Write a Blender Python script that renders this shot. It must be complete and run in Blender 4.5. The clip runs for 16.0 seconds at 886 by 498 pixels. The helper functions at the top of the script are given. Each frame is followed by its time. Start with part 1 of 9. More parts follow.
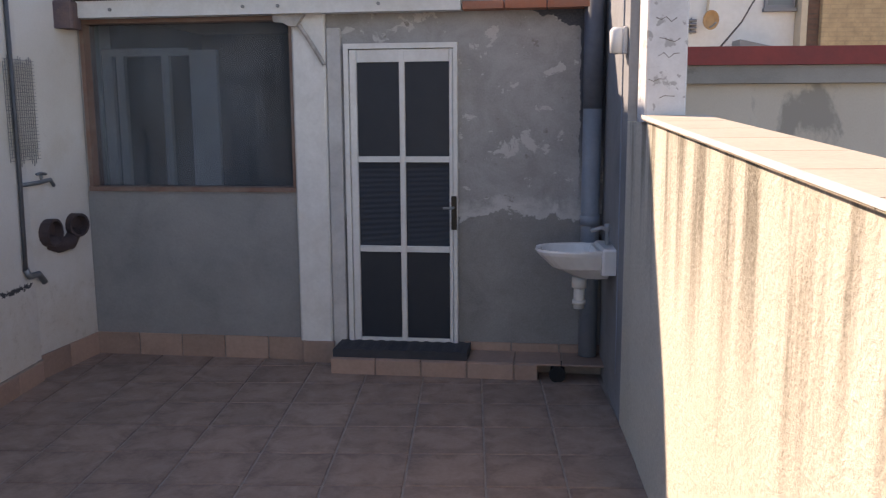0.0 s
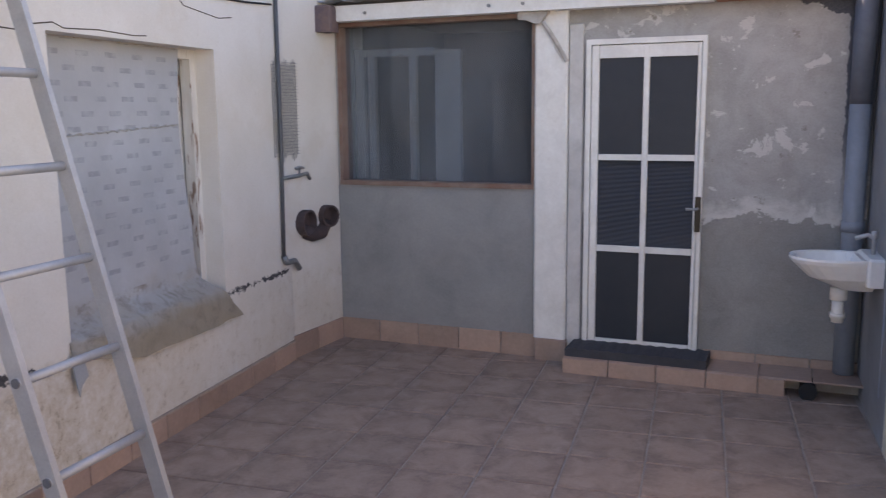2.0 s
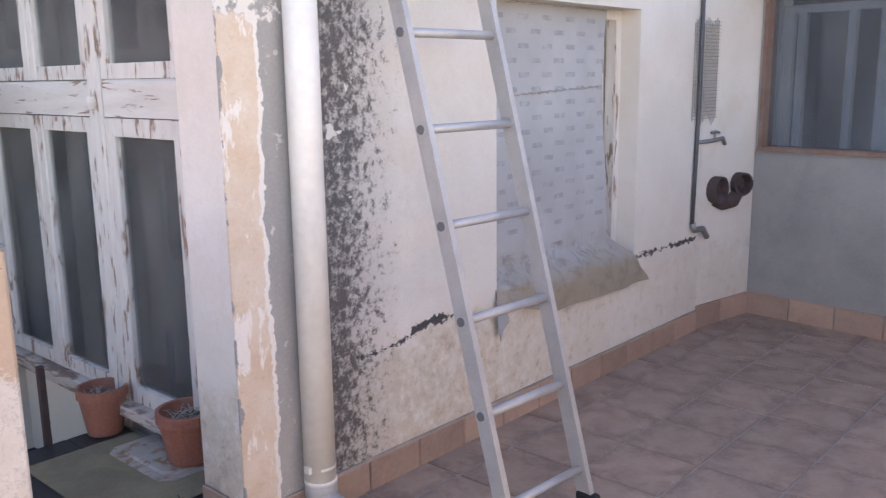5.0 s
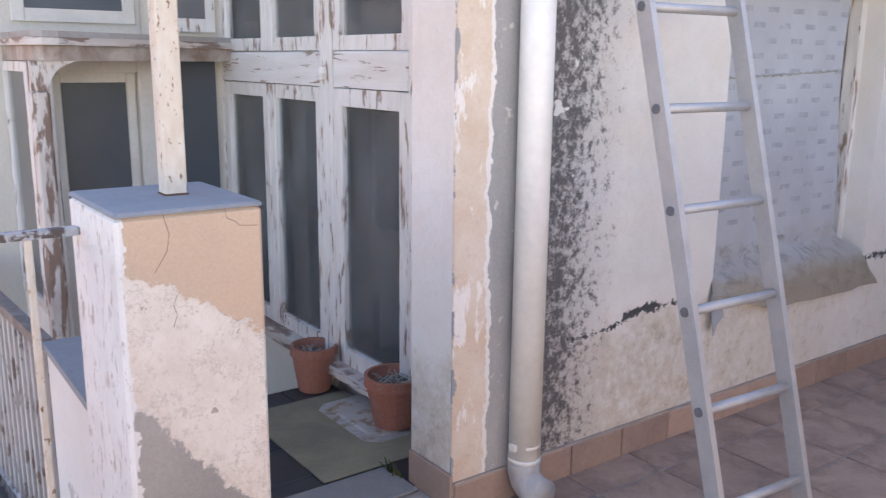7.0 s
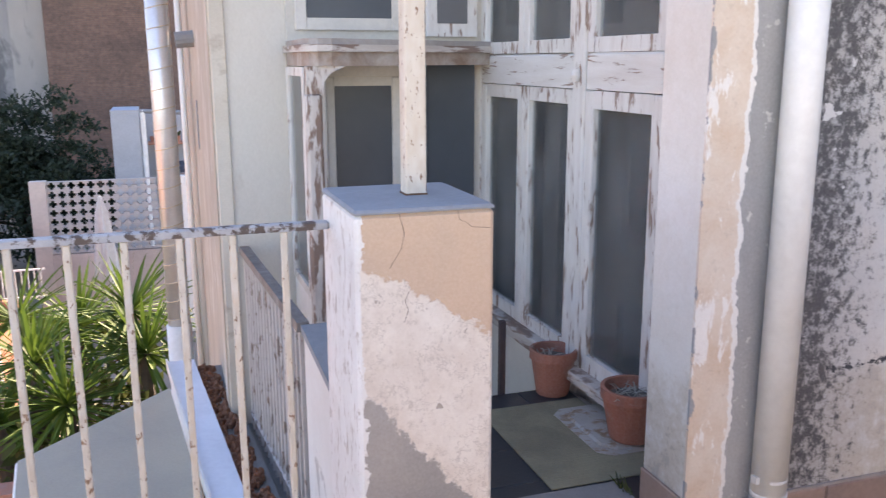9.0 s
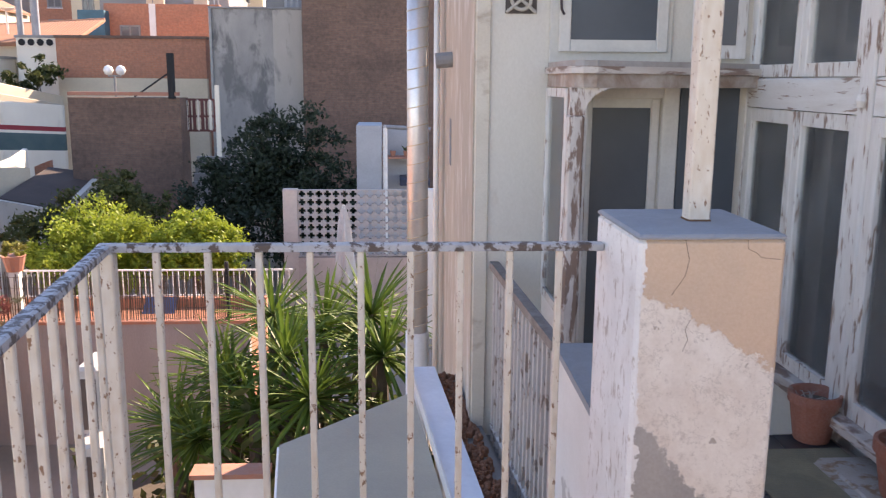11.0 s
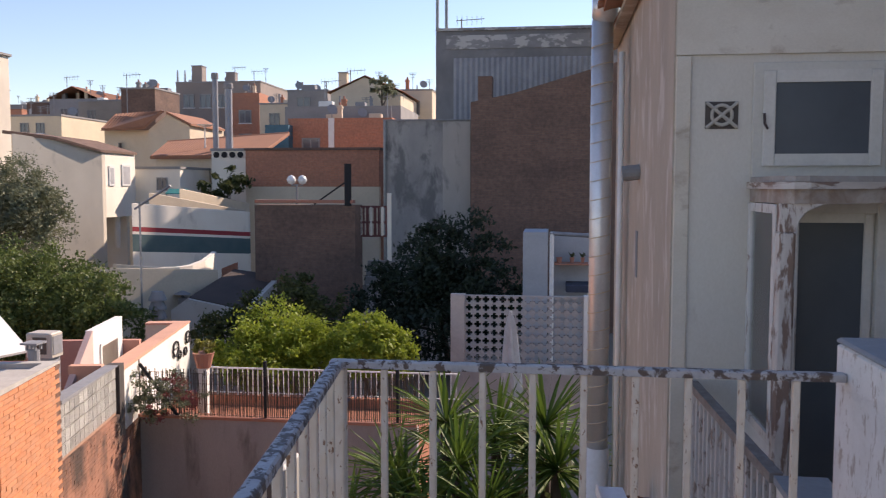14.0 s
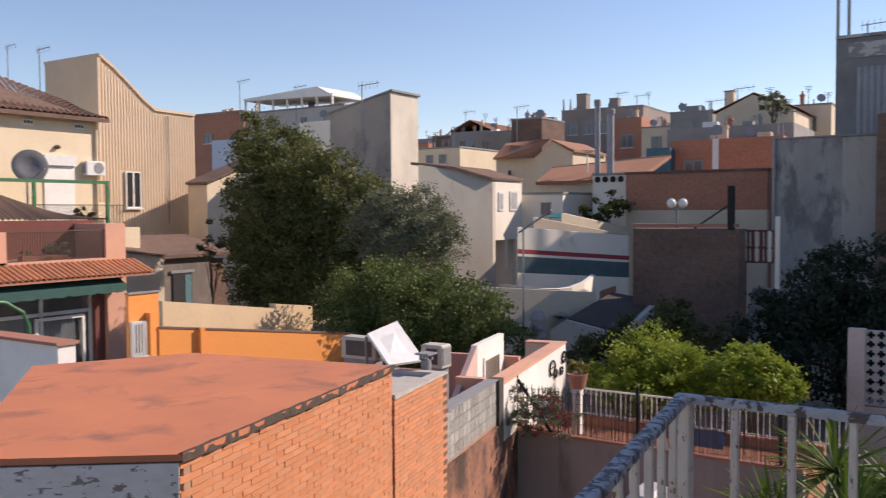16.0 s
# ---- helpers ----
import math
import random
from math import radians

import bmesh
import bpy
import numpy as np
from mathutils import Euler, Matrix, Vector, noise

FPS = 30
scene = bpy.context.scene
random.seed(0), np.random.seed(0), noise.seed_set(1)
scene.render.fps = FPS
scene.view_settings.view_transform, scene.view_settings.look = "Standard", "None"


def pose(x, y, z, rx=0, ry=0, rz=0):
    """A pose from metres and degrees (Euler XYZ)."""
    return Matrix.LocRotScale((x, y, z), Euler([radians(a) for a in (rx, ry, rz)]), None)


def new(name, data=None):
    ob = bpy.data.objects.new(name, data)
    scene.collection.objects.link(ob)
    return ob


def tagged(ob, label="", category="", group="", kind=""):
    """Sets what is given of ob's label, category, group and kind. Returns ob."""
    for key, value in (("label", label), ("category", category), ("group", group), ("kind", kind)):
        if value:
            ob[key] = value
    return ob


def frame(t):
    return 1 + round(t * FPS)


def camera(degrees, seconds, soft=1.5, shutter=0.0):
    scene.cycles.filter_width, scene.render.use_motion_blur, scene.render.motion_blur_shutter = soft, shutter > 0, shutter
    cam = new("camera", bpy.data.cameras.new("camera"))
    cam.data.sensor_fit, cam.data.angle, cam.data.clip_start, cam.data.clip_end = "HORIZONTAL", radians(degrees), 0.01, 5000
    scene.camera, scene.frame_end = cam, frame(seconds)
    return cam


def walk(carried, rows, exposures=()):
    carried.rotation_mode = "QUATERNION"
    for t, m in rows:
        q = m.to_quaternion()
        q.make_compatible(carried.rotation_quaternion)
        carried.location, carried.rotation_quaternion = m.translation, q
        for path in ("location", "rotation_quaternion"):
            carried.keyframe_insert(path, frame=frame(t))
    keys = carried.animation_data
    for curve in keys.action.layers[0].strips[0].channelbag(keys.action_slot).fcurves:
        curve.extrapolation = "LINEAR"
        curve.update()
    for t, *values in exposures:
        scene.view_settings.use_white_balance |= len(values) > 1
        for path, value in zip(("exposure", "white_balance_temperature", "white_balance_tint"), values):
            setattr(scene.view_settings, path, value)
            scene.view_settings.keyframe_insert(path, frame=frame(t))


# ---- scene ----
cam = camera(54.8, 16.0, soft=1.15, shutter=0.3)
PATH = [
    (0.0, pose(0.080, 0.242, 1.601, 80.94, 0.33, 1.88)),
    (0.5, pose(0.074, 0.262, 1.611, 81.04, 0.35, 4.62)),
    (1.0, pose(0.030, 0.260, 1.618, 81.03, 0.34, 8.15)),
    (1.5, pose(-0.003, 0.262, 1.614, 80.85, 0.44, 12.16)),
    (2.0, pose(-0.013, 0.265, 1.615, 80.73, 0.61, 16.78)),
    (2.5, pose(-0.027, 0.267, 1.616, 80.76, 0.56, 21.61)),
    (3.0, pose(-0.043, 0.257, 1.612, 80.46, 0.79, 26.08)),
    (3.5, pose(-0.092, 0.239, 1.613, 80.31, 0.81, 30.53)),
    (4.0, pose(-0.133, 0.229, 1.610, 79.82, 0.91, 34.99)),
    (6.5, pose(-0.307, 0.138, 1.584, 77.72, -0.25, 50.43)),
    (7.0, pose(-0.340, 0.116, 1.578, 77.57, -0.57, 54.01)),
    (7.5, pose(-0.349, 0.136, 1.575, 77.20, -0.68, 58.23)),
    (8.0, pose(-0.354, 0.185, 1.576, 77.08, -0.97, 63.14)),
    (8.5, pose(-0.349, 0.211, 1.582, 77.15, -0.16, 67.29)),
    (9.0, pose(-0.337, 0.206, 1.581, 77.61, 0.17, 71.73)),
    (9.5, pose(-0.342, 0.176, 1.579, 77.55, 0.49, 76.51)),
    (10.0, pose(-0.354, 0.138, 1.574, 77.36, 0.15, 80.77)),
    (12.5, pose(-0.346, -0.060, 1.621, 83.11, -0.38, 92.28)),
    (13.0, pose(-0.371, -0.078, 1.630, 84.41, -0.50, 93.77)),
    (13.5, pose(-0.386, -0.093, 1.639, 85.28, -0.35, 95.37)),
    (14.0, pose(-0.343, -0.125, 1.635, 85.80, -0.05, 97.40)),
    (14.5, pose(-0.348, -0.110, 1.650, 86.51, -0.08, 102.27)),
    (15.0, pose(-0.388, -0.084, 1.642, 87.43, 0.49, 111.32)),
    (15.5, pose(-0.467, -0.079, 1.632, 87.36, 0.50, 116.94)),
    (16.0, pose(-0.436, -0.054, 1.635, 87.47, 0.39, 122.53)),
]
EXPOSURES = [(0.0, 0.88, 8200, 24), (0.5, 1.2, 8200, 24), (1.0, 1.1, 8400, 24), (1.5, 1.25, 8500, 26), (2.0, 1.6, 8600, 27), (2.5, 1.92, 8700, 27), (3.5, 2.07, 8700, 28), (7.0, 2.03, 8350, 26), (9.5, 2.0, 8200, 25), (10.5, 1.75, 8400, 26), (12.5, 1.2, 7900, 25), (13.0, 0.85, 7800, 25), (13.5, 0.55, 7600, 25), (14.5, 0.2, 7400, 25), (15.0, -0.08, 7250, 24), (16.0, 0.1, 7300, 24)]
walk(cam, PATH, EXPOSURES)

# ---- world, sun ----
SUN_YAW, SUN_EL = 50.0, 33.0
world = bpy.data.worlds.new("world")
scene.world = world
world.use_nodes = True
wn = world.node_tree.nodes
sky = wn.new("ShaderNodeTexSky")
sky.sky_type = 'NISHITA'
sky.sun_disc = False
sky.sun_elevation = radians(SUN_EL)
sky.sun_rotation = radians(-SUN_YAW)
sky.air_density, sky.dust_density, sky.ozone_density = 1.0, 0.0, 4.0
wn["Background"].inputs["Strength"].default_value = 0.15
world.node_tree.links.new(sky.outputs["Color"], wn["Background"].inputs["Color"])
sun_dir = Vector((-math.sin(radians(SUN_YAW)) * math.cos(radians(SUN_EL)),
                  math.cos(radians(SUN_YAW)) * math.cos(radians(SUN_EL)), math.sin(radians(SUN_EL))))
sl = bpy.data.lights.new("sun", 'SUN')
sl.energy, sl.angle, sl.color = 5.0, radians(0.55), (1.0, 0.93, 0.82)
sun = new("sun", sl)
sun.rotation_mode = 'QUATERNION'
sun.rotation_quaternion = sun_dir.to_track_quat('Z', 'Y')
sun.location = (0, 0, 30)


# ---- materials ----
def nodes_of(name, rough=0.8, metal=0.0):
    m = bpy.data.materials.new(name)
    m.use_nodes = True
    nt = m.node_tree
    b = nt.nodes["Principled BSDF"]
    b.inputs["Roughness"].default_value = rough
    b.inputs["Metallic"].default_value = metal
    return m, nt, b


def coords(nt, scale=(1, 1, 1)):
    tc = nt.nodes.new("ShaderNodeTexCoord")
    mp = nt.nodes.new("ShaderNodeMapping")
    mp.inputs["Scale"].default_value = scale
    nt.links.new(tc.outputs["Object"], mp.inputs["Vector"])
    return mp.outputs["Vector"]


def noise_of(nt, vec, scale, detail=5.0, rough=0.6, dist=0.0):
    n = nt.nodes.new("ShaderNodeTexNoise")
    n.inputs["Scale"].default_value = scale
    n.inputs["Detail"].default_value = detail
    n.inputs["Roughness"].default_value = rough
    n.inputs["Distortion"].default_value = dist
    nt.links.new(vec, n.inputs["Vector"])
    return n.outputs["Fac"]


def ramp(nt, fac, a, b, c0=(0, 0, 0), c1=(1, 1, 1)):
    if a < 0 or b > 1:
        mr = nt.nodes.new("ShaderNodeMapRange")
        mr.inputs["From Min"].default_value, mr.inputs["From Max"].default_value = a, b
        nt.links.new(fac, mr.inputs["Value"])
        fac, a, b = mr.outputs["Result"], 0.0, 1.0
    r = nt.nodes.new("ShaderNodeValToRGB")
    r.color_ramp.elements[0].position, r.color_ramp.elements[1].position = a, b
    r.color_ramp.elements[0].color, r.color_ramp.elements[1].color = (*c0, 1), (*c1, 1)
    nt.links.new(fac, r.inputs["Fac"])
    return r.outputs["Color"]


def mixc(nt, fac, a, b, mode='MIX'):
    m = nt.nodes.new("ShaderNodeMix")
    m.data_type, m.blend_type = 'RGBA', mode
    for sock, v in ((m.inputs["Factor"], fac), (m.inputs[6], a), (m.inputs[7], b)):
        if isinstance(v, (int, float)):
            sock.default_value = v
        elif isinstance(v, tuple):
            sock.default_value = (*v, 1)
        else:
            nt.links.new(v, sock)
    return m.outputs[2]


def math_of(nt, op, a, b=0.0, c=0.0):
    m = nt.nodes.new("ShaderNodeMath")
    m.operation = op
    for sock, v in zip(m.inputs, (a, b, c)):
        if isinstance(v, (int, float)):
            sock.default_value = v
        else:
            nt.links.new(v, sock)
    return m.outputs[0]


def bump_to(nt, b, height, strength=0.3, distance=0.01):
    n = nt.nodes.new("ShaderNodeBump")
    n.inputs["Strength"].default_value = strength
    n.inputs["Distance"].default_value = distance
    nt.links.new(height, n.inputs["Height"])
    nt.links.new(n.outputs["Normal"], b.inputs["Normal"])


def xyz(nt, vec):
    s = nt.nodes.new("ShaderNodeSeparateXYZ")
    nt.links.new(vec, s.inputs["Vector"])
    return s.outputs


def rand_of(nt, island=False):
    if island:
        return nt.nodes.new("ShaderNodeNewGeometry").outputs["Random Per Island"]
    return nt.nodes.new("ShaderNodeObjectInfo").outputs["Random"]


def mat(name, col, col2=None, rough=0.8, scale=6.0, fine=60.0, bump=0.25, metal=0.0, spread=0.10, island=None, dist=0.008):
    """A surface with a coarse stain, a fine grain and a relief; col2 is the colour of the stains."""
    m, nt, b = nodes_of(name, rough, metal)
    v = coords(nt)
    col2 = col2 or tuple(c * 0.7 for c in col)
    big = ramp(nt, noise_of(nt, v, scale, 6, 0.65, 0.4), 0.35, 0.7)
    c = mixc(nt, big, col, col2)
    fn = noise_of(nt, v, fine, 4, 0.6)
    c = mixc(nt, spread, c, ramp(nt, fn, 0.3, 0.7, tuple(x * 0.55 for x in col), tuple(min(1, x * 1.35) for x in col)))
    if island is not None:
        r = rand_of(nt, island)
        c = mixc(nt, 0.35, c, ramp(nt, r, 0.0, 1.0, tuple(x * 0.6 for x in col2), tuple(min(1, x * 1.3) for x in col)))
    nt.links.new(c, b.inputs["Base Color"])
    bump_to(nt, b, fn, bump, dist)
    return m


def plaster(name, top, mid, under, amount=0.35, scale=3.0, rough=0.9, seed=0.0, relief=0.6, stretch=1.0, soft=0.015):
    """Old paint: dirty coat, worn through to an undercoat with hard ragged edges, dark cracks between."""
    m, nt, b = nodes_of(name, rough)
    v = coords(nt, (1, 1, stretch))
    mp = nt.nodes.new("ShaderNodeMapping")
    mp.inputs["Location"].default_value = (seed, seed * 0.7, seed * 1.3)
    nt.links.new(v, mp.inputs["Vector"])
    v = mp.outputs["Vector"]
    n1 = noise_of(nt, v, scale, 9, 0.62, 0.3)
    dirt = ramp(nt, noise_of(nt, v, scale * 0.6, 5, 0.6), 0.35, 0.75)
    c = mixc(nt, dirt, top, mid)
    grain = noise_of(nt, v, 90, 3, 0.6)
    c = mixc(nt, 0.05, c, ramp(nt, grain, 0.3, 0.7, (0.1, 0.1, 0.1), (1, 1, 1)))
    lost = ramp(nt, n1, 0.62 - amount * 0.3, 0.62 + soft - amount * 0.3)
    c = mixc(nt, lost, c, under)
    nt.links.new(c, b.inputs["Base Color"])
    h = math_of(nt, 'SUBTRACT', math_of(nt, 'MULTIPLY', grain, 0.12), math_of(nt, 'MULTIPLY', lost, 0.6))
    h = math_of(nt, 'ADD', h, math_of(nt, 'MULTIPLY', noise_of(nt, v, 9, 5, 0.6), 0.5))
    bump_to(nt, b, h, relief * 0.55, 0.006)
    return m


def brick_wall_mat(name, col, col2, joint, stain, course=0.075, length=0.3, joint_share=0.012):
    """A far brick wall: rows of bricks, each of its own tone, with damp stains over them."""
    m, nt, b = nodes_of(name, 0.95)
    v = coords(nt)
    x, y, z = xyz(nt, v)
    cv = nt.nodes.new("ShaderNodeCombineXYZ")
    nt.links.new(math_of(nt, 'ADD', x, y), cv.inputs[0])
    nt.links.new(z, cv.inputs[1])
    bt = nt.nodes.new("ShaderNodeTexBrick")
    nt.links.new(cv.outputs[0], bt.inputs["Vector"])
    bt.inputs["Scale"].default_value = 1.0
    bt.inputs["Brick Width"].default_value, bt.inputs["Row Height"].default_value = length, course
    bt.inputs["Mortar Size"].default_value = joint_share
    bt.inputs["Color1"].default_value, bt.inputs["Color2"].default_value, bt.inputs["Mortar"].default_value = (*col, 1), (*col2, 1), (*joint, 1)
    n1 = noise_of(nt, coords(nt, (1, 1, 1.6)), 0.45, 7, 0.65, 0.5)
    c = mixc(nt, ramp(nt, n1, 0.42, 0.66), bt.outputs["Color"], stain)
    n2 = noise_of(nt, v, 6, 5, 0.7)
    c = mixc(nt, 0.3, c, ramp(nt, n2, 0.3, 0.7, tuple(q * 0.4 for q in col), tuple(min(1, q * 1.5) for q in col)))
    nt.links.new(c, b.inputs["Base Color"])
    bump_to(nt, b, math_of(nt, 'ADD', bt.outputs["Fac"], n2), 0.4, 0.02)
    return m


def leaf_mat(name, col, col2, through_light):
    """Leaves that differ one by one and let some light through."""
    m, nt, b = nodes_of(name, 0.55)
    b.inputs["Specular IOR Level"].default_value = 0.25
    c = mixc(nt, rand_of(nt, True), col, col2)
    c = mixc(nt, 0.3, c, ramp(nt, noise_of(nt, coords(nt), 1.3, 4, 0.6), 0.3, 0.7, tuple(x * 0.5 for x in col2), tuple(min(1, x * 1.3) for x in col)))
    nt.links.new(c, b.inputs["Base Color"])
    tr = nt.nodes.new("ShaderNodeBsdfTranslucent")
    nt.links.new(c, tr.inputs["Color"])
    mx = nt.nodes.new("ShaderNodeMixShader")
    mx.inputs[0].default_value = through_light
    nt.links.new(b.outputs[0], mx.inputs[1])
    nt.links.new(tr.outputs[0], mx.inputs[2])
    nt.links.new(mx.outputs[0], nt.nodes["Material Output"].inputs["Surface"])
    return m


def tile_mat(name, col, col2, edge, half, rough=0.5):
    """Fired tiles, each with its own cloudy pattern and burnt, uneven rims."""
    m, nt, b = nodes_of(name, rough)
    v = coords(nt)
    r = rand_of(nt)
    mp = nt.nodes.new("ShaderNodeVectorMath")
    mp.operation = 'ADD'
    nt.links.new(v, mp.inputs[0])
    cv = nt.nodes.new("ShaderNodeCombineXYZ")
    nt.links.new(math_of(nt, 'MULTIPLY', r, 37.0), cv.inputs[0])
    nt.links.new(math_of(nt, 'MULTIPLY', r, 91.0), cv.inputs[1])
    nt.links.new(cv.outputs[0], mp.inputs[1])
    w = mp.outputs[0]
    x, y, z = xyz(nt, v)
    n1, n2 = noise_of(nt, w, 7.0, 6, 0.62, 0.5), noise_of(nt, w, 50, 4, 0.6)
    c = mixc(nt, ramp(nt, n1, 0.36, 0.66), col, col2)
    c = mixc(nt, 0.35, c, mixc(nt, r, tuple(q * 0.75 for q in col), tuple(min(1, q * 1.25) for q in col)))
    rim = math_of(nt, 'MAXIMUM', math_of(nt, 'ABSOLUTE', x), math_of(nt, 'ABSOLUTE', y))
    rim = math_of(nt, 'ADD', rim, math_of(nt, 'MULTIPLY', math_of(nt, 'SUBTRACT', n1, 0.5), half * 2.6))
    c = mixc(nt, math_of(nt, 'MULTIPLY', ramp(nt, rim, half * 0.55, half * 1.15), 0.55), c, edge)
    c = mixc(nt, 0.15, c, ramp(nt, n2, 0.3, 0.7, tuple(q * 0.5 for q in col), tuple(min(1, q * 1.5) for q in col)))
    nt.links.new(c, b.inputs["Base Color"])
    nt.links.new(ramp(nt, n1, 0.3, 0.7, (0.42, 0.42, 0.42), (0.7, 0.7, 0.7)), b.inputs["Roughness"])
    bump_to(nt, b, n1, 0.15, 0.01)
    return m


def glass_mat(name, tint=(0.8, 0.9, 0.9), rough=0.02, dust_haze=0.1):
    """A thin pane: tinted see-through glass with a dusty, sky-hazed film and mirror gloss."""
    m, nt, b = nodes_of(name, 0.8)
    b.inputs["Base Color"].default_value = (*tint, 1)
    tr, gl = nt.nodes.new("ShaderNodeBsdfTransparent"), nt.nodes.new("ShaderNodeBsdfGlossy")
    tr.inputs["Color"].default_value = (*tint, 1)
    gl.inputs["Roughness"].default_value = rough
    film, gloss, fres = nt.nodes.new("ShaderNodeMixShader"), nt.nodes.new("ShaderNodeMixShader"), nt.nodes.new("ShaderNodeFresnel")
    fres.inputs["IOR"].default_value = 1.45
    # film colour stands in for dustiness plus the haze of reflected sky
    dust_veil = ramp(nt, noise_of(nt, coords(nt, (1, 1, 0.4)), 5, 5, 0.6), 0.3, 0.7, (dust_haze * 0.5,) * 3, (dust_haze * 1.5,) * 3)
    nt.links.new(dust_veil, film.inputs[0])
    nt.links.new(tr.outputs[0], film.inputs[1])
    nt.links.new(b.outputs[0], film.inputs[2])
    nt.links.new(fres.outputs[0], gloss.inputs[0])
    nt.links.new(film.outputs[0], gloss.inputs[1])
    nt.links.new(gl.outputs[0], gloss.inputs[2])
    nt.links.new(gloss.outputs[0], nt.nodes["Material Output"].inputs["Surface"])
    return m


# ---- building blocks ----
class Shape:
    """Collects boxes, prisms and tubes into one mesh."""

    def __init__(self):
        self.v, self.f = [], []

    def add(self, verts, faces):
        n = len(self.v)
        self.v += [tuple(p) for p in verts]
        self.f += [tuple(i + n for i in q) for q in faces]
        return self

    def box(self, x0, x1, y0, y1, z0, z1, m=None):
        p = [(x, y, z) for z in (z0, z1) for y in (y0, y1) for x in (x0, x1)]
        if m is not None:
            p = [m @ Vector(q) for q in p]
        return self.add(p, [(0, 2, 3, 1), (4, 5, 7, 6), (0, 1, 5, 4), (2, 6, 7, 3), (0, 4, 6, 2), (1, 3, 7, 5)])

    def slab(self, x0, x1, y0, y1, z0, z1, c=0.01, m=None):
        """A box with chamfered vertical and top edges."""
        def ring(d, z):
            return [(x0 + d + c, y0 + d, z), (x1 - d - c, y0 + d, z), (x1 - d, y0 + d + c, z), (x1 - d, y1 - d - c, z),
                    (x1 - d - c, y1 - d, z), (x0 + d + c, y1 - d, z), (x0 + d, y1 - d - c, z), (x0 + d, y0 + d + c, z)]
        p = ring(0, z0) + ring(0, z1 - c) + ring(c, z1)
        if m is not None:
            p = [m @ Vector(q) for q in p]
        f = [(i, (i + 1) % 8, 8 + (i + 1) % 8, 8 + i) for i in range(8)]
        f += [(8 + i, 8 + (i + 1) % 8, 16 + (i + 1) % 8, 16 + i) for i in range(8)]
        f += [tuple(range(7, -1, -1)), tuple(range(16, 24))]
        return self.add(p, f)

    def prism(self, pts, d):
        """A flat outline (points in space, counter-clockwise) pushed along the vector d."""
        n = len(pts)
        p = [Vector(q) for q in pts]
        p += [q + Vector(d) for q in p[:n]]
        f = [tuple(range(n - 1, -1, -1)), tuple(range(n, 2 * n))]
        f += [(i, (i + 1) % n, n + (i + 1) % n, n + i) for i in range(n)]
        return self.add(p, f)

    def tube(self, pts, r, n=10, caps=True, close=False):
        """A round tube through points; r is a radius or one for each point."""
        pts = [Vector(q) for q in pts]
        rs = r if isinstance(r, (list, tuple)) else [r] * len(pts)
        verts, up = [], None
        for i, p in enumerate(pts):
            a, b = pts[max(i - 1, 0)], pts[min(i + 1, len(pts) - 1)]
            d = (b - a).normalized()
            if up is None or abs(up.dot(d)) > 0.99:
                up = Vector((0, 0, 1)) if abs(d.z) < 0.9 else Vector((1, 0, 0))
            s = d.cross(up).normalized()
            up = s.cross(d).normalized()
            verts += [p + rs[i] * (math.cos(t) * s + math.sin(t) * up) for t in [2 * math.pi * k / n for k in range(n)]]
        f = []
        for i in range(len(pts) - 1):
            f += [(i * n + k, i * n + (k + 1) % n, (i + 1) * n + (k + 1) % n, (i + 1) * n + k) for k in range(n)]
        if caps:
            f += [tuple(range(n - 1, -1, -1)), tuple(range((len(pts) - 1) * n, len(pts) * n))]
        return self.add(verts, f)

    def lathe(self, prof, c, n=20):
        """A turned body: prof is (radius, height) from the bottom up, about the point c."""
        verts = [(c[0] + r * math.cos(2 * math.pi * k / n), c[1] + r * math.sin(2 * math.pi * k / n), c[2] + h) for r, h in prof for k in range(n)]
        f = [(i * n + k, i * n + (k + 1) % n, (i + 1) * n + (k + 1) % n, (i + 1) * n + k) for i in range(len(prof) - 1) for k in range(n)]
        f += [tuple(range(n - 1, -1, -1)), tuple(range((len(prof) - 1) * n, len(prof) * n))]
        return self.add(verts, f)

    def mesh(self, name):
        me = bpy.data.meshes.new(name)
        me.from_pydata(self.v, [], self.f)
        me.validate()
        me.update()
        return me


PLAN = None                    # where set, turns plan points of the house front into places in the world


def part(name, shape, material, parent=None, label="", smooth=False):
    if PLAN is not None:
        shape.v = [PLAN(p) for p in shape.v]
    me = shape.mesh(name)
    me.materials.append(material)
    if smooth:
        for p in me.polygons:
            p.use_smooth = True
    ob = new(name, me)
    ob.parent = parent
    if parent is not None and parent.type == 'EMPTY':
        ob.matrix_parent_inverse = Matrix.Translation(-parent.location)
    if label:
        ob["label"] = label
    return ob


def thing(name, label, category, group="", at=(0, 0, 0)):
    e = new(name)
    e.empty_display_size = 0.1
    e.location = at if PLAN is None else PLAN(at)
    return tagged(e, label, category, group)


def solid(name, shape, material, label, category, group="", smooth=False):
    return tagged(part(name, shape, material, None, "", smooth), label, category, group)


def structure(name, shape, material, label, category, smooth=False):
    return tagged(part(name, shape, material, None, "", smooth), label, category, "", "structure")

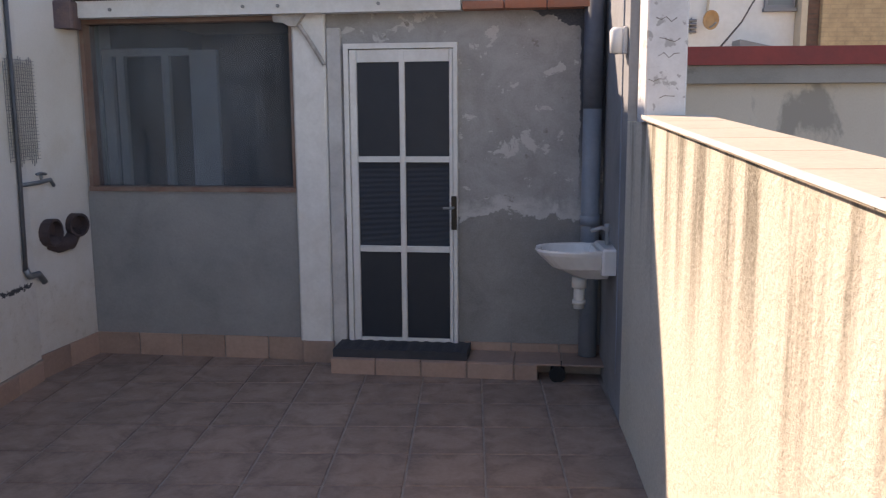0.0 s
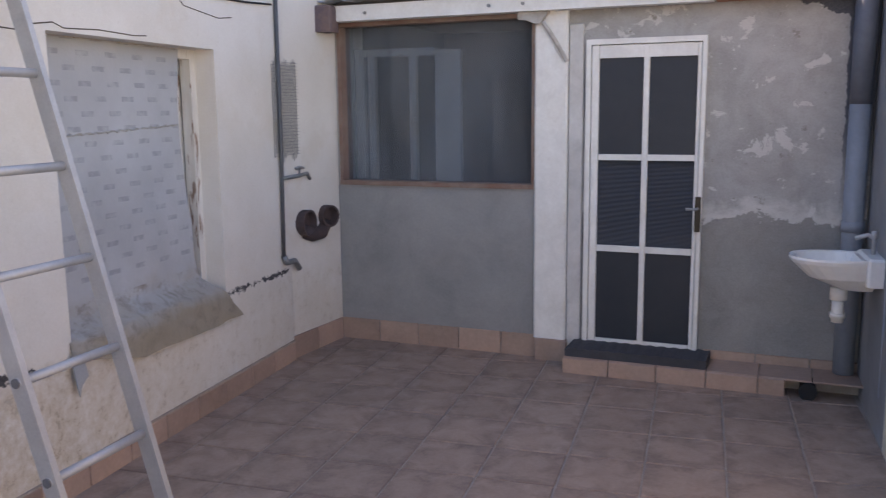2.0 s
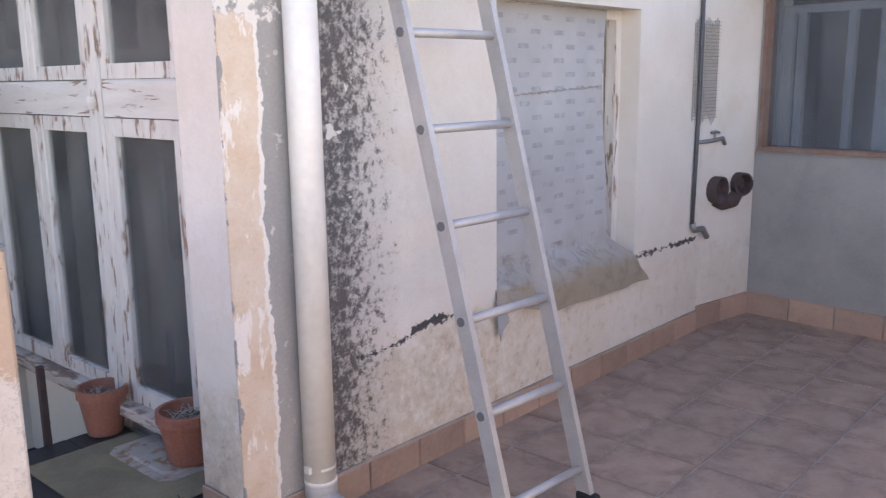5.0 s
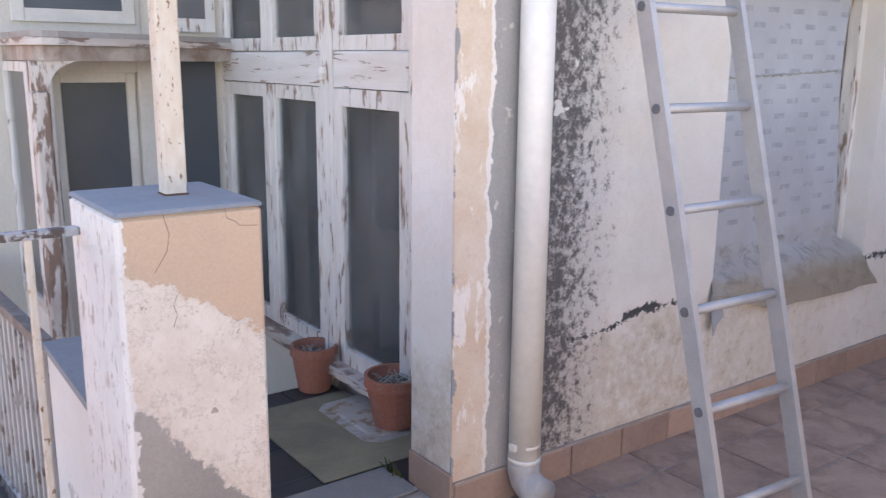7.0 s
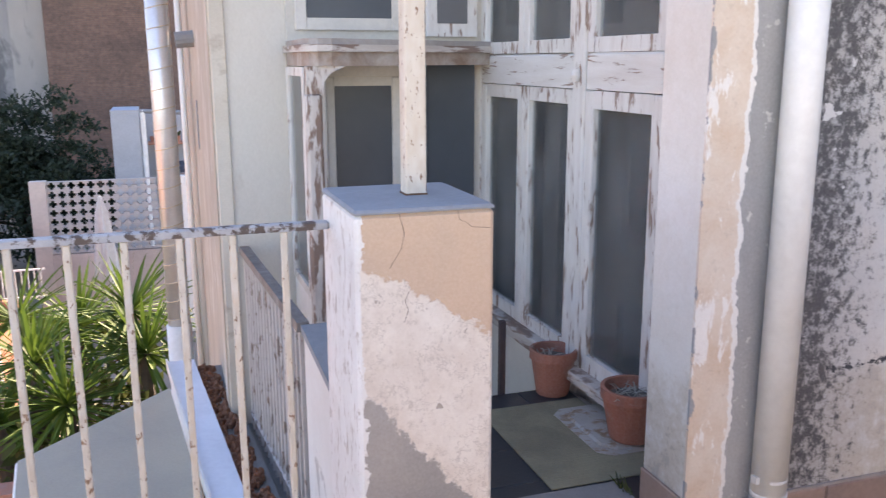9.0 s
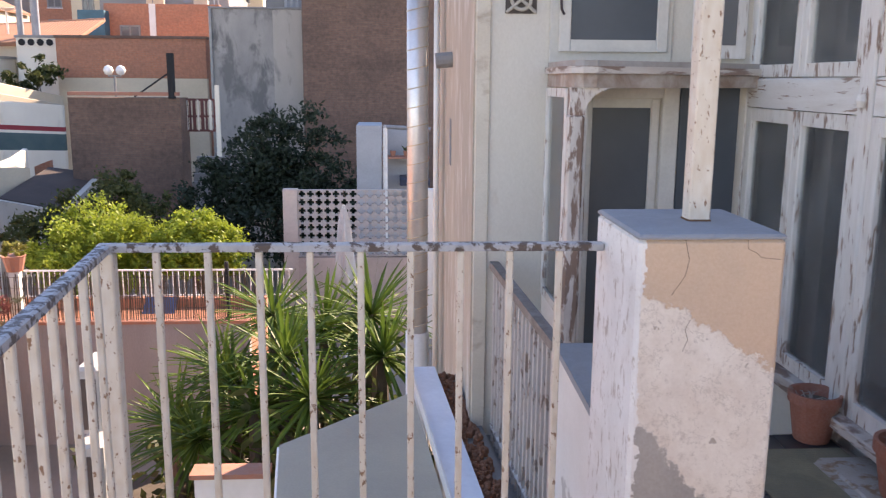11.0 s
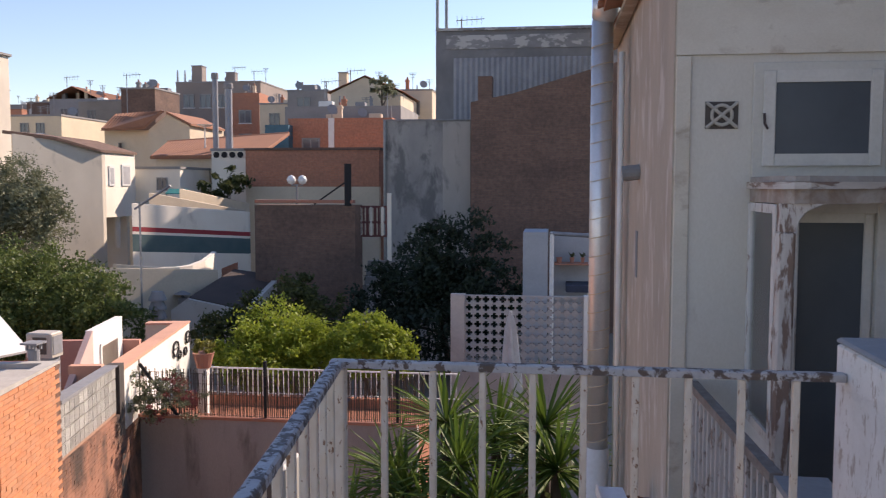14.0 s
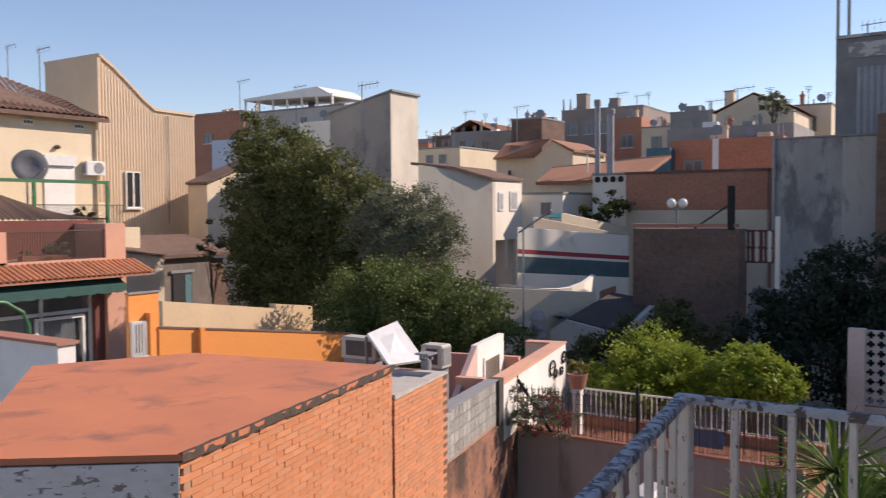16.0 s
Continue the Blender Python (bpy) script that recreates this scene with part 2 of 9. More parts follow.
# ---- surface list ----
WHITE = plaster("old_white_plaster", (0.72, 0.70, 0.66), (0.58, 0.54, 0.48), (0.45, 0.42, 0.38), 0.05, 2.2)
M_TERRA = plaster("terracotta_roof_coat", (0.60, 0.19, 0.075), (0.48, 0.15, 0.062), (0.30, 0.125, 0.08), 0.30, 1.3, 0.9, 2.0, 0.2, 1.0, 0.16)
M_GROUT = mat("grout", (0.38, 0.33, 0.29), (0.26, 0.22, 0.19), 0.95, 8, 80)
M_TILE = tile_mat("rustic_floor_tile", (0.34, 0.24, 0.19), (0.26, 0.18, 0.145), (0.15, 0.105, 0.09), 0.174)
M_SKIRT = mat("skirting_tile", (0.43, 0.295, 0.235), (0.27, 0.185, 0.155), 0.5, 5, 45, 0.12, 0, 0.25, False)
M_GREY = mat("grey_cement_paint", (0.285, 0.285, 0.285), (0.205, 0.21, 0.215), 0.85, 2.6, 60, 0.2)
M_CEM = mat("cement_render", (0.24, 0.23, 0.22), (0.17, 0.165, 0.16), 0.95, 2.5, 70, 0.5)
M_PAINTW = mat("white_gloss_paint", (0.74, 0.74, 0.72), (0.62, 0.61, 0.58), 0.45, 5, 40, 0.1)
# near black in place of the shade inside rooms and openings
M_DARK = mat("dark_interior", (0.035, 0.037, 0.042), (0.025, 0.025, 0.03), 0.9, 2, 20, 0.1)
M_RUBBER = mat("black_rubber", (0.018, 0.018, 0.02), None, 0.85, 8, 90, 0.4)
M_IRON = plaster("rusty_white_paint", (0.66, 0.60, 0.51), (0.54, 0.44, 0.33), (0.24, 0.13, 0.075), 0.05, 75, 0.6, 3.0, 0.5, 0.5, 0.03)
M_ALU = mat("aluminium", (0.50, 0.50, 0.50), (0.40, 0.40, 0.41), 0.55, 8, 120, 0.08, 0.45)
M_PVC = mat("white_pvc", (0.76, 0.75, 0.72), (0.62, 0.60, 0.56), 0.4, 3, 30, 0.05)
M_PIPEG = mat("grey_pipe", (0.24, 0.28, 0.33), (0.18, 0.21, 0.25), 0.5, 3, 40, 0.1)
M_CERAM = mat("white_ceramic", (0.80, 0.80, 0.78), (0.70, 0.69, 0.66), 0.12, 2, 20, 0.02)
M_POT = mat("terracotta_pot", (0.42, 0.165, 0.10), (0.38, 0.20, 0.15), 0.8, 9, 60, 0.25)
M_BLACKT = mat("black_floor_tile", (0.025, 0.026, 0.032), (0.04, 0.04, 0.045), 0.35, 4, 60, 0.1, 0, 0.15, False)
M_COPE = mat("coping_tile", (0.66, 0.55, 0.42), (0.58, 0.47, 0.35), 0.6, 4, 50, 0.1, 0, 0.15)
M_BRICK = mat("hollow_brick", (0.60, 0.225, 0.10), (0.60, 0.32, 0.19), 0.9, 5, 40, 0.4, 0, 0.2, True)
M_MORTAR = mat("mortar", (0.46, 0.27, 0.18), (0.34, 0.20, 0.14), 0.95, 6, 60, 0.4)
M_SANDY = plaster("sandy_render", (0.45, 0.375, 0.29), (0.36, 0.30, 0.24), (0.57, 0.52, 0.46), 0.30, 4.5, 0.9, 5.0, 0.4, 0.45, 0.12)
M_CAPG = mat("grey_capping", (0.27, 0.275, 0.285), (0.21, 0.215, 0.225), 0.85, 6, 70, 0.3)
M_WOOD = plaster("flaking_white_wood", (0.66, 0.65, 0.62), (0.56, 0.53, 0.49), (0.26, 0.18, 0.14), 0.19, 34, 0.7, 12.0, 0.5, 0.16, 0.05)
M_PEEL = plaster("bare_peeling_wood", (0.60, 0.57, 0.53), (0.44, 0.38, 0.34), (0.21, 0.14, 0.11), 0.42, 22, 0.8, 6.0, 0.6, 0.25, 0.05)
M_PEELH = plaster("bare_peeling_board", (0.56, 0.53, 0.49), (0.42, 0.36, 0.32), (0.24, 0.17, 0.14), 0.40, 5, 0.8, 6.0, 0.6, 6.0, 0.08)
M_WOODH = plaster("flaking_white_board", (0.66, 0.65, 0.62), (0.56, 0.53, 0.49), (0.28, 0.20, 0.16), 0.10, 6, 0.7, 12.0, 0.5, 6.0, 0.05)
M_GLASSD = glass_mat("window_glass", (0.76, 0.80, 0.81), 0.01, 0.13)
M_ZINC = mat("zinc_pipe", (0.70, 0.70, 0.70), (0.58, 0.58, 0.58), 0.38, 4, 60, 0.1, 0.6)
M_TARP = mat("grey_tarpaulin", (0.33, 0.35, 0.37), (0.28, 0.29, 0.30), 0.6, 3, 80, 0.2)
M_LEAFD = leaf_mat("dark_leaf", (0.105, 0.12, 0.04), (0.032, 0.045, 0.018), 0.3)
M_LEAFO = leaf_mat("olive_leaf", (0.27, 0.28, 0.18), (0.13, 0.15, 0.09), 0.3)
M_LEAFY = leaf_mat("lemon_leaf", (0.30, 0.36, 0.05), (0.17, 0.24, 0.03), 0.4)
M_YUCCA = leaf_mat("yucca_leaf", (0.14, 0.22, 0.035), (0.045, 0.09, 0.018), 0.25)
M_BARK = mat("bark", (0.12, 0.09, 0.07), (0.08, 0.06, 0.05), 0.95, 6, 40, 0.6)
M_CREAM = mat("cream_render", (0.66, 0.56, 0.42), (0.56, 0.47, 0.35), 0.9, 0.5, 12, 0.2)
M_YELLOW = mat("yellow_render", (0.74, 0.62, 0.44), (0.64, 0.53, 0.38), 0.9, 0.5, 12, 0.2)
M_ORANGE = mat("orange_render", (0.82, 0.31, 0.075), (0.76, 0.30, 0.09), 0.9, 0.8, 15, 0.2)
M_WALLW = mat("white_render", (0.82, 0.81, 0.77), (0.70, 0.68, 0.63), 0.9, 0.6, 12, 0.2)
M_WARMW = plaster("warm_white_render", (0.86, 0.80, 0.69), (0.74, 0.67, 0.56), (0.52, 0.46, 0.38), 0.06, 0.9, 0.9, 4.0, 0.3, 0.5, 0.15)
M_WALLG = mat("grey_render", (0.30, 0.29, 0.28), (0.22, 0.215, 0.21), 0.95, 0.4, 10, 0.3)
M_BROWNB = brick_wall_mat("weathered_brick_wall", (0.225, 0.13, 0.095), (0.15, 0.09, 0.07), (0.135, 0.108, 0.09), (0.092, 0.068, 0.058))
M_REDB = brick_wall_mat("red_brick_wall", (0.52, 0.21, 0.125), (0.43, 0.175, 0.105), (0.38, 0.22, 0.155), (0.36, 0.175, 0.12), 0.09, 0.3)
M_CORR = mat("corrugated_sheet", (0.34, 0.35, 0.37), (0.22, 0.23, 0.25), 0.7, 0.6, 10, 0.2)
M_ROOFT = mat("clay_roof_tile", (0.36, 0.17, 0.10), (0.23, 0.12, 0.085), 0.9, 1.0, 8, 0.3, 0, 0.2, True)
M_PINK = mat("pink_render", (0.52, 0.25, 0.19), (0.46, 0.23, 0.18), 0.9, 0.7, 14, 0.2)
M_PATIO = plaster("patio_wall_render", (0.33, 0.29, 0.275), (0.245, 0.21, 0.20), (0.15, 0.13, 0.125), 0.24, 2.2, 0.95, 2.0, 0.4, 0.22, 0.16)
M_GROUND = mat("garden_earth", (0.30, 0.25, 0.20), (0.20, 0.17, 0.13), 0.95, 0.4, 6, 0.4)
M_GREEN = mat("green_paint", (0.03, 0.17, 0.07), None, 0.5, 3, 30, 0.1)
M_STEEL = mat("galvanised_wire", (0.30, 0.31, 0.32), None, 0.5, 4, 40, 0.1, 0.6)
M_WINDOW = mat("dark_pane", (0.13, 0.135, 0.14), (0.16, 0.165, 0.17), 0.10, 1, 5, 0.02)


def fr(u, v, z):
    """A point of the door wall: u along it, v in front of it."""
    p = DOORM @ Vector((u, -v, z))
    return (p.x, p.y, p.z)


DOORM = pose(-2.45, 5.81, 0, 0, 0, -5.7)
WX = -2.54                     # face of the window wall
Y_END = 1.767                  # free end of the window wall


def wall_with_holes(shape, axis, face, back, a0, a1, z0, z1, holes):
    """A wall along x or y between face and back, with rectangular openings (a0, a1, z0, z1) cut through it."""
    cuts = sorted({a0, a1, *[h[0] for h in holes], *[h[1] for h in holes]})
    for p, q in zip(cuts, cuts[1:]):
        zs = [z0]
        for h in sorted(holes, key=lambda h: h[2]):
            if h[0] <= p + 1e-6 and h[1] >= q - 1e-6:
                zs += [h[2], h[3]]
        zs.append(z1)
        for b, t in zip(zs[::2], zs[1::2]):
            if t - b > 1e-4:
                lo, hi = min(face, back), max(face, back)
                if axis == 'y':
                    shape.box(lo, hi, p, q, b, t)
                else:
                    shape.box(p, q, lo, hi, b, t)
    return shape


# ---- special wall surfaces ----
def window_wall_mat():
    """White wall with bare render by the corner, black mould beside the downpipe and a dark crack line."""
    m, nt, b = nodes_of("mouldy_white_wall", 0.9)
    v = coords(nt)
    x, y, z = xyz(nt, v)
    n1 = noise_of(nt, v, 3.0, 8, 0.62, 0.3)
    n2 = noise_of(nt, v, 11.0, 8, 0.7, 0.2)
    n3 = noise_of(nt, v, 42.0, 5, 0.65)
    grain = noise_of(nt, v, 110, 3, 0.6)
    fine = noise_of(nt, v, 26.0, 9, 0.75)
    base = mixc(nt, ramp(nt, noise_of(nt, v, 1.3, 5, 0.55), 0.36, 0.72), (0.69, 0.668, 0.635), (0.60, 0.56, 0.50))
    base = mixc(nt, math_of(nt, 'MULTIPLY', ramp(nt, n1, 0.52, 0.66), 0.55), base, (0.60, 0.55, 0.48))
    base = mixc(nt, math_of(nt, 'MULTIPLY', ramp(nt, fine, 0.60, 0.70), 0.45), base, (0.50, 0.45, 0.39))
    # damp brown foot, strongest towards the free end
    low = ramp(nt, math_of(nt, 'ADD', z, math_of(nt, 'MULTIPLY', math_of(nt, 'SUBTRACT', n1, 0.5), 0.45)), 0.50, 0.60, (1, 1, 1), (0, 0, 0))
    low = math_of(nt, 'MULTIPLY', low, ramp(nt, y, 2.8, 4.2, (1, 1, 1), (0.25, 0.25, 0.25)))
    mottled = math_of(nt, 'ADD', math_of(nt, 'MULTIPLY', n2, 0.6), math_of(nt, 'MULTIPLY', fine, 0.4))
    base = mixc(nt, math_of(nt, 'MULTIPLY', low, ramp(nt, mottled, 0.40, 0.56)), base, (0.50, 0.42, 0.32))
    base = mixc(nt, math_of(nt, 'MULTIPLY', low, ramp(nt, mottled, 0.555, 0.585)), base, (0.36, 0.31, 0.25))
    base = mixc(nt, math_of(nt, 'MULTIPLY', ramp(nt, y, 2.3, 3.1, (0.8, 0.8, 0.8), (0, 0, 0)), math_of(nt, 'MULTIPLY', ramp(nt, mottled, 0.47, 0.60), math_of(nt, 'ADD', math_of(nt, 'MULTIPLY', math_of(nt, 'GREATER_THAN', x, WX - 0.01), 0.6), 0.4))), base, (0.58, 0.53, 0.47))
    # bare bands by the corner
    yy = math_of(nt, 'ADD', y, math_of(nt, 'MULTIPLY', math_of(nt, 'SUBTRACT', n1, 0.5), 0.06))
    yy = math_of(nt, 'ADD', yy, math_of(nt, 'MULTIPLY', math_of(nt, 'SUBTRACT', n2, 0.5), 0.055))
    yy = math_of(nt, 'ADD', yy, math_of(nt, 'MULTIPLY', math_of(nt, 'SUBTRACT', n3, 0.5), 0.02))
    sand = mixc(nt, ramp(nt, noise_of(nt, v, 5.5, 7, 0.65, 0.4), 0.36, 0.62), (0.60, 0.45, 0.33), (0.66, 0.56, 0.46))
    sand = mixc(nt, ramp(nt, noise_of(nt, coords(nt, (1, 1, 0.4)), 11.0, 9, 0.72, 0.3), 0.56, 0.585), sand, (0.74, 0.70, 0.65))
    sand = mixc(nt, math_of(nt, 'MULTIPLY', ramp(nt, fine, 0.56, 0.66), 0.5), sand, (0.44, 0.34, 0.26))
    cement = mixc(nt, ramp(nt, noise_of(nt, coords(nt, (1, 1, 0.3)), 5.0, 5, 0.6), 0.35, 0.7), (0.35, 0.345, 0.33), (0.26, 0.255, 0.25))
    cement = mixc(nt, ramp(nt, mottled, 0.585, 0.60), cement, (0.52, 0.50, 0.47))
    ztop = math_of(nt, 'ADD', z, math_of(nt, 'MULTIPLY', math_of(nt, 'SUBTRACT', n2, 0.5), 0.35))
    edge_line = math_of(nt, 'ADD', 1.762, math_of(nt, 'MULTIPLY', ramp(nt, noise_of(nt, coords(nt, (1, 1, 0.6)), 4.0, 3), 0.48, 0.60), 0.020))
    strip = mixc(nt, math_of(nt, 'GREATER_THAN', yy, edge_line), (0.27, 0.27, 0.27), sand)
    strip = mixc(nt, math_of(nt, 'GREATER_THAN', yy, 1.906), strip, (0.72, 0.69, 0.65))
    strip = mixc(nt, math_of(nt, 'GREATER_THAN', yy, 1.922), strip, cement)
    strip = mixc(nt, ramp(nt, ztop, 1.80, 1.815), strip, mixc(nt, ramp(nt, n2, 0.50, 0.515), cement, (0.70, 0.67, 0.63)))
    inb = math_of(nt, 'MULTIPLY', math_of(nt, 'LESS_THAN', yy, 2.045), math_of(nt, 'GREATER_THAN', x, WX - 0.01))
    c = mixc(nt, inb, base, strip)
    # mould: grey haze, black specks, pale flakes left in it
    near = ramp(nt, math_of(nt, 'ADD', yy, math_of(nt, 'MULTIPLY', z, -0.045)), 2.20, 2.52, (1, 1, 1), (0, 0, 0))
    beside = math_of(nt, 'GREATER_THAN', yy, 2.05)
    haze = math_of(nt, 'MULTIPLY', math_of(nt, 'MULTIPLY', near, beside), 0.75)
    c = mixc(nt, haze, c, (0.30, 0.285, 0.28))
    spots = math_of(nt, 'ADD', math_of(nt, 'MULTIPLY', fine, 0.7), math_of(nt, 'MULTIPLY', n2, 0.3))
    mould = ramp(nt, math_of(nt, 'ADD', spots, math_of(nt, 'MULTIPLY', near, 0.15)), 0.575, 0.66)
    mould = math_of(nt, 'MULTIPLY', math_of(nt, 'MULTIPLY', mould, ramp(nt, near, 0.0, 0.12)), beside)
    c = mixc(nt, math_of(nt, 'MULTIPLY', mould, 0.93), c, (0.055, 0.052, 0.053))
    flake = math_of(nt, 'MULTIPLY', ramp(nt, noise_of(nt, v, 12.0, 6, 0.6, 0.3), 0.645, 0.655), math_of(nt, 'MULTIPLY', near, beside))
    c = mixc(nt, flake, c, (0.62, 0.60, 0.58))
    # crack line: thin, with black clots
    zc = math_of(nt, 'ADD', 0.556, ramp(nt, y, 2.52, 2.68, (0, 0, 0), (0.048, 0.048, 0.048)))
    zc = math_of(nt, 'ADD', zc, math_of(nt, 'MULTIPLY', math_of(nt, 'SUBTRACT', n2, 0.5), 0.09))
    wide = 0.005
    for y0, y1, w in ((2.58, 2.84, 0.013), (4.45, 4.68, 0.009), (4.80, 5.14, 0.007)):
        inside = math_of(nt, 'MULTIPLY', ramp(nt, y, y0, y0 + 0.06), ramp(nt, y, y1 - 0.05, y1, (1, 1, 1), (0, 0, 0)))
        wide = math_of(nt, 'ADD', wide, math_of(nt, 'MULTIPLY', inside, w))
    off = math_of(nt, 'ABSOLUTE', math_of(nt, 'SUBTRACT', z, zc))
    off = math_of(nt, 'ADD', off, math_of(nt, 'MULTIPLY', math_of(nt, 'SUBTRACT', fine, 0.5), 0.11))
    span = math_of(nt, 'MULTIPLY', math_of(nt, 'GREATER_THAN', y, 2.30), math_of(nt, 'LESS_THAN', y, 5.17))
    gap = math_of(nt, 'MULTIPLY', math_of(nt, 'GREATER_THAN', y, 2.95), math_of(nt, 'LESS_THAN', y, 4.4))
    crack = math_of(nt, 'MULTIPLY', math_of(nt, 'LESS_THAN', off, wide), math_of(nt, 'SUBTRACT', span, gap))
    c = mixc(nt, crack, c, (0.03, 0.03, 0.035))
    c = mixc(nt, 0.05, c, ramp(nt, grain, 0.3, 0.7, (0.1, 0.1, 0.1), (1, 1, 1)))
    nt.links.new(c, b.inputs["Base Color"])
    h = math_of(nt, 'ADD', math_of(nt, 'MULTIPLY', grain, 0.08), math_of(nt, 'MULTIPLY', n2, 0.45))
    h = math_of(nt, 'SUBTRACT', h, math_of(nt, 'MULTIPLY', inb, 0.3))
    bump_to(nt, b, h, 0.35, 0.008)
    return m


def shed_wall_mat():
    """Plaster, white above and bare cement below a ragged line."""
    m, nt, b = nodes_of("shed_plaster", 0.92)
    v = coords(nt)
    x, y, z = xyz(nt, v)
    n1, n2 = noise_of(nt, v, 3.5, 8, 0.65, 0.4), noise_of(nt, v, 14, 6, 0.65)
    grain = noise_of(nt, v, 100, 3, 0.6)
    up = mixc(nt, ramp(nt, n1, 0.38, 0.64), (0.38, 0.38, 0.375), (0.285, 0.28, 0.272))
    up = mixc(nt, ramp(nt, noise_of(nt, v, 6.0, 8, 0.7, 0.4), 0.585, 0.60), up, (0.50, 0.495, 0.48))
    up = mixc(nt, ramp(nt, n2, 0.635, 0.69), up, (0.24, 0.225, 0.21))
    dn = mixc(nt, ramp(nt, n1, 0.35, 0.7), (0.29, 0.285, 0.275), (0.20, 0.195, 0.19))
    edge = math_of(nt, 'ADD', z, math_of(nt, 'MULTIPLY', math_of(nt, 'SUBTRACT', n1, 0.5), 0.35))
    edge = math_of(nt, 'ADD', edge, math_of(nt, 'MULTIPLY', math_of(nt, 'SUBTRACT', n2, 0.5), 0.12))
    white = ramp(nt, edge, 0.965, 0.98)
    c = mixc(nt, white, dn, up)
    # dark blue strip behind the downpipe and under the roof corner, fading downwards
    xr = math_of(nt, 'ADD', x, math_of(nt, 'MULTIPLY', math_of(nt, 'SUBTRACT', n2, 0.5), 0.05))
    dark_band = math_of(nt, 'MAXIMUM', math_of(nt, 'GREATER_THAN', xr, 0.735), math_of(nt, 'GREATER_THAN', math_of(nt, 'ADD', math_of(nt, 'MULTIPLY', xr, 0.35), math_of(nt, 'ADD', z, math_of(nt, 'MULTIPLY', n2, 0.12))), 2.415))
    c = mixc(nt, math_of(nt, 'MULTIPLY', dark_band, ramp(nt, z, 1.0, 1.6)), c, (0.05, 0.058, 0.075))
    rim = math_of(nt, 'MULTIPLY', ramp(nt, edge, 0.965, 0.975), ramp(nt, edge, 1.0, 1.08, (1, 1, 1), (0, 0, 0)))
    c = mixc(nt, math_of(nt, 'MULTIPLY', rim, 0.7), c, (0.60, 0.60, 0.58))
    c = mixc(nt, 0.05, c, ramp(nt, grain, 0.3, 0.7, (0.1, 0.1, 0.1), (1, 1, 1)))
    nt.links.new(c, b.inputs["Base Color"])
    bump_to(nt, b, math_of(nt, 'ADD', math_of(nt, 'MULTIPLY', grain, 0.3), math_of(nt, 'MULTIPLY', white, 0.4)), 0.5, 0.006)
    return m


def parapet_mat():
    """Coarse cream render with dark streaks that run down from the coping."""
    m, nt, b = nodes_of("streaked_render", 0.95)
    v = coords(nt)
    vs = coords(nt, (1.0, 7.0, 0.55))
    x, y, z = xyz(nt, v)
    grain = noise_of(nt, v, 60, 5, 0.7)
    big = noise_of(nt, v, 1.6, 5, 0.6, 0.3)
    st = noise_of(nt, vs, 1.0, 4, 0.55, 0.25)
    c = mixc(nt, ramp(nt, big, 0.35, 0.7), (0.68, 0.625, 0.525), (0.60, 0.54, 0.44))
    top = math_of(nt, 'SUBTRACT', 1.352, math_of(nt, 'SUBTRACT', z, math_of(nt, 'MULTIPLY', y, 0.0535)))
    reach = math_of(nt, 'ADD', 0.15, math_of(nt, 'MULTIPLY', noise_of(nt, coords(nt, (1, 2.2, 0.05)), 2.0, 2), 1.3))
    fade = ramp(nt, math_of(nt, 'DIVIDE', top, reach), 0.25, 1.0, (1, 1, 1), (0, 0, 0))
    streak = math_of(nt, 'MULTIPLY', ramp(nt, st, 0.45, 0.60), fade)
    c = mixc(nt, math_of(nt, 'MULTIPLY', streak, 0.92), c, (0.11, 0.09, 0.06))
    c = mixc(nt, ramp(nt, noise_of(nt, v, 25, 6, 0.75), 0.68, 0.72), c, (0.26, 0.22, 0.15))
    c = mixc(nt, 0.25, c, ramp(nt, grain, 0.3, 0.7, (0.2, 0.17, 0.12), (0.85, 0.8, 0.68)))
    nt.links.new(c, b.inputs["Base Color"])
    bump_to(nt, b, math_of(nt, 'ADD', math_of(nt, 'MULTIPLY', grain, 0.5), noise_of(nt, v, 24, 6, 0.7, 0.5)), 0.8, 0.012)
    return m


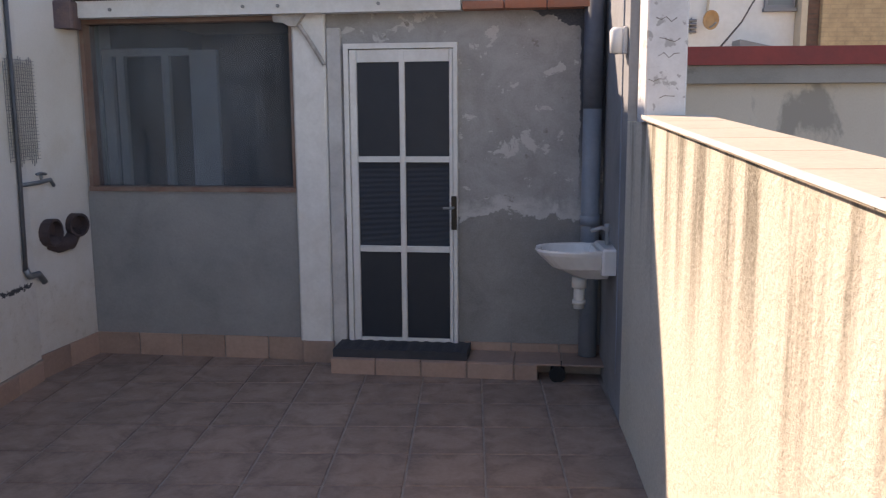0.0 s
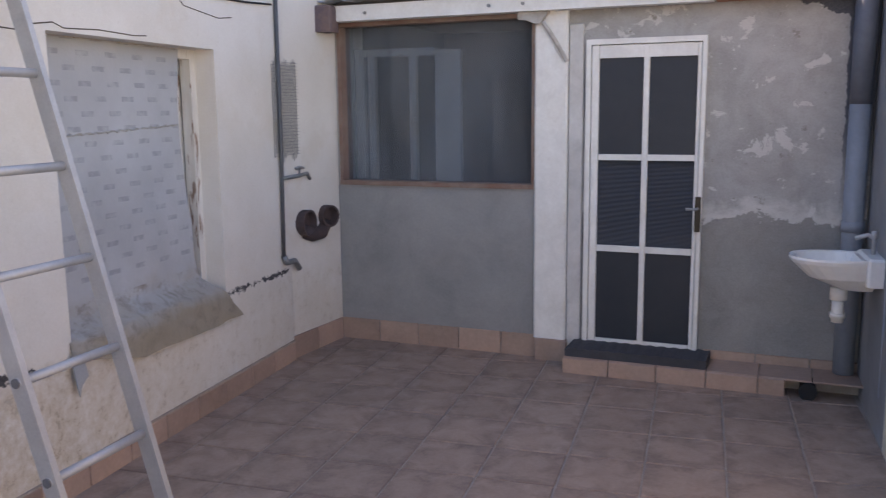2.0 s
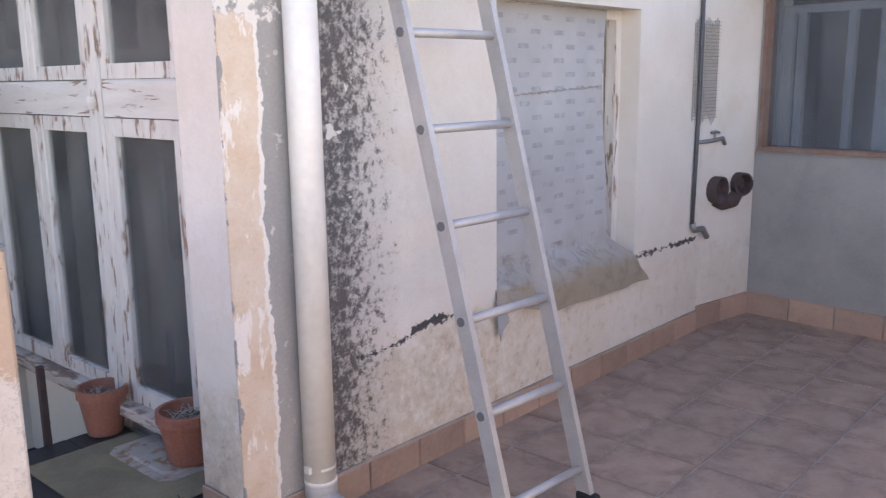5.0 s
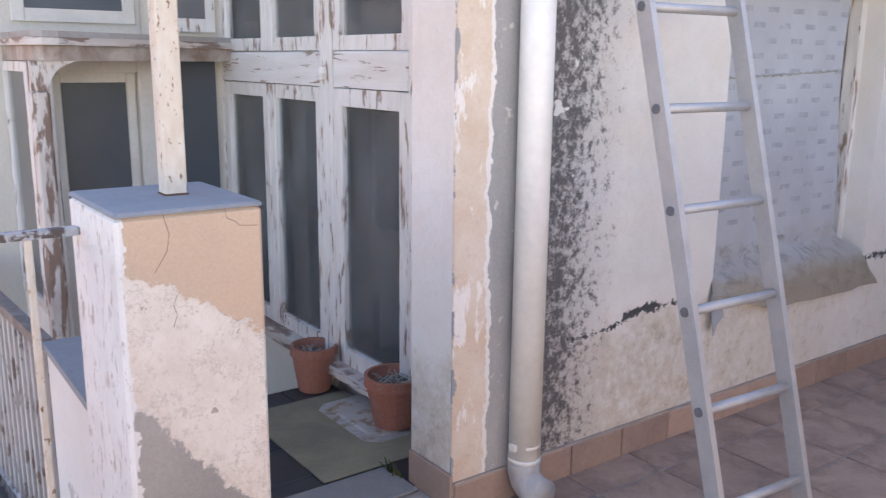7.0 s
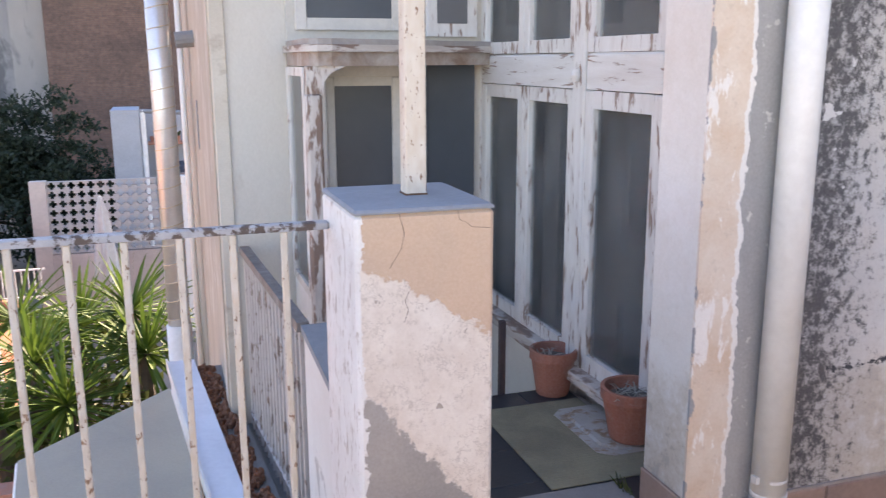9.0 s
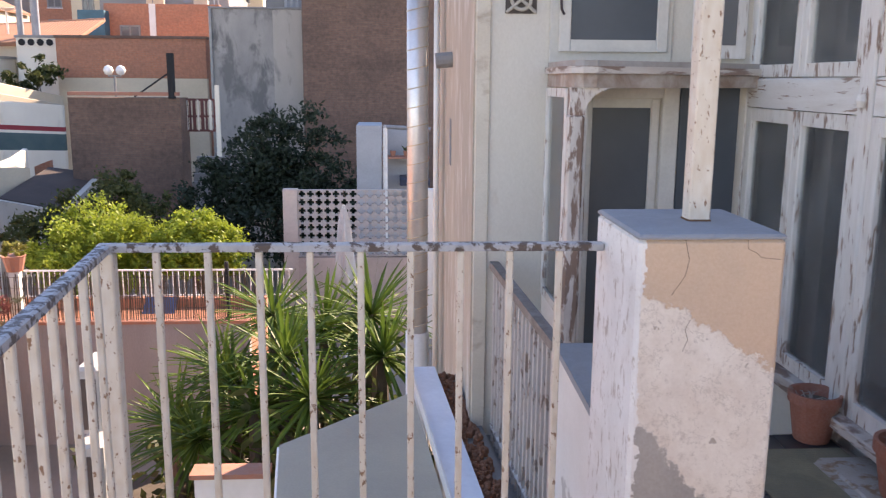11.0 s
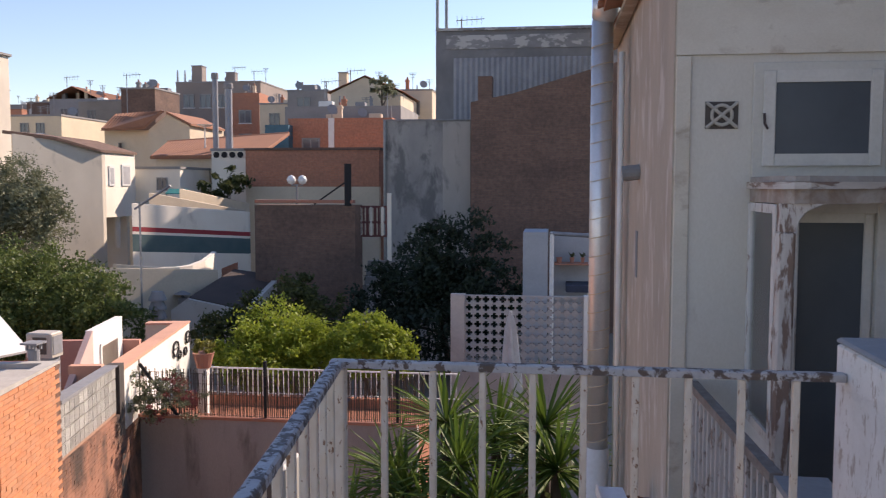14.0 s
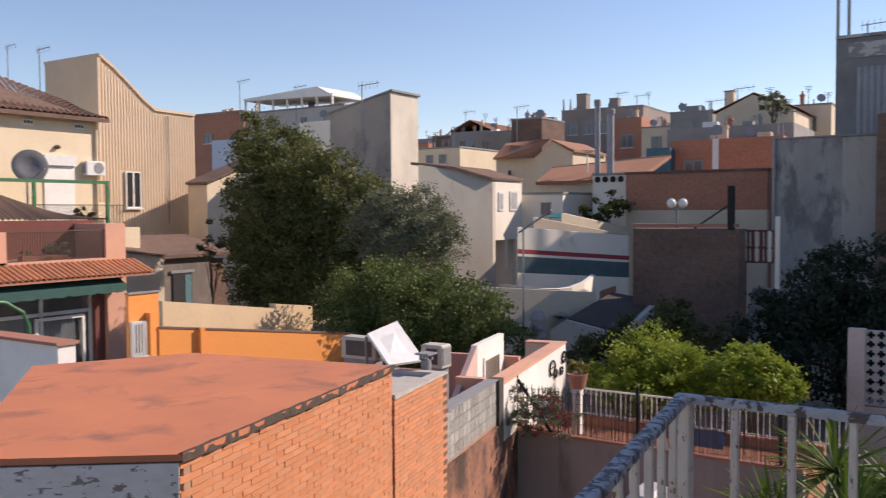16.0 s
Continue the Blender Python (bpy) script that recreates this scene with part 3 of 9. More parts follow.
def pillar_mat():
    """Sand coloured render on top, chalky flaked paint under a ragged edge, bare cement at the foot."""
    m, nt, b = nodes_of("flaked_pillar_render", 0.93)
    v = coords(nt)
    x, y, z = xyz(nt, v)
    n1, n2 = noise_of(nt, v, 3.2, 7, 0.6, 0.3), noise_of(nt, v, 16, 7, 0.7)
    grain = noise_of(nt, v, 120, 3, 0.6)
    sand = mixc(nt, ramp(nt, n1, 0.4, 0.65), (0.60, 0.42, 0.29), (0.53, 0.385, 0.275))
    chalk = mixc(nt, ramp(nt, noise_of(nt, v, 7, 8, 0.7), 0.40, 0.66), (0.76, 0.69, 0.60), (0.66, 0.57, 0.48))
    chalk = mixc(nt, math_of(nt, 'MULTIPLY', ramp(nt, noise_of(nt, v, 38, 9, 0.8), 0.54, 0.62), 0.55), chalk, (0.46, 0.38, 0.31))
    net = math_of(nt, 'ABSOLUTE', math_of(nt, 'SUBTRACT', noise_of(nt, v, 6, 7, 0.7, 0.2), 0.5))
    chalk = mixc(nt, math_of(nt, 'MULTIPLY', ramp(nt, net, 0.002, 0.006, (1, 1, 1), (0, 0, 0)), 0.7), chalk, (0.42, 0.35, 0.29))
    chalk = mixc(nt, ramp(nt, noise_of(nt, v, 24, 3, 0.5), 0.70, 0.72), chalk, (0.40, 0.33, 0.27))
    cem = mixc(nt, ramp(nt, n1, 0.4, 0.65), (0.36, 0.325, 0.29), (0.29, 0.265, 0.24))
    e = math_of(nt, 'ADD', z, math_of(nt, 'MULTIPLY', math_of(nt, 'SUBTRACT', n1, 0.5), 0.18))
    e = math_of(nt, 'ADD', e, math_of(nt, 'MULTIPLY', math_of(nt, 'SUBTRACT', n2, 0.5), 0.13))
    e = math_of(nt, 'ADD', e, math_of(nt, 'MULTIPLY', math_of(nt, 'SUBTRACT', noise_of(nt, v, 45, 5, 0.7), 0.5), 0.06))
    e1 = math_of(nt, 'ADD', e, math_of(nt, 'MULTIPLY', math_of(nt, 'SUBTRACT', y, 0.82), 0.66))
    c = mixc(nt, ramp(nt, e1, 0.990, 0.998), chalk, sand)
    e2 = math_of(nt, 'ADD', e, math_of(nt, 'MULTIPLY', math_of(nt, 'SUBTRACT', y, 0.80), 1.0))
    c = mixc(nt, ramp(nt, e2, 0.582, 0.592, (1, 1, 1), (0, 0, 0)), c, cem)
    arris = math_of(nt, 'LESS_THAN', math_of(nt, 'ADD', y, math_of(nt, 'MULTIPLY', math_of(nt, 'SUBTRACT', n2, 0.5), 0.08)), 0.650)
    c = mixc(nt, arris, c, (0.74, 0.71, 0.67))
    side = math_of(nt, 'LESS_THAN', y, 0.647)
    c = mixc(nt, side, c, mixc(nt, ramp(nt, noise_of(nt, coords(nt, (1, 1, 0.45)), 30, 8, 0.75), 0.55, 0.60), mixc(nt, ramp(nt, n1, 0.4, 0.62), (0.76, 0.74, 0.71), (0.66, 0.63, 0.59)), (0.45, 0.38, 0.32)))
    c = mixc(nt, 0.05, c, ramp(nt, grain, 0.3, 0.7, (0.1, 0.1, 0.1), (1, 1, 1)))
    nt.links.new(c, b.inputs["Base Color"])
    h = math_of(nt, 'ADD', math_of(nt, 'MULTIPLY', grain, 0.05), math_of(nt, 'MULTIPLY', ramp(nt, e1, 0.990, 0.998), 0.6))
    h = math_of(nt, 'ADD', h, math_of(nt, 'MULTIPLY', n2, 0.5))
    bump_to(nt, b, h, 0.45, 0.008)
    return m


M_WWALL, M_SHED, M_PARA, M_PILLAR = window_wall_mat(), shed_wall_mat(), parapet_mat(), pillar_mat()

# ---- terrace shell ----
floor = structure("floor", Shape().box(-2.62, 0.96, -0.85, 5.95, -0.20, -0.006), M_GROUT, "tiled terrace floor of worn rustic tiles", "floor")
wall_west = structure("wall_west", wall_with_holes(Shape(), 'y', WX, WX - 0.25, Y_END, 5.20, -0.2, 2.85, [(3.163, 4.40, 0.60, 1.945)]).prism([(-2.79, 5.2005, -0.2), (-2.555, 5.2005, -0.2), (-2.448, 5.84, -0.2), (-2.448, 6.3, -0.2), (-2.79, 6.3, -0.2)], (0, 0, 3.05)), M_WWALL,
                      "old white terrace wall with peeling paint and black mould", "wall")
s = Shape()
for u0, u1, z0, z1 in ((-0.12, 0.02, 0, 2.3), (0.02, 1.43, 0, 1.12), (0.02, 1.43, 2.2, 2.3), (1.43, 1.755, 0, 2.3), (1.755, 2.46, 0, 0.12), (1.755, 2.46, 1.99, 2.3), (2.46, 3.5, 0, 2.3)):
    s.box(u0, u1, 0.0, 0.22, z0, z1, DOORM)
wall_north = structure("wall_north", s, M_SHED, "shed wall of worn white plaster over bare cement", "wall")
# room walls carry the indoor shade in their dark bluish colour
structure("shed_room", Shape().box(-0.1, 3.5, 2.2, 2.25, 0, 2.3, DOORM).box(-0.2, -0.1, 0.22, 2.25, 0, 2.3, DOORM).box(3.4, 3.5, 0.22, 2.25, 0, 2.3, DOORM).box(-0.1, 3.4, 0.22, 2.25, -0.1, 0.0, DOORM), mat("room_shade_blue", (0.075, 0.085, 0.10), (0.05, 0.06, 0.07), 0.9, 1, 20, 0.1),
          "bare inside of the shed, coloured dark for indoor shade", "wall")
structure("ceiling", Shape().box(-0.15, 3.55, 0.0, 2.3, 2.302, 2.34, DOORM), M_CEM, "flat shed roof slab", "ceiling")


def px(y):
    return 0.822 + 0.033 * (y - 3.7)


def pz(y):
    return 1.440 + 0.0535 * (y - 1.65)


Y0, Y1 = -3.0, 3.97
wall_east = structure("wall_east", Shape().prism([(px(Y0), Y0, -0.2), (px(Y0), Y0, pz(Y0)), (px(Y1), Y1, pz(Y1)), (px(Y1), Y1, -0.2)], (0.22, 0, 0)).prism([(px(Y1) + 0.002, Y1 + 0.001, -0.2), (px(Y1) + 0.002, Y1 + 0.001, 1.555), (px(4.53), 4.53, 1.555), (px(4.53), 4.53, -0.2)], (0.16, 0, 0)), M_PARA,
                      "cream rendered parapet with dark water streaks", "parapet")
n = 18
for i in range(n):
    a, b = Y0 + (Y1 - Y0) * i / n, Y0 + (Y1 - Y0) * (i + 1) / n - 0.008
    part("coping_tile", Shape().prism([(px(a) - 0.02, a, pz(a) + 0.002), (px(a) - 0.02, a, pz(a) + 0.022), (px(b) - 0.02, b, pz(b) + 0.022), (px(b) - 0.02, b, pz(b) + 0.002)], (0.27, 0, 0)), M_COPE, wall_east)
structure("trim_coping", Shape().prism([(px(Y0) - 0.026, Y0, pz(Y0) + 0.008), (px(Y0) - 0.026, Y0, pz(Y0) + 0.024), (px(Y1) - 0.026, Y1, pz(Y1) + 0.024), (px(Y1) - 0.026, Y1, pz(Y1) + 0.008)], (0.006, 0, 0)), M_PAINTW, "white edge strip of the parapet coping", "trim")
M_POST = plaster("post_plaster", (0.70, 0.70, 0.70), (0.58, 0.57, 0.56), (0.42, 0.41, 0.40), 0.10, 14.0, 0.9, 2.0)
# the grey of this wall face includes the shadow on it
structure("wall_east_tall", Shape().prism([(px(4.531), 4.531, -0.2), (px(4.531), 4.531, 3.0), (px(5.8), 5.8, 3.0), (px(5.8), 5.8, -0.2)], (0.062, 0, 0)), mat("party_wall_shadow_grey", (0.27, 0.275, 0.285), (0.17, 0.175, 0.185), 0.9, 2.2, 60, 0.3), "thin tall party wall beside the shed with worn paint, greyed for shadow", "wall")
# thin white slab puts the sky light on the wall end into colour
structure("trim_party_end", Shape().box(px(4.531) + 0.046, px(4.531) + 0.0625, 4.522, 4.5305, 1.556, 3.0), M_POST, "worn end of the party wall, paler for sky light", "trim")
structure("post_east", Shape().slab(px(Y1) - 0.008, px(Y1) + 0.165, Y1 + 0.002, Y1 + 0.18, 1.556, 3.0, 0.008), M_POST, "square white post with cracked paint at the parapet end", "post")
post_east = bpy.data.objects["post_east"]
rg = random.Random(17)
for k in range(7):
    z = 1.66 + 0.085 * k + rg.uniform(-0.02, 0.02)
    x0 = px(Y1) + rg.uniform(0.0, 0.06)
    part("crack", Shape().tube([(x0 + 0.022 * i, Y1 + 0.0015, z + rg.uniform(-0.012, 0.012)) for i in range(rg.randint(3, 5))], 0.0014, 4), M_BARK, post_east, "hairline crack in the paint")
# unseen house, added to shade the terrace and shape the parapet's shadow edge
structure("house_behind", Shape().prism([(-2.84, 6.32, -0.2), (-2.84, 6.32, 3.27), (-2.84, 6.45, 3.63), (-2.84, 6.60, 3.91), (-2.84, 6.75, 4.18), (-2.84, 6.875, 4.46), (-2.84, 7.01, 4.65), (-2.84, 7.07, 4.75), (-2.84, 12.0, 4.75), (-2.84, 12.0, -0.2)], (-5.0, 4.2, 0)), M_WALLW, "unseen white house added to shade the terrace", "house")

# skirting of the shed wall, step, mat
for i in range(5):
    u0 = 0.0 + i * 0.30
    part("skirting_tile", Shape().slab(u0, min(u0 + 0.294, 1.44), -0.014, -0.001, 0.0, 0.150, 0.004, DOORM), M_SKIRT, wall_north)
step = thing("door_step", "low step faced with rustic tiles before the shed door", "step", at=fr(2.5, 0.15, 0))
part("core", Shape().box(1.70, 2.97, -0.27, -0.001, 0.0, 0.088, DOORM).box(2.9705, 3.40, -0.12, -0.001, 0.0, 0.088, DOORM), M_GROUT, step)
for i in range(6):
    u0 = 1.69 + i * 0.285
    if i < 5:
        part("riser_tile", Shape().slab(u0, min(u0 + 0.279, 2.97), -0.285, -0.271, 0.0, 0.095, 0.004, DOORM), M_SKIRT, step)
    part("tread_tile", Shape().slab(u0, u0 + 0.279, -0.270, -0.001, 0.0885, 0.10, 0.004, DOORM), M_SKIRT, step)
prof = [(1.70 + 0.84 * i / 46, 0.150 + 0.005 * (i // 2 % 2)) for i in range(47)]
s = Shape().prism([DOORM @ Vector((u, -0.262, z)) for u, z in prof] + [DOORM @ Vector((2.54, -0.262, 0.1005)), DOORM @ Vector((1.70, -0.262, 0.1005))], Vector(fr(0, 0.02, 0)) - Vector(fr(0, 0.262, 0)))
solid("doormat", s, mat("grey_rubber", (0.055, 0.058, 0.068), (0.04, 0.042, 0.05), 0.85, 8, 90, 0.4), "black ribbed rubber doormat on the step", "doormat")
for i in range(3):
    part("skirting_tile", Shape().slab(2.50 + i * 0.30, 2.794 + i * 0.30, -0.012, -0.001, 0.1005, 0.155, 0.004, DOORM), M_SKIRT, wall_north)
# skirting of the window wall
for i in range(12):
    y = 1.775 + i * 0.2855
    part("skirting_tile", Shape().slab(WX, WX + 0.014, y, y + 0.2795, 0.0, 0.122, 0.004), M_SKIRT, wall_west)
FARM = pose(-2.555, 5.2005, 0, 0, 0, -9.5)
for y0, y1 in ((0.004, 0.29), (0.295, 0.60)):
    part("skirting_tile", Shape().slab(0.0, 0.013, y0, y1, 0.0, 0.15, 0.004, FARM), M_SKIRT, wall_west)
part("skirting_tile", Shape().slab(-2.79, -2.527, Y_END - 0.014, Y_END, 0.0, 0.165, 0.004), M_SKIRT, wall_west)

structure("trim_skirting", Shape().box(WX + 0.0005, WX + 0.011, 1.775, 5.20, 0.1225, 0.131), M_GROUT, "cement joint along the top of the skirting", "trim")

# grey panel, corner post and head beam of the shed
structure("panel", Shape().box(0.0, 1.425, -0.012, -0.001, 0.151, 1.105, DOORM), M_GREY, "smooth grey painted panel under the shed window", "panel")
structure("post", Shape().slab(1.43, 1.642, -0.05, -0.001, 0.141, 2.3, 0.012, DOORM), M_PAINTW, "white painted post of the shed", "post")
part("skirting_tile", Shape().slab(1.445, 1.655, -0.064, -0.001, 0.0, 0.140, 0.004, DOORM), M_SKIRT, wall_north)
s = Shape().box(-0.1, 2.49, -0.13, -0.04, 2.20, 2.30, DOORM)
beam = thing("roof_beam", "white painted timber beam under the shed roof", "beam", at=fr(1.2, 0.1, 2.2))
part("board", s, M_PAINTW, beam)
for u in (0.30, 1.16, 1.38, 2.0):
    part("bolt", Shape().tube([fr(u, 0.131, 2.245), fr(u, 0.142, 2.245)], 0.011, 8), M_STEEL, beam, "steel bolt")
roof = thing("shed_roof", "corrugated grey fibre cement sheet over the shed", "roof", at=fr(1.2, 0.0, 2.3))
prof = []
for i in range(141):
    prof.append((-0.12 + i * 0.019, 2.345 + 0.022 * math.sin(i * 0.019 / 0.177 * 2 * math.pi)))
s = Shape()
front, back = [fr(u, 0.20, z) for u, z in prof], [fr(u, -1.9, z + 0.12) for u, z in prof]
lo_f, lo_b = [fr(u, 0.20, z - 0.007) for u, z in prof], [fr(u, -1.9, z + 0.113) for u, z in prof]
k = len(prof)
s.add(front + back + lo_f + lo_b, [(i, i + 1, k + i + 1, k + i) for i in range(k - 1)] + [(2 * k + i, 3 * k + i, 3 * k + i + 1, 2 * k + i + 1) for i in range(k - 1)] + [(i, 2 * k + i, 2 * k + i + 1, i + 1) for i in range(k - 1)])
part("sheet", s, mat("fibre_cement", (0.28, 0.31, 0.36), (0.22, 0.24, 0.27), 0.85, 4, 60, 0.3), roof, smooth=True)
edge = thing("clay_edge", "row of perforated red clay blocks along the roof edge", "clay blocks", at=fr(3.0, 0.1, 2.25))
for i in range(3):
    u0 = 2.50 + i * 0.25
    s = Shape().slab(u0, u0 + 0.243, -0.12, -0.001, 2.205, 2.25, 0.004, DOORM)
    for j in range(8):
        s.box(u0 + 0.012 + j * 0.028, u0 + 0.030 + j * 0.028, -0.124, -0.119, 2.217, 2.238, DOORM)
    part("block", s, M_POT, edge)
s = Shape().tube([fr(1.487, 0.066, 2.137), fr(1.56, 0.066, 2.03), fr(1.641, 0.066, 1.897)], 0.014, 6).prism([fr(1.33, 0.051, 2.199), fr(1.335, 0.051, 2.155), fr(1.39, 0.051, 2.15), fr(1.43, 0.051, 2.13), fr(1.475, 0.051, 2.125), fr(1.53, 0.051, 2.199)], Vector(fr(0, 0.045, 0)) - Vector(fr(0, 0, 0)))
solid("bracket", s, mat("worn_strut_paint", (0.46, 0.44, 0.41), (0.28, 0.25, 0.22), 0.7, 12, 60, 0.2), "thin grey diagonal strut with a curved head under the shed beam", "bracket")

# shed window: outer frame, dim inner frame
win = structure("window_1", Shape().box(0.02, 0.045, -0.02, 0.12, 1.12, 2.2, DOORM).box(1.405, 1.43, -0.02, 0.12, 1.12, 2.2, DOORM).box(0.02, 1.43, -0.03, 0.12, 1.105, 1.135, DOORM).box(0.045, 1.405, -0.02, 0.12, 2.175, 2.2, DOORM),
                mat("brown_wood_frame", (0.19, 0.10, 0.075), (0.26, 0.20, 0.17), 0.7, 7, 60, 0.3), "shed window in a worn brown wooden frame", "window")
# white inner frame, coloured grey for the shade indoors
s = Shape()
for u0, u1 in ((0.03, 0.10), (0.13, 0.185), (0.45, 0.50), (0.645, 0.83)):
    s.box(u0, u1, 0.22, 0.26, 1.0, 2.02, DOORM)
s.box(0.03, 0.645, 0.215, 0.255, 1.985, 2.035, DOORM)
part("inner_frame", s, mat("shade_dimmed_white", (0.30, 0.29, 0.28), None, 0.6, 5, 40, 0.1), win, "white inner window frame")
pane = part("pane", Shape().box(0.045, 1.405, 0.06, 0.066, 1.135, 2.175, DOORM), glass_mat("shed_glass", (0.74, 0.80, 0.86), 0.01, 0.055), win, "glass pane with a dusty, sky-hazed film")
pane.visible_shadow = False

# door
door = structure("door_1", Shape().box(1.755, 1.785, -0.045, 0.06, 0.10, 1.99, DOORM).box(2.435, 2.46, -0.045, 0.06, 0.10, 1.99, DOORM).box(1.755, 2.46, -0.045, 0.06, 1.99, 2.022, DOORM), M_PAINTW, "white glazed shed door with six panes", "door")
jamb = part("jamb", Shape().slab(1.645, 1.735, -0.03, -0.001, 0.10, 2.12, 0.006, DOORM), mat("grey_jamb", (0.58, 0.575, 0.56), None, 0.8, 4, 50, 0.2), door)
s = Shape()
for u0, u1 in ((1.788, 1.833), (2.099, 2.134), (2.409, 2.432)):
    s.slab(u0, u1, -0.035, 0.005, 0.125, 1.987, 0.004, DOORM)
part("stiles", s, M_PAINTW, door)
for z0, z1 in ((0.125, 0.172), (0.732, 0.770), (1.298, 1.334), (1.910, 1.986)):
    part("rail", Shape().slab(1.8335, 2.4085, -0.033, 0.003, z0, z1, 0.004, DOORM), M_PAINTW, door)
M_RIB = mat("ribbed_dark_glass", (0.024, 0.031, 0.043), (0.032, 0.04, 0.052), 0.16, 2, 260, 0.25)
M_RIB2, nt, b = nodes_of("fluted_dark_glass", 0.22)
b.inputs["Specular IOR Level"].default_value = 0.4
v = coords(nt)
rib = math_of(nt, 'SINE', math_of(nt, 'MULTIPLY', xyz(nt, v)[2], 800.0))
nt.links.new(mixc(nt, ramp(nt, rib, 0.0, 1.0), (0.034, 0.040, 0.050), (0.056, 0.062, 0.070)), b.inputs["Base Color"])
bump_to(nt, b, rib, 0.5, 0.004)
M_RIB.node_tree.nodes["Principled BSDF"].inputs["Specular IOR Level"].default_value = 0.25
for u0, u1 in ((1.831, 2.101), (2.132, 2.411)):
    for z0, z1 in ((0.17, 0.735), (0.768, 1.30), (1.332, 1.912)):
        part("pane", Shape().box(u0, u1, -0.016, -0.010, z0, z1, DOORM), M_RIB2 if 0.7 < z0 < 1.0 else M_RIB, door, "dark ribbed glass pane")
h = part("door_handle", Shape().slab(2.422, 2.456, -0.056, -0.046, 0.88, 1.09, 0.004, DOORM), mat("dark_bronze", (0.05, 0.045, 0.04), None, 0.35, 6, 60, 0.1, 0.8), door, "dark metal handle plate")
part("lever", Shape().tube([fr(2.437, 0.055, 1.02), fr(2.437, 0.095, 1.02), fr(2.375, 0.10, 1.02)], 0.008, 8), M_STEEL, h)

# grey downpipe in the corner, basin
dp = thing("corner_downpipe", "grey plastic downpipe in the shed corner, dark at the top", "downpipe", at=fr(3.33, 0.06, 0))
part("lower_pipe", Shape().tube([fr(3.272, 0.062, 0.105), fr(3.272, 0.062, 1.62)], 0.056, 16), M_PIPEG, dp, smooth=True)
# darker colour stands for the shadow on the top of the pipe
part("upper_pipe", Shape().tube([fr(3.272, 0.062, 1.621), fr(3.272, 0.062, 2.29)], 0.058, 16), mat("shadowed_pipe_top", (0.13, 0.155, 0.19), (0.08, 0.095, 0.125), 0.6, 4, 40, 0.2), dp, "upper pipe, coloured darker for shadow", smooth=True)
part("collar", Shape().tube([fr(3.272, 0.062, 0.92), fr(3.272, 0.062, 0.98)], 0.062, 16), M_PIPEG, dp, smooth=True)


def basin_shape(w, d, h):
    """An oval bowl on a flat back, open at the top: outer shell, rim and hollow."""
    n, sh = 24, Shape()
    def ring(sx, sy, z, back):
        out = []
        for i in range(n):
            a = 2 * math.pi * i / n
            cx, cy = math.cos(a), math.sin(a)
            x = -sx * (0.5 + 0.5 * cx) if cx > -0.85 else 0.0
            out.append((min(x, back), sy * 0.5 * (abs(cy) ** 0.75) * (1 if cy >= 0 else -1), z))
        return out
    prof = [(0.45 * d, 0.40 * w, -h, -0.05), (0.80 * d, 0.80 * w, -h * 0.62, -0.012), (0.98 * d, 0.98 * w, -0.03, 0), (d, w, -0.012, 0), (0.99 * d, 0.98 * w, 0, -0.004), (0.93 * d, 0.86 * w, -0.004, -0.12), (0.85 * d, 0.70 * w, -h * 0.5, -0.15), (0.6 * d, 0.35 * w, -h * 0.72, -0.2)]
    verts = [p for q in prof for p in ring(*q)]
    f = [(i * n + k, i * n + (k + 1) % n, (i + 1) * n + (k + 1) % n, (i + 1) * n + k) for i in range(len(prof) - 1) for k in range(n)]
    f += [tuple(range(n - 1, -1, -1)), tuple(range((len(prof) - 1) * n, len(prof) * n))]
    sh.add(verts, f)
    return sh


BX, BY, BZ = 0.885, 4.98, 0.856
basin = thing("washbasin", "white ceramic washbasin on the party wall", "washbasin", at=(BX, BY, BZ))
s = basin_shape(0.36, 0.45, 0.17)
s.v = [(p[0] + BX, p[1] + BY, p[2] + BZ) for p in s.v]
s.slab(BX - 0.10, BX - 0.002, BY - 0.18, BY + 0.18, BZ - 0.13, BZ + 0.012, 0.012)
part("bowl", s, M_CERAM, basin, smooth=False)
part("trap", Shape().tube([(BX - 0.20, BY, BZ - 0.17), (BX - 0.20, BY, BZ - 0.23)], 0.042, 12).tube([(BX - 0.20, BY, BZ - 0.23), (BX - 0.20, BY, BZ - 0.35)], 0.030, 12).tube([(BX - 0.20, BY, BZ - 0.30), (BX - 0.20, BY, BZ - 0.325)], 0.038, 12), M_PVC, basin, "white plastic trap", smooth=True)
part("tap", Shape().tube([(BX - 0.05, BY, BZ + 0.012), (BX - 0.05, BY, BZ + 0.09), (BX - 0.08, BY, BZ + 0.11), (BX - 0.14, BY, BZ + 0.09)], 0.011, 8).tube([(BX - 0.05, BY, BZ + 0.09), (BX - 0.05, BY, BZ + 0.13)], 0.016, 8), M_ALU, basin, "small metal tap", smooth=True)
lamp = thing("wall_lamp", "small white bulkhead lamp high on the party wall", "wall lamp", at=(0.84, 4.62, 1.95))
part("base", Shape().slab(0.825, 0.850, 4.575, 4.665, 1.885, 2.015, 0.006), M_PAINTW, lamp)
part("cover", Shape().lathe([(0.02, -0.066), (0.038, -0.058), (0.042, 0.045), (0.026, 0.064)], (0.806, 4.62, 1.95), 14), M_CERAM, lamp, smooth=True)
part("cable", Shape().tube([(0.853, 4.72, 2.25), (0.855, 4.72, 1.2), (0.858, 4.72, 0.2)], 0.006, 6), M_PIPEG, lamp)
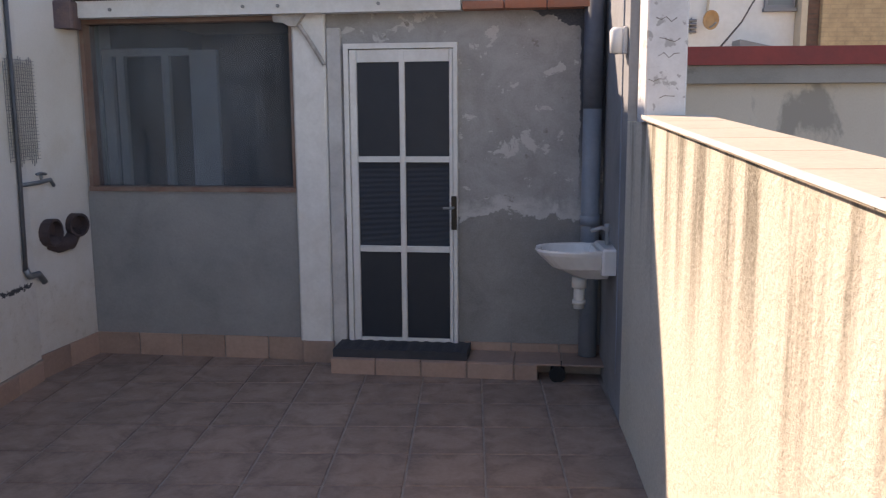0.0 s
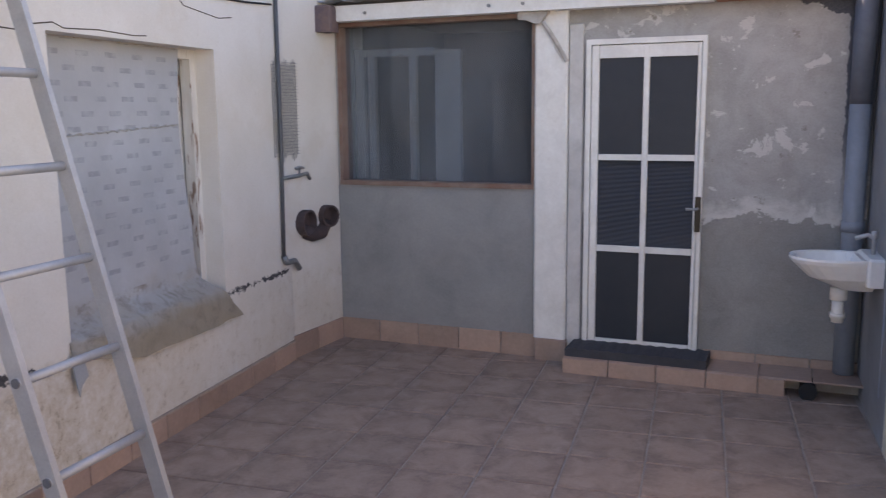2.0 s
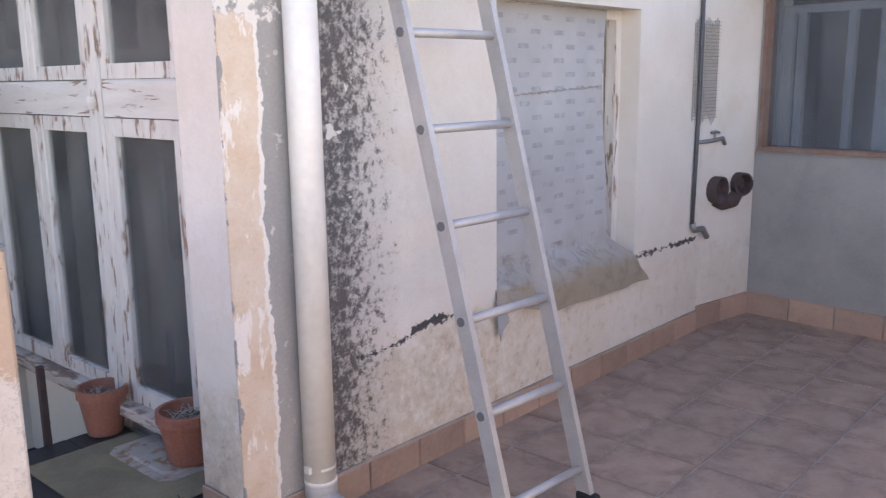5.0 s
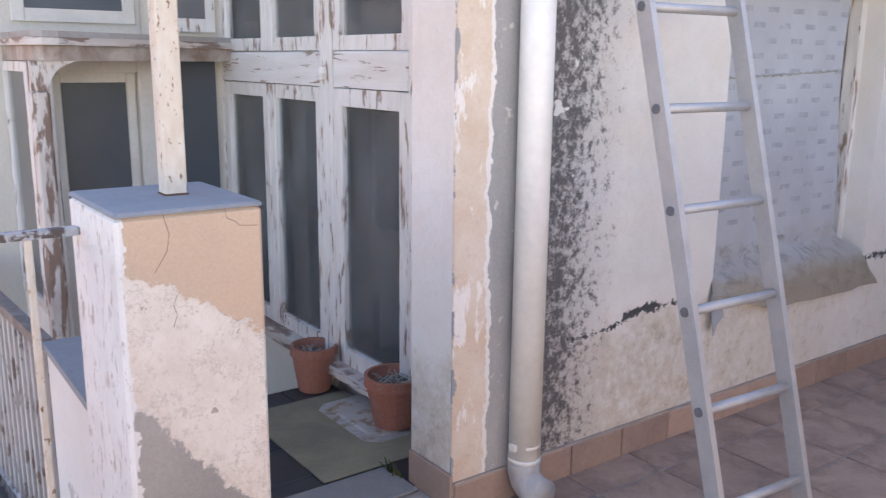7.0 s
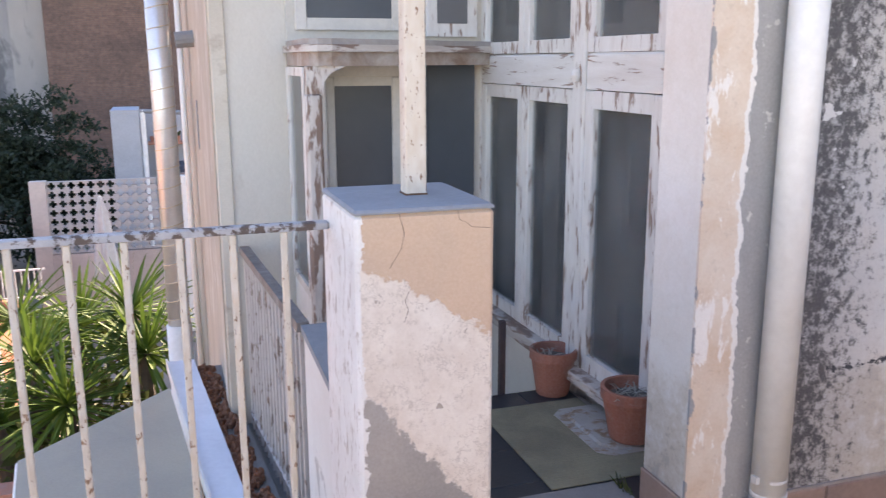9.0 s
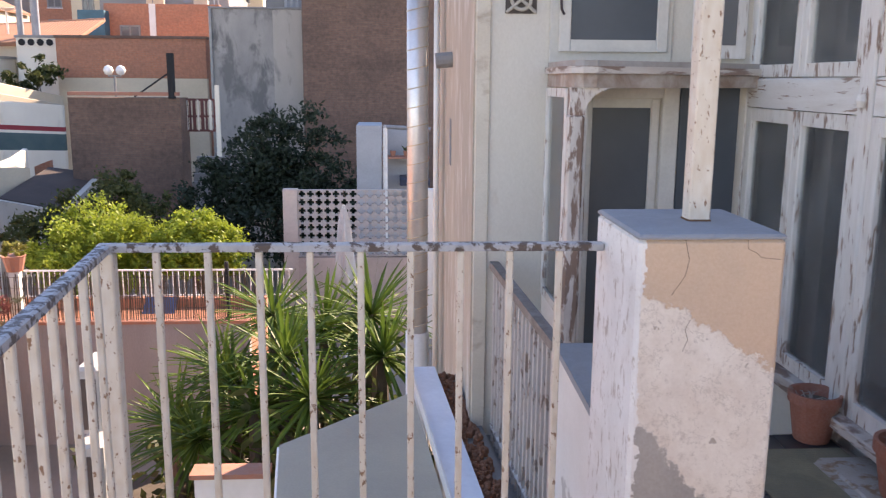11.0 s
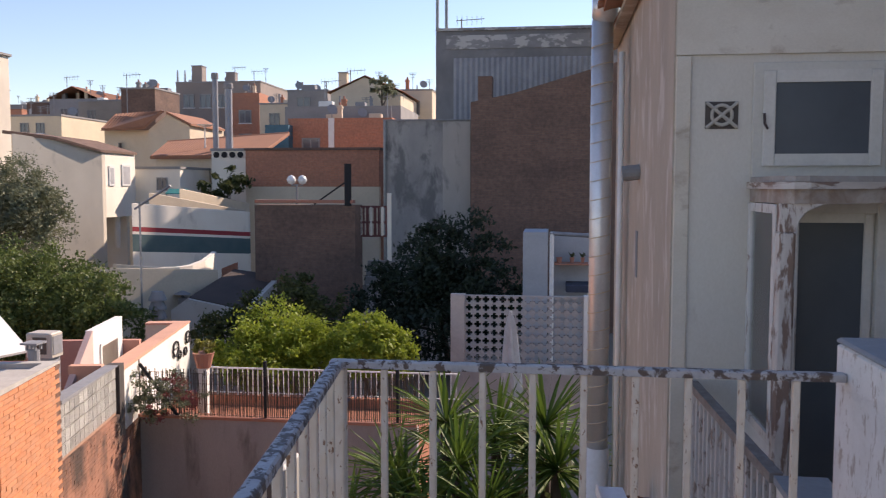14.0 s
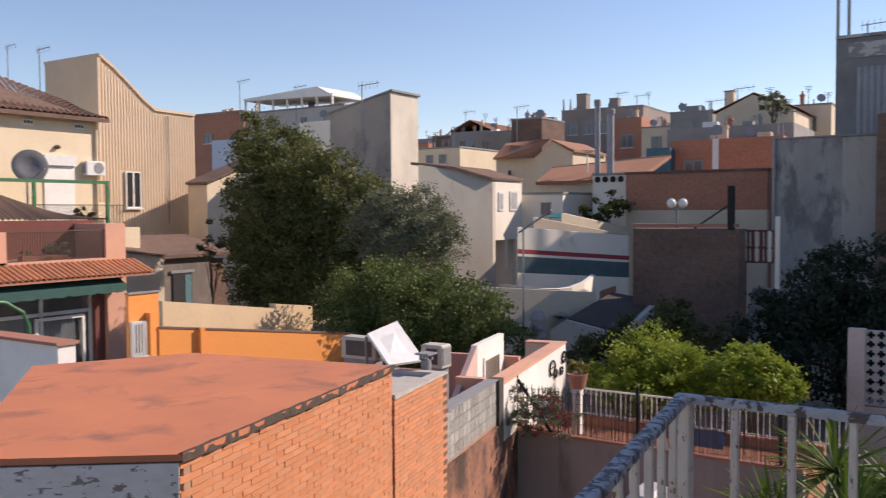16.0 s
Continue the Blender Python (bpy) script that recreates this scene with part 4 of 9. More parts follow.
s = Shape().tube([fr(3.09, 0.125, 0.044), fr(3.09, 0.30, 0.044)], 0.043, 16).tube([fr(3.09, 0.285, 0.044), fr(3.09, 0.305, 0.044)], 0.05, 16)
solid("floor_drain", s, M_RUBBER, "dark plastic drain outlet under the end of the step", "drain", smooth=False)

# ---- window wall fittings ----
# boarded window with a tarpaulin
structure("window_2", Shape().box(-2.72, -2.66, 3.163, 3.213, 0.60, 1.945).box(-2.72, -2.66, 4.35, 4.40, 0.60, 1.945).box(-2.72, -2.66, 3.213, 4.35, 0.60, 0.65).box(-2.72, -2.66, 3.213, 4.35, 1.895, 1.945).box(-2.765, -2.735, 3.163, 4.40, 0.60, 1.945), M_WOOD, "recessed old wooden window covered by a tarpaulin", "window")
nu, nv = 30, 44
verts, faces = [], []
for j in range(nv + 1):
    for i in range(nu + 1):
        a, c = i / nu, j / nv
        fold = max(0.0, (c - 0.66) / 0.34)
        right = 4.235 - 0.045 * math.sin(math.pi * min(1, c / 0.55)) + 0.05 * max(0, c - 0.35) + 0.26 * fold ** 1.6
        y = 3.172 - 0.04 * fold + (right - 3.172 + 0.04 * fold) * a
        if c < 0.74:
            z, x = 1.94 - 1.22 * c / 0.74, -2.650 + 0.03 * c
        elif c < 0.88:
            k = (c - 0.74) / 0.14
            z, x = 0.72 - 0.10 * k, -2.628 + 0.108 * k ** 0.8
        else:
            k = (c - 0.88) / 0.12
            z, x = 0.62 - k * (0.03 + 0.11 * min(1, a * 3) + 0.02 * a), -2.520 + 0.012 * k
        x += 0.010 * noise.noise((a * 5, c * 4, 1)) + (0.016 * noise.noise((a * 3.5, c * 24, 7)) + 0.010 * noise.noise((a * 12, c * 16, 3))) * min(1, 2 * fold)
        z += 0.016 * noise.noise((a * 6, c * 9, 5)) * min(1, 2 * fold)
        if c > 0.84:
            x = max(x, -2.531)
        verts.append((x, y, z))
w = nu + 1
for j in range(nv):
    for i in range(nu):
        faces.append((j * w + i, j * w + i + 1, (j + 1) * w + i + 1, (j + 1) * w + i))
tn = len(verts)
verts += [(p[0] - 0.006, p[1], p[2]) for p in verts]
faces += [tuple(tn + q for q in reversed(f)) for f in faces]
tarp = thing("tarpaulin", "worn grey printed tarpaulin hung over the window", "tarpaulin", at=(-2.6, 3.7, 0.6))
m, nt, b = nodes_of("printed_tarpaulin", 0.55)
v = coords(nt)
x, y, z = xyz(nt, v)
cell = math_of(nt, 'FRACT', math_of(nt, 'ADD', math_of(nt, 'MULTIPLY', y, 5.2), math_of(nt, 'MULTIPLY', math_of(nt, 'FLOOR', math_of(nt, 'MULTIPLY', z, 15.0)), 0.5)))
row = math_of(nt, 'FRACT', math_of(nt, 'MULTIPLY', z, 15.0))
word = math_of(nt, 'MULTIPLY', math_of(nt, 'LESS_THAN', cell, 0.42), math_of(nt, 'LESS_THAN', row, 0.36))
word = math_of(nt, 'MULTIPLY', word, math_of(nt, 'GREATER_THAN', z, 0.85))
word = math_of(nt, 'MULTIPLY', word, ramp(nt, noise_of(nt, v, 22, 3), 0.3, 0.6))
c = mixc(nt, ramp(nt, noise_of(nt, v, 2.5, 6, 0.6), 0.35, 0.7), (0.42, 0.44, 0.46), (0.34, 0.355, 0.37))
c = mixc(nt, ramp(nt, math_of(nt, 'ADD', z, math_of(nt, 'MULTIPLY', noise_of(nt, v, 6, 5), 0.3)), 0.74, 0.96, (1, 1, 1), (0, 0, 0)), c, (0.30, 0.26, 0.205))
c = mixc(nt, math_of(nt, 'MULTIPLY', ramp(nt, noise_of(nt, v, 13, 7, 0.7, 0.5), 0.50, 0.70), math_of(nt, 'LESS_THAN', z, 0.78)), c, (0.20, 0.175, 0.145))
c = mixc(nt, math_of(nt, 'MULTIPLY', word, 0.55), c, (0.19, 0.20, 0.22))
nt.links.new(c, b.inputs["Base Color"])
bump_to(nt, b, noise_of(nt, v, 40, 5, 0.6), 0.4, 0.01)
part("sheet", Shape().add(verts, faces), m, tarp, smooth=True)
s = Shape()
pts = [(-2.640 + 0.004 * math.sin(i * 1.7), 3.18 + i * 0.0212, 1.513 + 0.0008 * i + 0.003 * math.sin(i * 2.3)) for i in range(48)]
s.tube(pts, [0.0045 + 0.0025 * (i % 3 == 0) for i in range(48)], 6)
part("seam", s, mat("dirty_cord", (0.27, 0.265, 0.25), (0.40, 0.40, 0.39), 0.9, 30, 60, 0.3), tarp, "lumpy stitched seam")
part("flap", Shape().prism([(-2.520, 3.128, 0.61), (-2.520, 3.20, 0.60), (-2.512, 3.215, 0.50), (-2.510, 3.17, 0.47), (-2.508, 3.150, 0.425), (-2.510, 3.135, 0.50)][::-1], (0.004, 0, 0)), M_TARP, tarp, "torn hanging corner")
# PVC downpipe
pvc = thing("pvc_downpipe", "white plastic downpipe on the old terrace wall", "downpipe", at=(-2.46, 2.054, 0))
part("pipe", Shape().tube([(-2.482, 2.053, 0.14), (-2.482, 2.053, 2.84)], 0.058, 20), M_PVC, pvc, smooth=True)
part("elbow", Shape().tube([(-2.482, 2.054, 0.165), (-2.482, 2.054, 0.125), (-2.468, 2.054, 0.09), (-2.43, 2.054, 0.068), (-2.375, 2.056, 0.064)], 0.0605, 16), mat("grey_elbow", (0.30, 0.30, 0.30), (0.48, 0.47, 0.45), 0.5, 8, 40, 0.1), pvc, "grey plastic elbow", smooth=True)
part("socket", Shape().tube([(-2.482, 2.054, 0.165), (-2.482, 2.054, 0.18)], 0.061, 20), M_PVC, pvc, smooth=True)
part("clip", Shape().tube([(-2.482, 2.054, 0.225), (-2.482, 2.054, 0.235)], 0.0585, 20).box(-2.49, -2.462, 1.985, 2.004, 0.218, 0.242), M_PVC, pvc)
for pts in ([(2.844, 1.94), (2.998, 1.935), (3.10, 1.965), (3.205, 1.98), (3.268, 1.961), (3.485, 1.972), (3.724, 1.966), (3.82, 1.972)], [(3.95, 2.30), (4.14, 2.146), (4.329, 2.127), (4.466, 2.114), (4.60, 2.13)]):
    part("crack", Shape().tube([(WX + 0.0005, y, z) for y, z in pts], 0.0028, 4), M_BARK, wall_west, "thin dark crack in the plaster")
# conduit, taps, wire mesh, capped pipes
con = thing("conduit", "thin grey water pipe up the terrace wall", "pipe", at=(-2.51, 5.1, 0.7))
part("pipe", Shape().tube([(-2.522, 5.07, 0.70), (-2.522, 5.09, 1.3), (-2.524, 5.10, 2.6)], 0.013, 8), mat("dark_lead_pipe", (0.085, 0.09, 0.10), None, 0.6, 6, 40, 0.2), con, smooth=True)
part("elbow", Shape().tube([(-2.522, 5.07, 0.71), (-2.515, 5.09, 0.665), (-2.515, 5.20, 0.66), (-2.50, 5.24, 0.60)], 0.019, 8), M_STEEL, con, smooth=True)


def tap(at, yaw, label):
    t = thing("tap", label, "tap", at=at)
    m = Matrix.Translation(at) @ pose(0, 0, 0, 0, 0, yaw)
    g = lambda *q: tuple(m @ Vector(q))
    part("body", Shape().tube([g(0, -0.22, 0), g(0, 0.0, 0), g(0.02, 0.09, 0.01), g(0.02, 0.13, -0.03)], [0.011, 0.014, 0.013, 0.011], 8), M_STEEL, t, smooth=True)
    part("handle", Shape().tube([g(0, 0.02, 0.0), g(0, 0.02, 0.045)], 0.008, 8).tube([g(0, -0.03, 0.05), g(0, 0.02, 0.055), g(0, 0.08, 0.045)], 0.009, 8), M_STEEL, t, smooth=True)
    return t


tap((-2.52, 5.31, 1.20), 0, "old grey metal garden tap on a branch pipe")
M_HOLE = mat("rusty_dark_pipe", (0.075, 0.05, 0.05), (0.045, 0.033, 0.036), 0.8, 14, 60, 0.4)
cp = thing("capped_pipes", "pair of dark rusty pipe stubs in the wall", "pipe", at=(-2.55, 5.5, 0.9))
for at, tilt, prof in (((-2.545, 5.37, 0.885), -4, [(0.086, 0.0), (0.088, 0.075), (0.074, 0.075), (0.070, 0.03), (0.012, 0.028)]), ((-2.515, 5.63, 0.905), -24, [(0.072, 0.0), (0.076, 0.10), (0.062, 0.10), (0.058, 0.04), (0.012, 0.038)])):
    s = Shape().lathe(prof, (0, 0, 0), 18)
    mm = Matrix.Translation(at) @ pose(0, 0, 0, 0, 90, tilt)
    s.v = [tuple(mm @ Vector(q)) for q in s.v]
    part("stub", s, M_HOLE, cp, smooth=False)
part("bridge", Shape().tube([(-2.535, 5.37, 0.83), (-2.50, 5.45, 0.795), (-2.48, 5.54, 0.80), (-2.49, 5.62, 0.85)], [0.05, 0.048, 0.048, 0.05], 12), M_HOLE, cp, smooth=True)
wm = thing("wire_mesh", "piece of galvanised wire mesh nailed to the wall", "wire mesh", at=(-2.53, 5.3, 1.6))
for i in range(14):
    y = 5.02 + i * 0.024
    part("wire", Shape().box(-2.531, -2.528, y, y + 0.0028, 1.33 + 0.03 * math.sin(i), 1.92 - 0.02 * math.cos(i * 1.3)), M_STEEL, wm)
for j in range(29):
    z = 1.34 + j * 0.0205
    part("wire", Shape().box(-2.528, -2.525, 5.015, 5.36, z, z + 0.0028), M_STEEL, wm)
solid("wall_box", Shape().slab(-2.52, -2.38, 5.58, 5.72, 2.13, 2.30, 0.01), mat("rusty_box", (0.10, 0.075, 0.09), (0.20, 0.13, 0.11), 0.7, 9, 60, 0.3), "small rusty junction box under the roof beam", "box")
solid("loose_cable", Shape().tube([(-2.535, 3.6, 2.33), (-2.53, 3.9, 2.24), (-2.53, 4.3, 2.215), (-2.53, 4.75, 2.23), (-2.53, 5.05, 2.25)], 0.006, 6), M_RUBBER, "thin black cable sagging along the wall", "cable")

# ladder
M_PLUG = mat("grey_plug", (0.15, 0.15, 0.16), (0.10, 0.10, 0.105), 0.7, 9, 60, 0.2)
lad = thing("ladder", "aluminium ladder leaning against the terrace wall", "ladder", at=(-1.8, 2.6, 0))
FA, TA = Vector((-1.845, 2.368, 0.0)), Vector((-2.515, 2.302, 2.75))
FB, TB = Vector((-1.812, 2.800, 0.0)), Vector((-2.510, 2.776, 2.75))
for f, t in ((FA, TA), (FB, TB)):
    d = (t - f).normalized()
    side = (FB - FA).normalized()
    nrm = d.cross(side).normalized()
    q = [f + side * a + nrm * c for a, c in ((-0.012, -0.032), (0.012, -0.032), (0.012, 0.032), (-0.012, 0.032))]
    part("rail", Shape().prism(q, t - f), M_ALU, lad)
for i in range(9):
    a = (0.138 + 0.3235 * i) / 2.75
    p, q = FA.lerp(TA, a), FB.lerp(TB, a)
    part("rung", Shape().tube([p - (q - p).normalized() * 0.016, q + (q - p).normalized() * 0.016], 0.0165, 12), M_ALU, lad, smooth=True)
    part("rung_plug", Shape().tube([p - (q - p).normalized() * 0.022, p - (q - p).normalized() * 0.0165], 0.0165, 10), M_PLUG, lad, "grey rung plug")
for f, t in ((FA, TA), (FB, TB)):
    part("foot", Shape().slab(f.x - 0.045, f.x + 0.045, f.y - 0.02, f.y + 0.02, 0.0, 0.05, 0.006), M_RUBBER, lad, "black rubber foot")

# ---- pillar and railings ----
M_CRACK = mat("crack_shadow", (0.20, 0.14, 0.10), None, 0.95, 4, 40, 0.2)
pillar = thing("gate_pillar", "square flaking plaster pillar with grey capping beside the railing", "pillar", at=(-2.52, 0.82, 0))
part("shaft", Shape().slab(-2.745, -2.322, 0.635, 0.998, -0.2, 1.2185, 0.010), M_PILLAR, pillar)
part("capping", Shape().slab(-2.745, -2.320, 0.634, 0.999, 1.2188, 1.230, 0.006), M_CAPG, pillar, "grey cement capping")
for pts in (((0.748, 1.217), (0.752, 1.200), (0.760, 1.170), (0.752, 1.130), (0.736, 1.105), (0.721, 1.082)),
            ((0.771, 1.020), (0.760, 0.995), (0.768, 0.970), (0.757, 0.940)),
            ((0.900, 1.217), (0.903, 1.195), (0.925, 1.185), (0.935, 1.174), (0.985, 1.169))):
    part("crack", Shape().tube([(-2.3217, y, z) for y, z in pts], 0.0007, 4), M_CRACK, pillar, "hairline crack")
pole = thing("pole", "square iron pole with flaking white paint and rust", "pole", at=(-2.57, 0.83, 1.237))
part("tube", Shape().slab(-2.578, -2.520, 0.822, 0.880, 1.2305, 3.3, 0.004), M_IRON, pole)
part("base_weld", Shape().slab(-2.580, -2.518, 0.820, 0.882, 1.2302, 1.235, 0.002), mat("rust", (0.17, 0.08, 0.04), (0.10, 0.05, 0.03), 0.9, 20, 80, 0.5), pole, "rusty weld at the foot")
M_TOPR = plaster("worn_rail_top", (0.42, 0.41, 0.41), (0.30, 0.29, 0.29), (0.10, 0.07, 0.055), 0.42, 24, 0.65, 7.0, 0.5, 1.0, 0.05)
RX = -2.655
rail = thing("terrace_railing", "rusty white iron railing along the terrace edge", "railing", at=(RX, 0, 0))
part("top_rail", Shape().slab(RX - 0.015, RX + 0.015, -0.745, 0.6335, 1.1285, 1.151, 0.005), M_TOPR, rail)
part("bottom_rail", Shape().box(RX - 0.012, RX + 0.012, -0.70, 0.6335, 0.06, 0.075), M_IRON, rail)
for i in range(10):
    y = -0.590 + 0.1375 * i
    part("bar", Shape().slab(RX - 0.0095, RX + 0.0095, y - 0.0095, y + 0.0095, 0.0, 1.1285, 0.003), M_IRON, rail)
part("post", Shape().slab(RX - 0.022, RX + 0.022, -0.742, -0.70, -0.006, 1.1275, 0.004), M_IRON, rail)
RM = pose(RX + 0.024, -0.722, 0, 0, 0, 6.5)
rail2 = thing("side_railing", "rusty white iron railing on the open side of the terrace", "railing", at=(-1, -0.6, 0))
part("top_rail", Shape().slab(0, 3.5, -0.017, 0.017, 1.1285, 1.151, 0.005, RM), plaster("bare_rail_top", (0.40, 0.40, 0.41), (0.28, 0.27, 0.28), (0.085, 0.065, 0.06), 0.44, 42, 0.6, 8.0, 0.5, 1.0, 0.06), rail2)
part("bottom_rail", Shape().box(0, 3.5, -0.012, 0.012, 0.06, 0.075, RM), M_IRON, rail2)
for i in range(25):
    u = 0.10 + 0.1365 * i
    part("bar", Shape().slab(u - 0.0095, u + 0.0095, -0.0095, 0.0095, -0.006, 1.1285, 0.003, RM), M_IRON, rail2)
structure("terrace_edge", Shape().box(-2.75, -2.62, -0.85, 0.66, -3.0, 0.0).box(-2.75, 1.0, -1.0, -0.851, -3.0, 0.0), WHITE, "white plastered edge of the terrace slab", "wall")

# ---- porch, gallery and house front ----
HX, GY = -5.61, 2.24


def house_plan(p):
    """The house front, drawn a fifth too large: its place in the world."""
    return (-0.345 + 0.831 * (p[0] + 0.32), 0.10 + 0.831 * (p[1] - 0.10), 1.620 + 0.831 * (p[2] - 1.615))


def gallery_plan(p):
    """The glazed gallery wall, which runs slightly askew towards the house front."""
    k = 2.339 / (2.14 - 0.12 * (p[0] + 0.34))
    return (-0.345 + k * (p[0] + 0.32), 0.10 + k * (p[1] - 0.10), 1.595 + k * (p[2] - 1.615))


LZ = 0.04                      # level of the landing
porch_floor = structure("porch_floor", Shape().prism([(-3.87, 0.99, -0.25), (-2.745, 0.99, -0.25), (-2.745, 2.12, -0.25), (-3.87, 1.99, -0.25)], (0, 0, LZ + 0.244)).box(-2.745, -2.62, 0.99, Y_END - 0.016, -0.25, LZ - 0.004), M_GROUT, "black tiled landing of the porch", "floor")
for i in range(4):
    for j in range(4):
        x0, y0 = -3.865 + i * 0.28, 0.995 + j * 0.248
        part("tile", Shape().slab(x0, x0 + 0.276, y0, y0 + 0.244, LZ - 0.006, LZ, 0.003), M_BLACKT, porch_floor)
PLAN = house_plan
structure("stairwell_floor", Shape().box(-5.86, -4.12, 0.60, GY, -1.3, -0.72), M_CEM, "cement floor below the landing", "floor")
PLAN = gallery_plan
structure("wall_gallery", wall_with_holes(Shape(), 'x', GY + 0.02, GY + 0.16, HX - 0.25, -2.90, -3.2, 3.25,
          [(-4.10, -3.42, 0.05, 1.46), (-5.50, -4.22, 0.06, 1.46), (-5.50, -4.22, 1.64, 2.45), (-4.10, -3.42, 1.60, 2.45)]), WHITE, "old white wall of the glazed gallery", "wall")
PLAN = house_plan
structure("wall_house", wall_with_holes(Shape(), 'y', HX, HX - 0.25, 0.545, GY + 0.10, -3.2, 3.7, [(1.06, 1.69, 1.80, 2.28), (1.215, 1.69, -0.6, 1.475)]),
          plaster("pale_house_plaster", (0.60, 0.57, 0.50), (0.51, 0.47, 0.40), (0.44, 0.38, 0.31), 0.08, 2.2, 0.9, 0.0, 0.4, 0.6, 0.15), "pale plastered house wall", "wall")
structure("wall_house_side", Shape().box(-10.6, HX - 0.25, 0.545, 0.80, -3.2, 3.27).box(HX - 0.25, HX - 0.002, 0.530, 0.5445, -3.2, 3.27), M_SANDY, "sandy flaking side of the house", "wall")
structure("wall_house_inner", Shape().box(-8.2, -3.3, 5.9, 6.1, -3.2, 3.05).box(-8.4, -8.2, 0.58, 6.1, -3.2, 2.62).box(-8.2, HX - 0.26, 3.9, 3.95, -0.7, 3.0).box(-8.2, -3.35, 0.84, 5.9, -0.80, -0.72), M_DARK, "inner walls of the house, near black for indoor shade", "wall")
structure("trim_corner", Shape().slab(HX - 0.002, HX + 0.018, 0.54, 0.63, -0.75, 2.405, 0.006).box(HX - 0.001, HX + 0.018, 0.54, GY + 0.1, 2.41, 3.7), plaster("flaking_cream_band", (0.62, 0.57, 0.48), (0.52, 0.46, 0.37), (0.40, 0.33, 0.26), 0.10, 3.2, 0.9, 4.0, 0.6, 1.6, 0.10), "raised plaster band round the house wall", "trim")
structure("house_roof", Shape().prism([(HX - 0.26, 0.28, 3.30), (HX - 0.26, 0.28, 3.37), (HX - 0.26, 6.3, 4.97), (HX - 0.26, 6.3, 4.90)], (-4.8, 0, 0)).prism([(-3.30, 2.2, 3.20), (-3.30, 2.2, 3.25), (-3.30, 6.2, 3.25), (-3.30, 6.2, 3.20)], (-2.21, 0, 0)), M_ROOFT, "clay tiled house roof", "roof")
# unseen storey, added to keep the sun off the terrace railings
structure("upper_storey", Shape().box(-8.3, HX + 0.10, 2.7, 6.1, 3.35, 5.3), M_SANDY, "unseen storey added on the house to shade the railings", "wall")
eave = thing("eave_tiles", "row of curved orange clay tiles along the eave", "roof tiles", at=(HX, 0.3, 3.32))
for i in range(24):
    x = HX - 0.05 - i * 0.2
    pts = [(x + 0.075 * math.cos(a), 0.22, 3.32 + 0.06 * math.sin(a)) for a in [math.pi * q / 8 for q in range(9)]]
    pts += [(x + 0.062 * math.cos(a), 0.22, 3.32 + 0.048 * math.sin(a)) for a in [math.pi * q / 8 for q in range(8, -1, -1)]]
    part("tile", Shape().prism(pts[::-1], (0, 0.5, 0.13)), M_ROOFT, eave)
solid("soffit_edge", Shape().box(-10.6, HX - 0.30, 0.42, 0.5295, 3.22, 3.269), M_SANDY, "flaking plaster eave under the roof tiles", "eave")


def frame_xz(name, x0, x1, z0, z1, y, parent, t=0.05, d=0.05, material=None, mull=(), bars=()):
    """A window frame in a plane of constant y, with uprights at mull and crossbars at bars."""
    s = Shape()
    s.slab(x0, x0 + t, y - d, y, z0, z1, 0.006).slab(x1 - t, x1, y - d, y, z0, z1, 0.006)
    s.box(x0 + t, x1 - t, y - d + 0.003, y - 0.003, z0, z0 + t).box(x0 + t, x1 - t, y - d + 0.003, y - 0.003, z1 - t, z1)
    for q in mull:
        s.slab(q - t * 0.5, q + t * 0.5, y - d - 0.004, y, z0 + t, z1 - t, 0.006)
    for q in bars:
        s.box(x0 + t, x1 - t, y - d + 0.004, y - 0.004, q - t * 0.4, q + t * 0.4)
    return part(name, s, material or M_WOOD, parent)


def frame_yz(name, y0, y1, z0, z1, x, parent, t=0.05, d=0.05, material=None, mull=()):
    s = Shape()
    s.slab(x, x + d, y0, y0 + t, z0, z1, 0.006).slab(x, x + d, y1 - t, y1, z0, z1, 0.006)
    s.box(x + 0.003, x + d - 0.003, y0 + t, y1 - t, z0, z0 + t).box(x + 0.003, x + d - 0.003, y0 + t, y1 - t, z1 - t, z1)
    for q in mull:
        s.slab(x, x + d + 0.004, q - t * 0.5, q + t * 0.5, z0 + t, z1 - t, 0.006)
    return part(name, s, material or M_WOOD, parent)


def glass(name, parent, *b):
    ob = part(name, Shape().box(*b), M_GLASSD, parent)
    ob.visible_shadow = False
    return ob


M_DIM = mat("dim_blue_pane", (0.085, 0.10, 0.115), (0.065, 0.078, 0.09), 0.30, 1.2, 5, 0.02)
M_DIM.node_tree.nodes["Principled BSDF"].inputs["Specular IOR Level"].default_value = 0.2
M_LACE = mat("lace_curtain", (0.78, 0.80, 0.79), (0.58, 0.62, 0.61), 0.9, 14, 60, 0.3)
# room colour darkened for the shade behind the glass
M_ROOM = mat("room_shade", (0.20, 0.21, 0.22), (0.15, 0.16, 0.17), 0.9, 1, 20, 0.1)
# lower pair of windows and the glazed door on the gallery side
PLAN = gallery_plan
w3 = structure("window_3", Shape().slab(-5.56, -5.50, GY - 0.05, GY + 0.02, 0.02, 1.60, 0.008).slab(-4.22, -4.10, GY - 0.055, GY + 0.02, 0.0, 2.5, 0.010), M_WOOD, "tall pair of gallery windows with flaking white frames", "window")
frame_xz("window_frame", -5.50, -4.86, 0.06, 1.46, GY + 0.01, w3, 0.075, 0.05)
frame_xz("window_frame", -4.855, -4.22, 0.06, 1.46, GY + 0.01, w3, 0.075, 0.05)
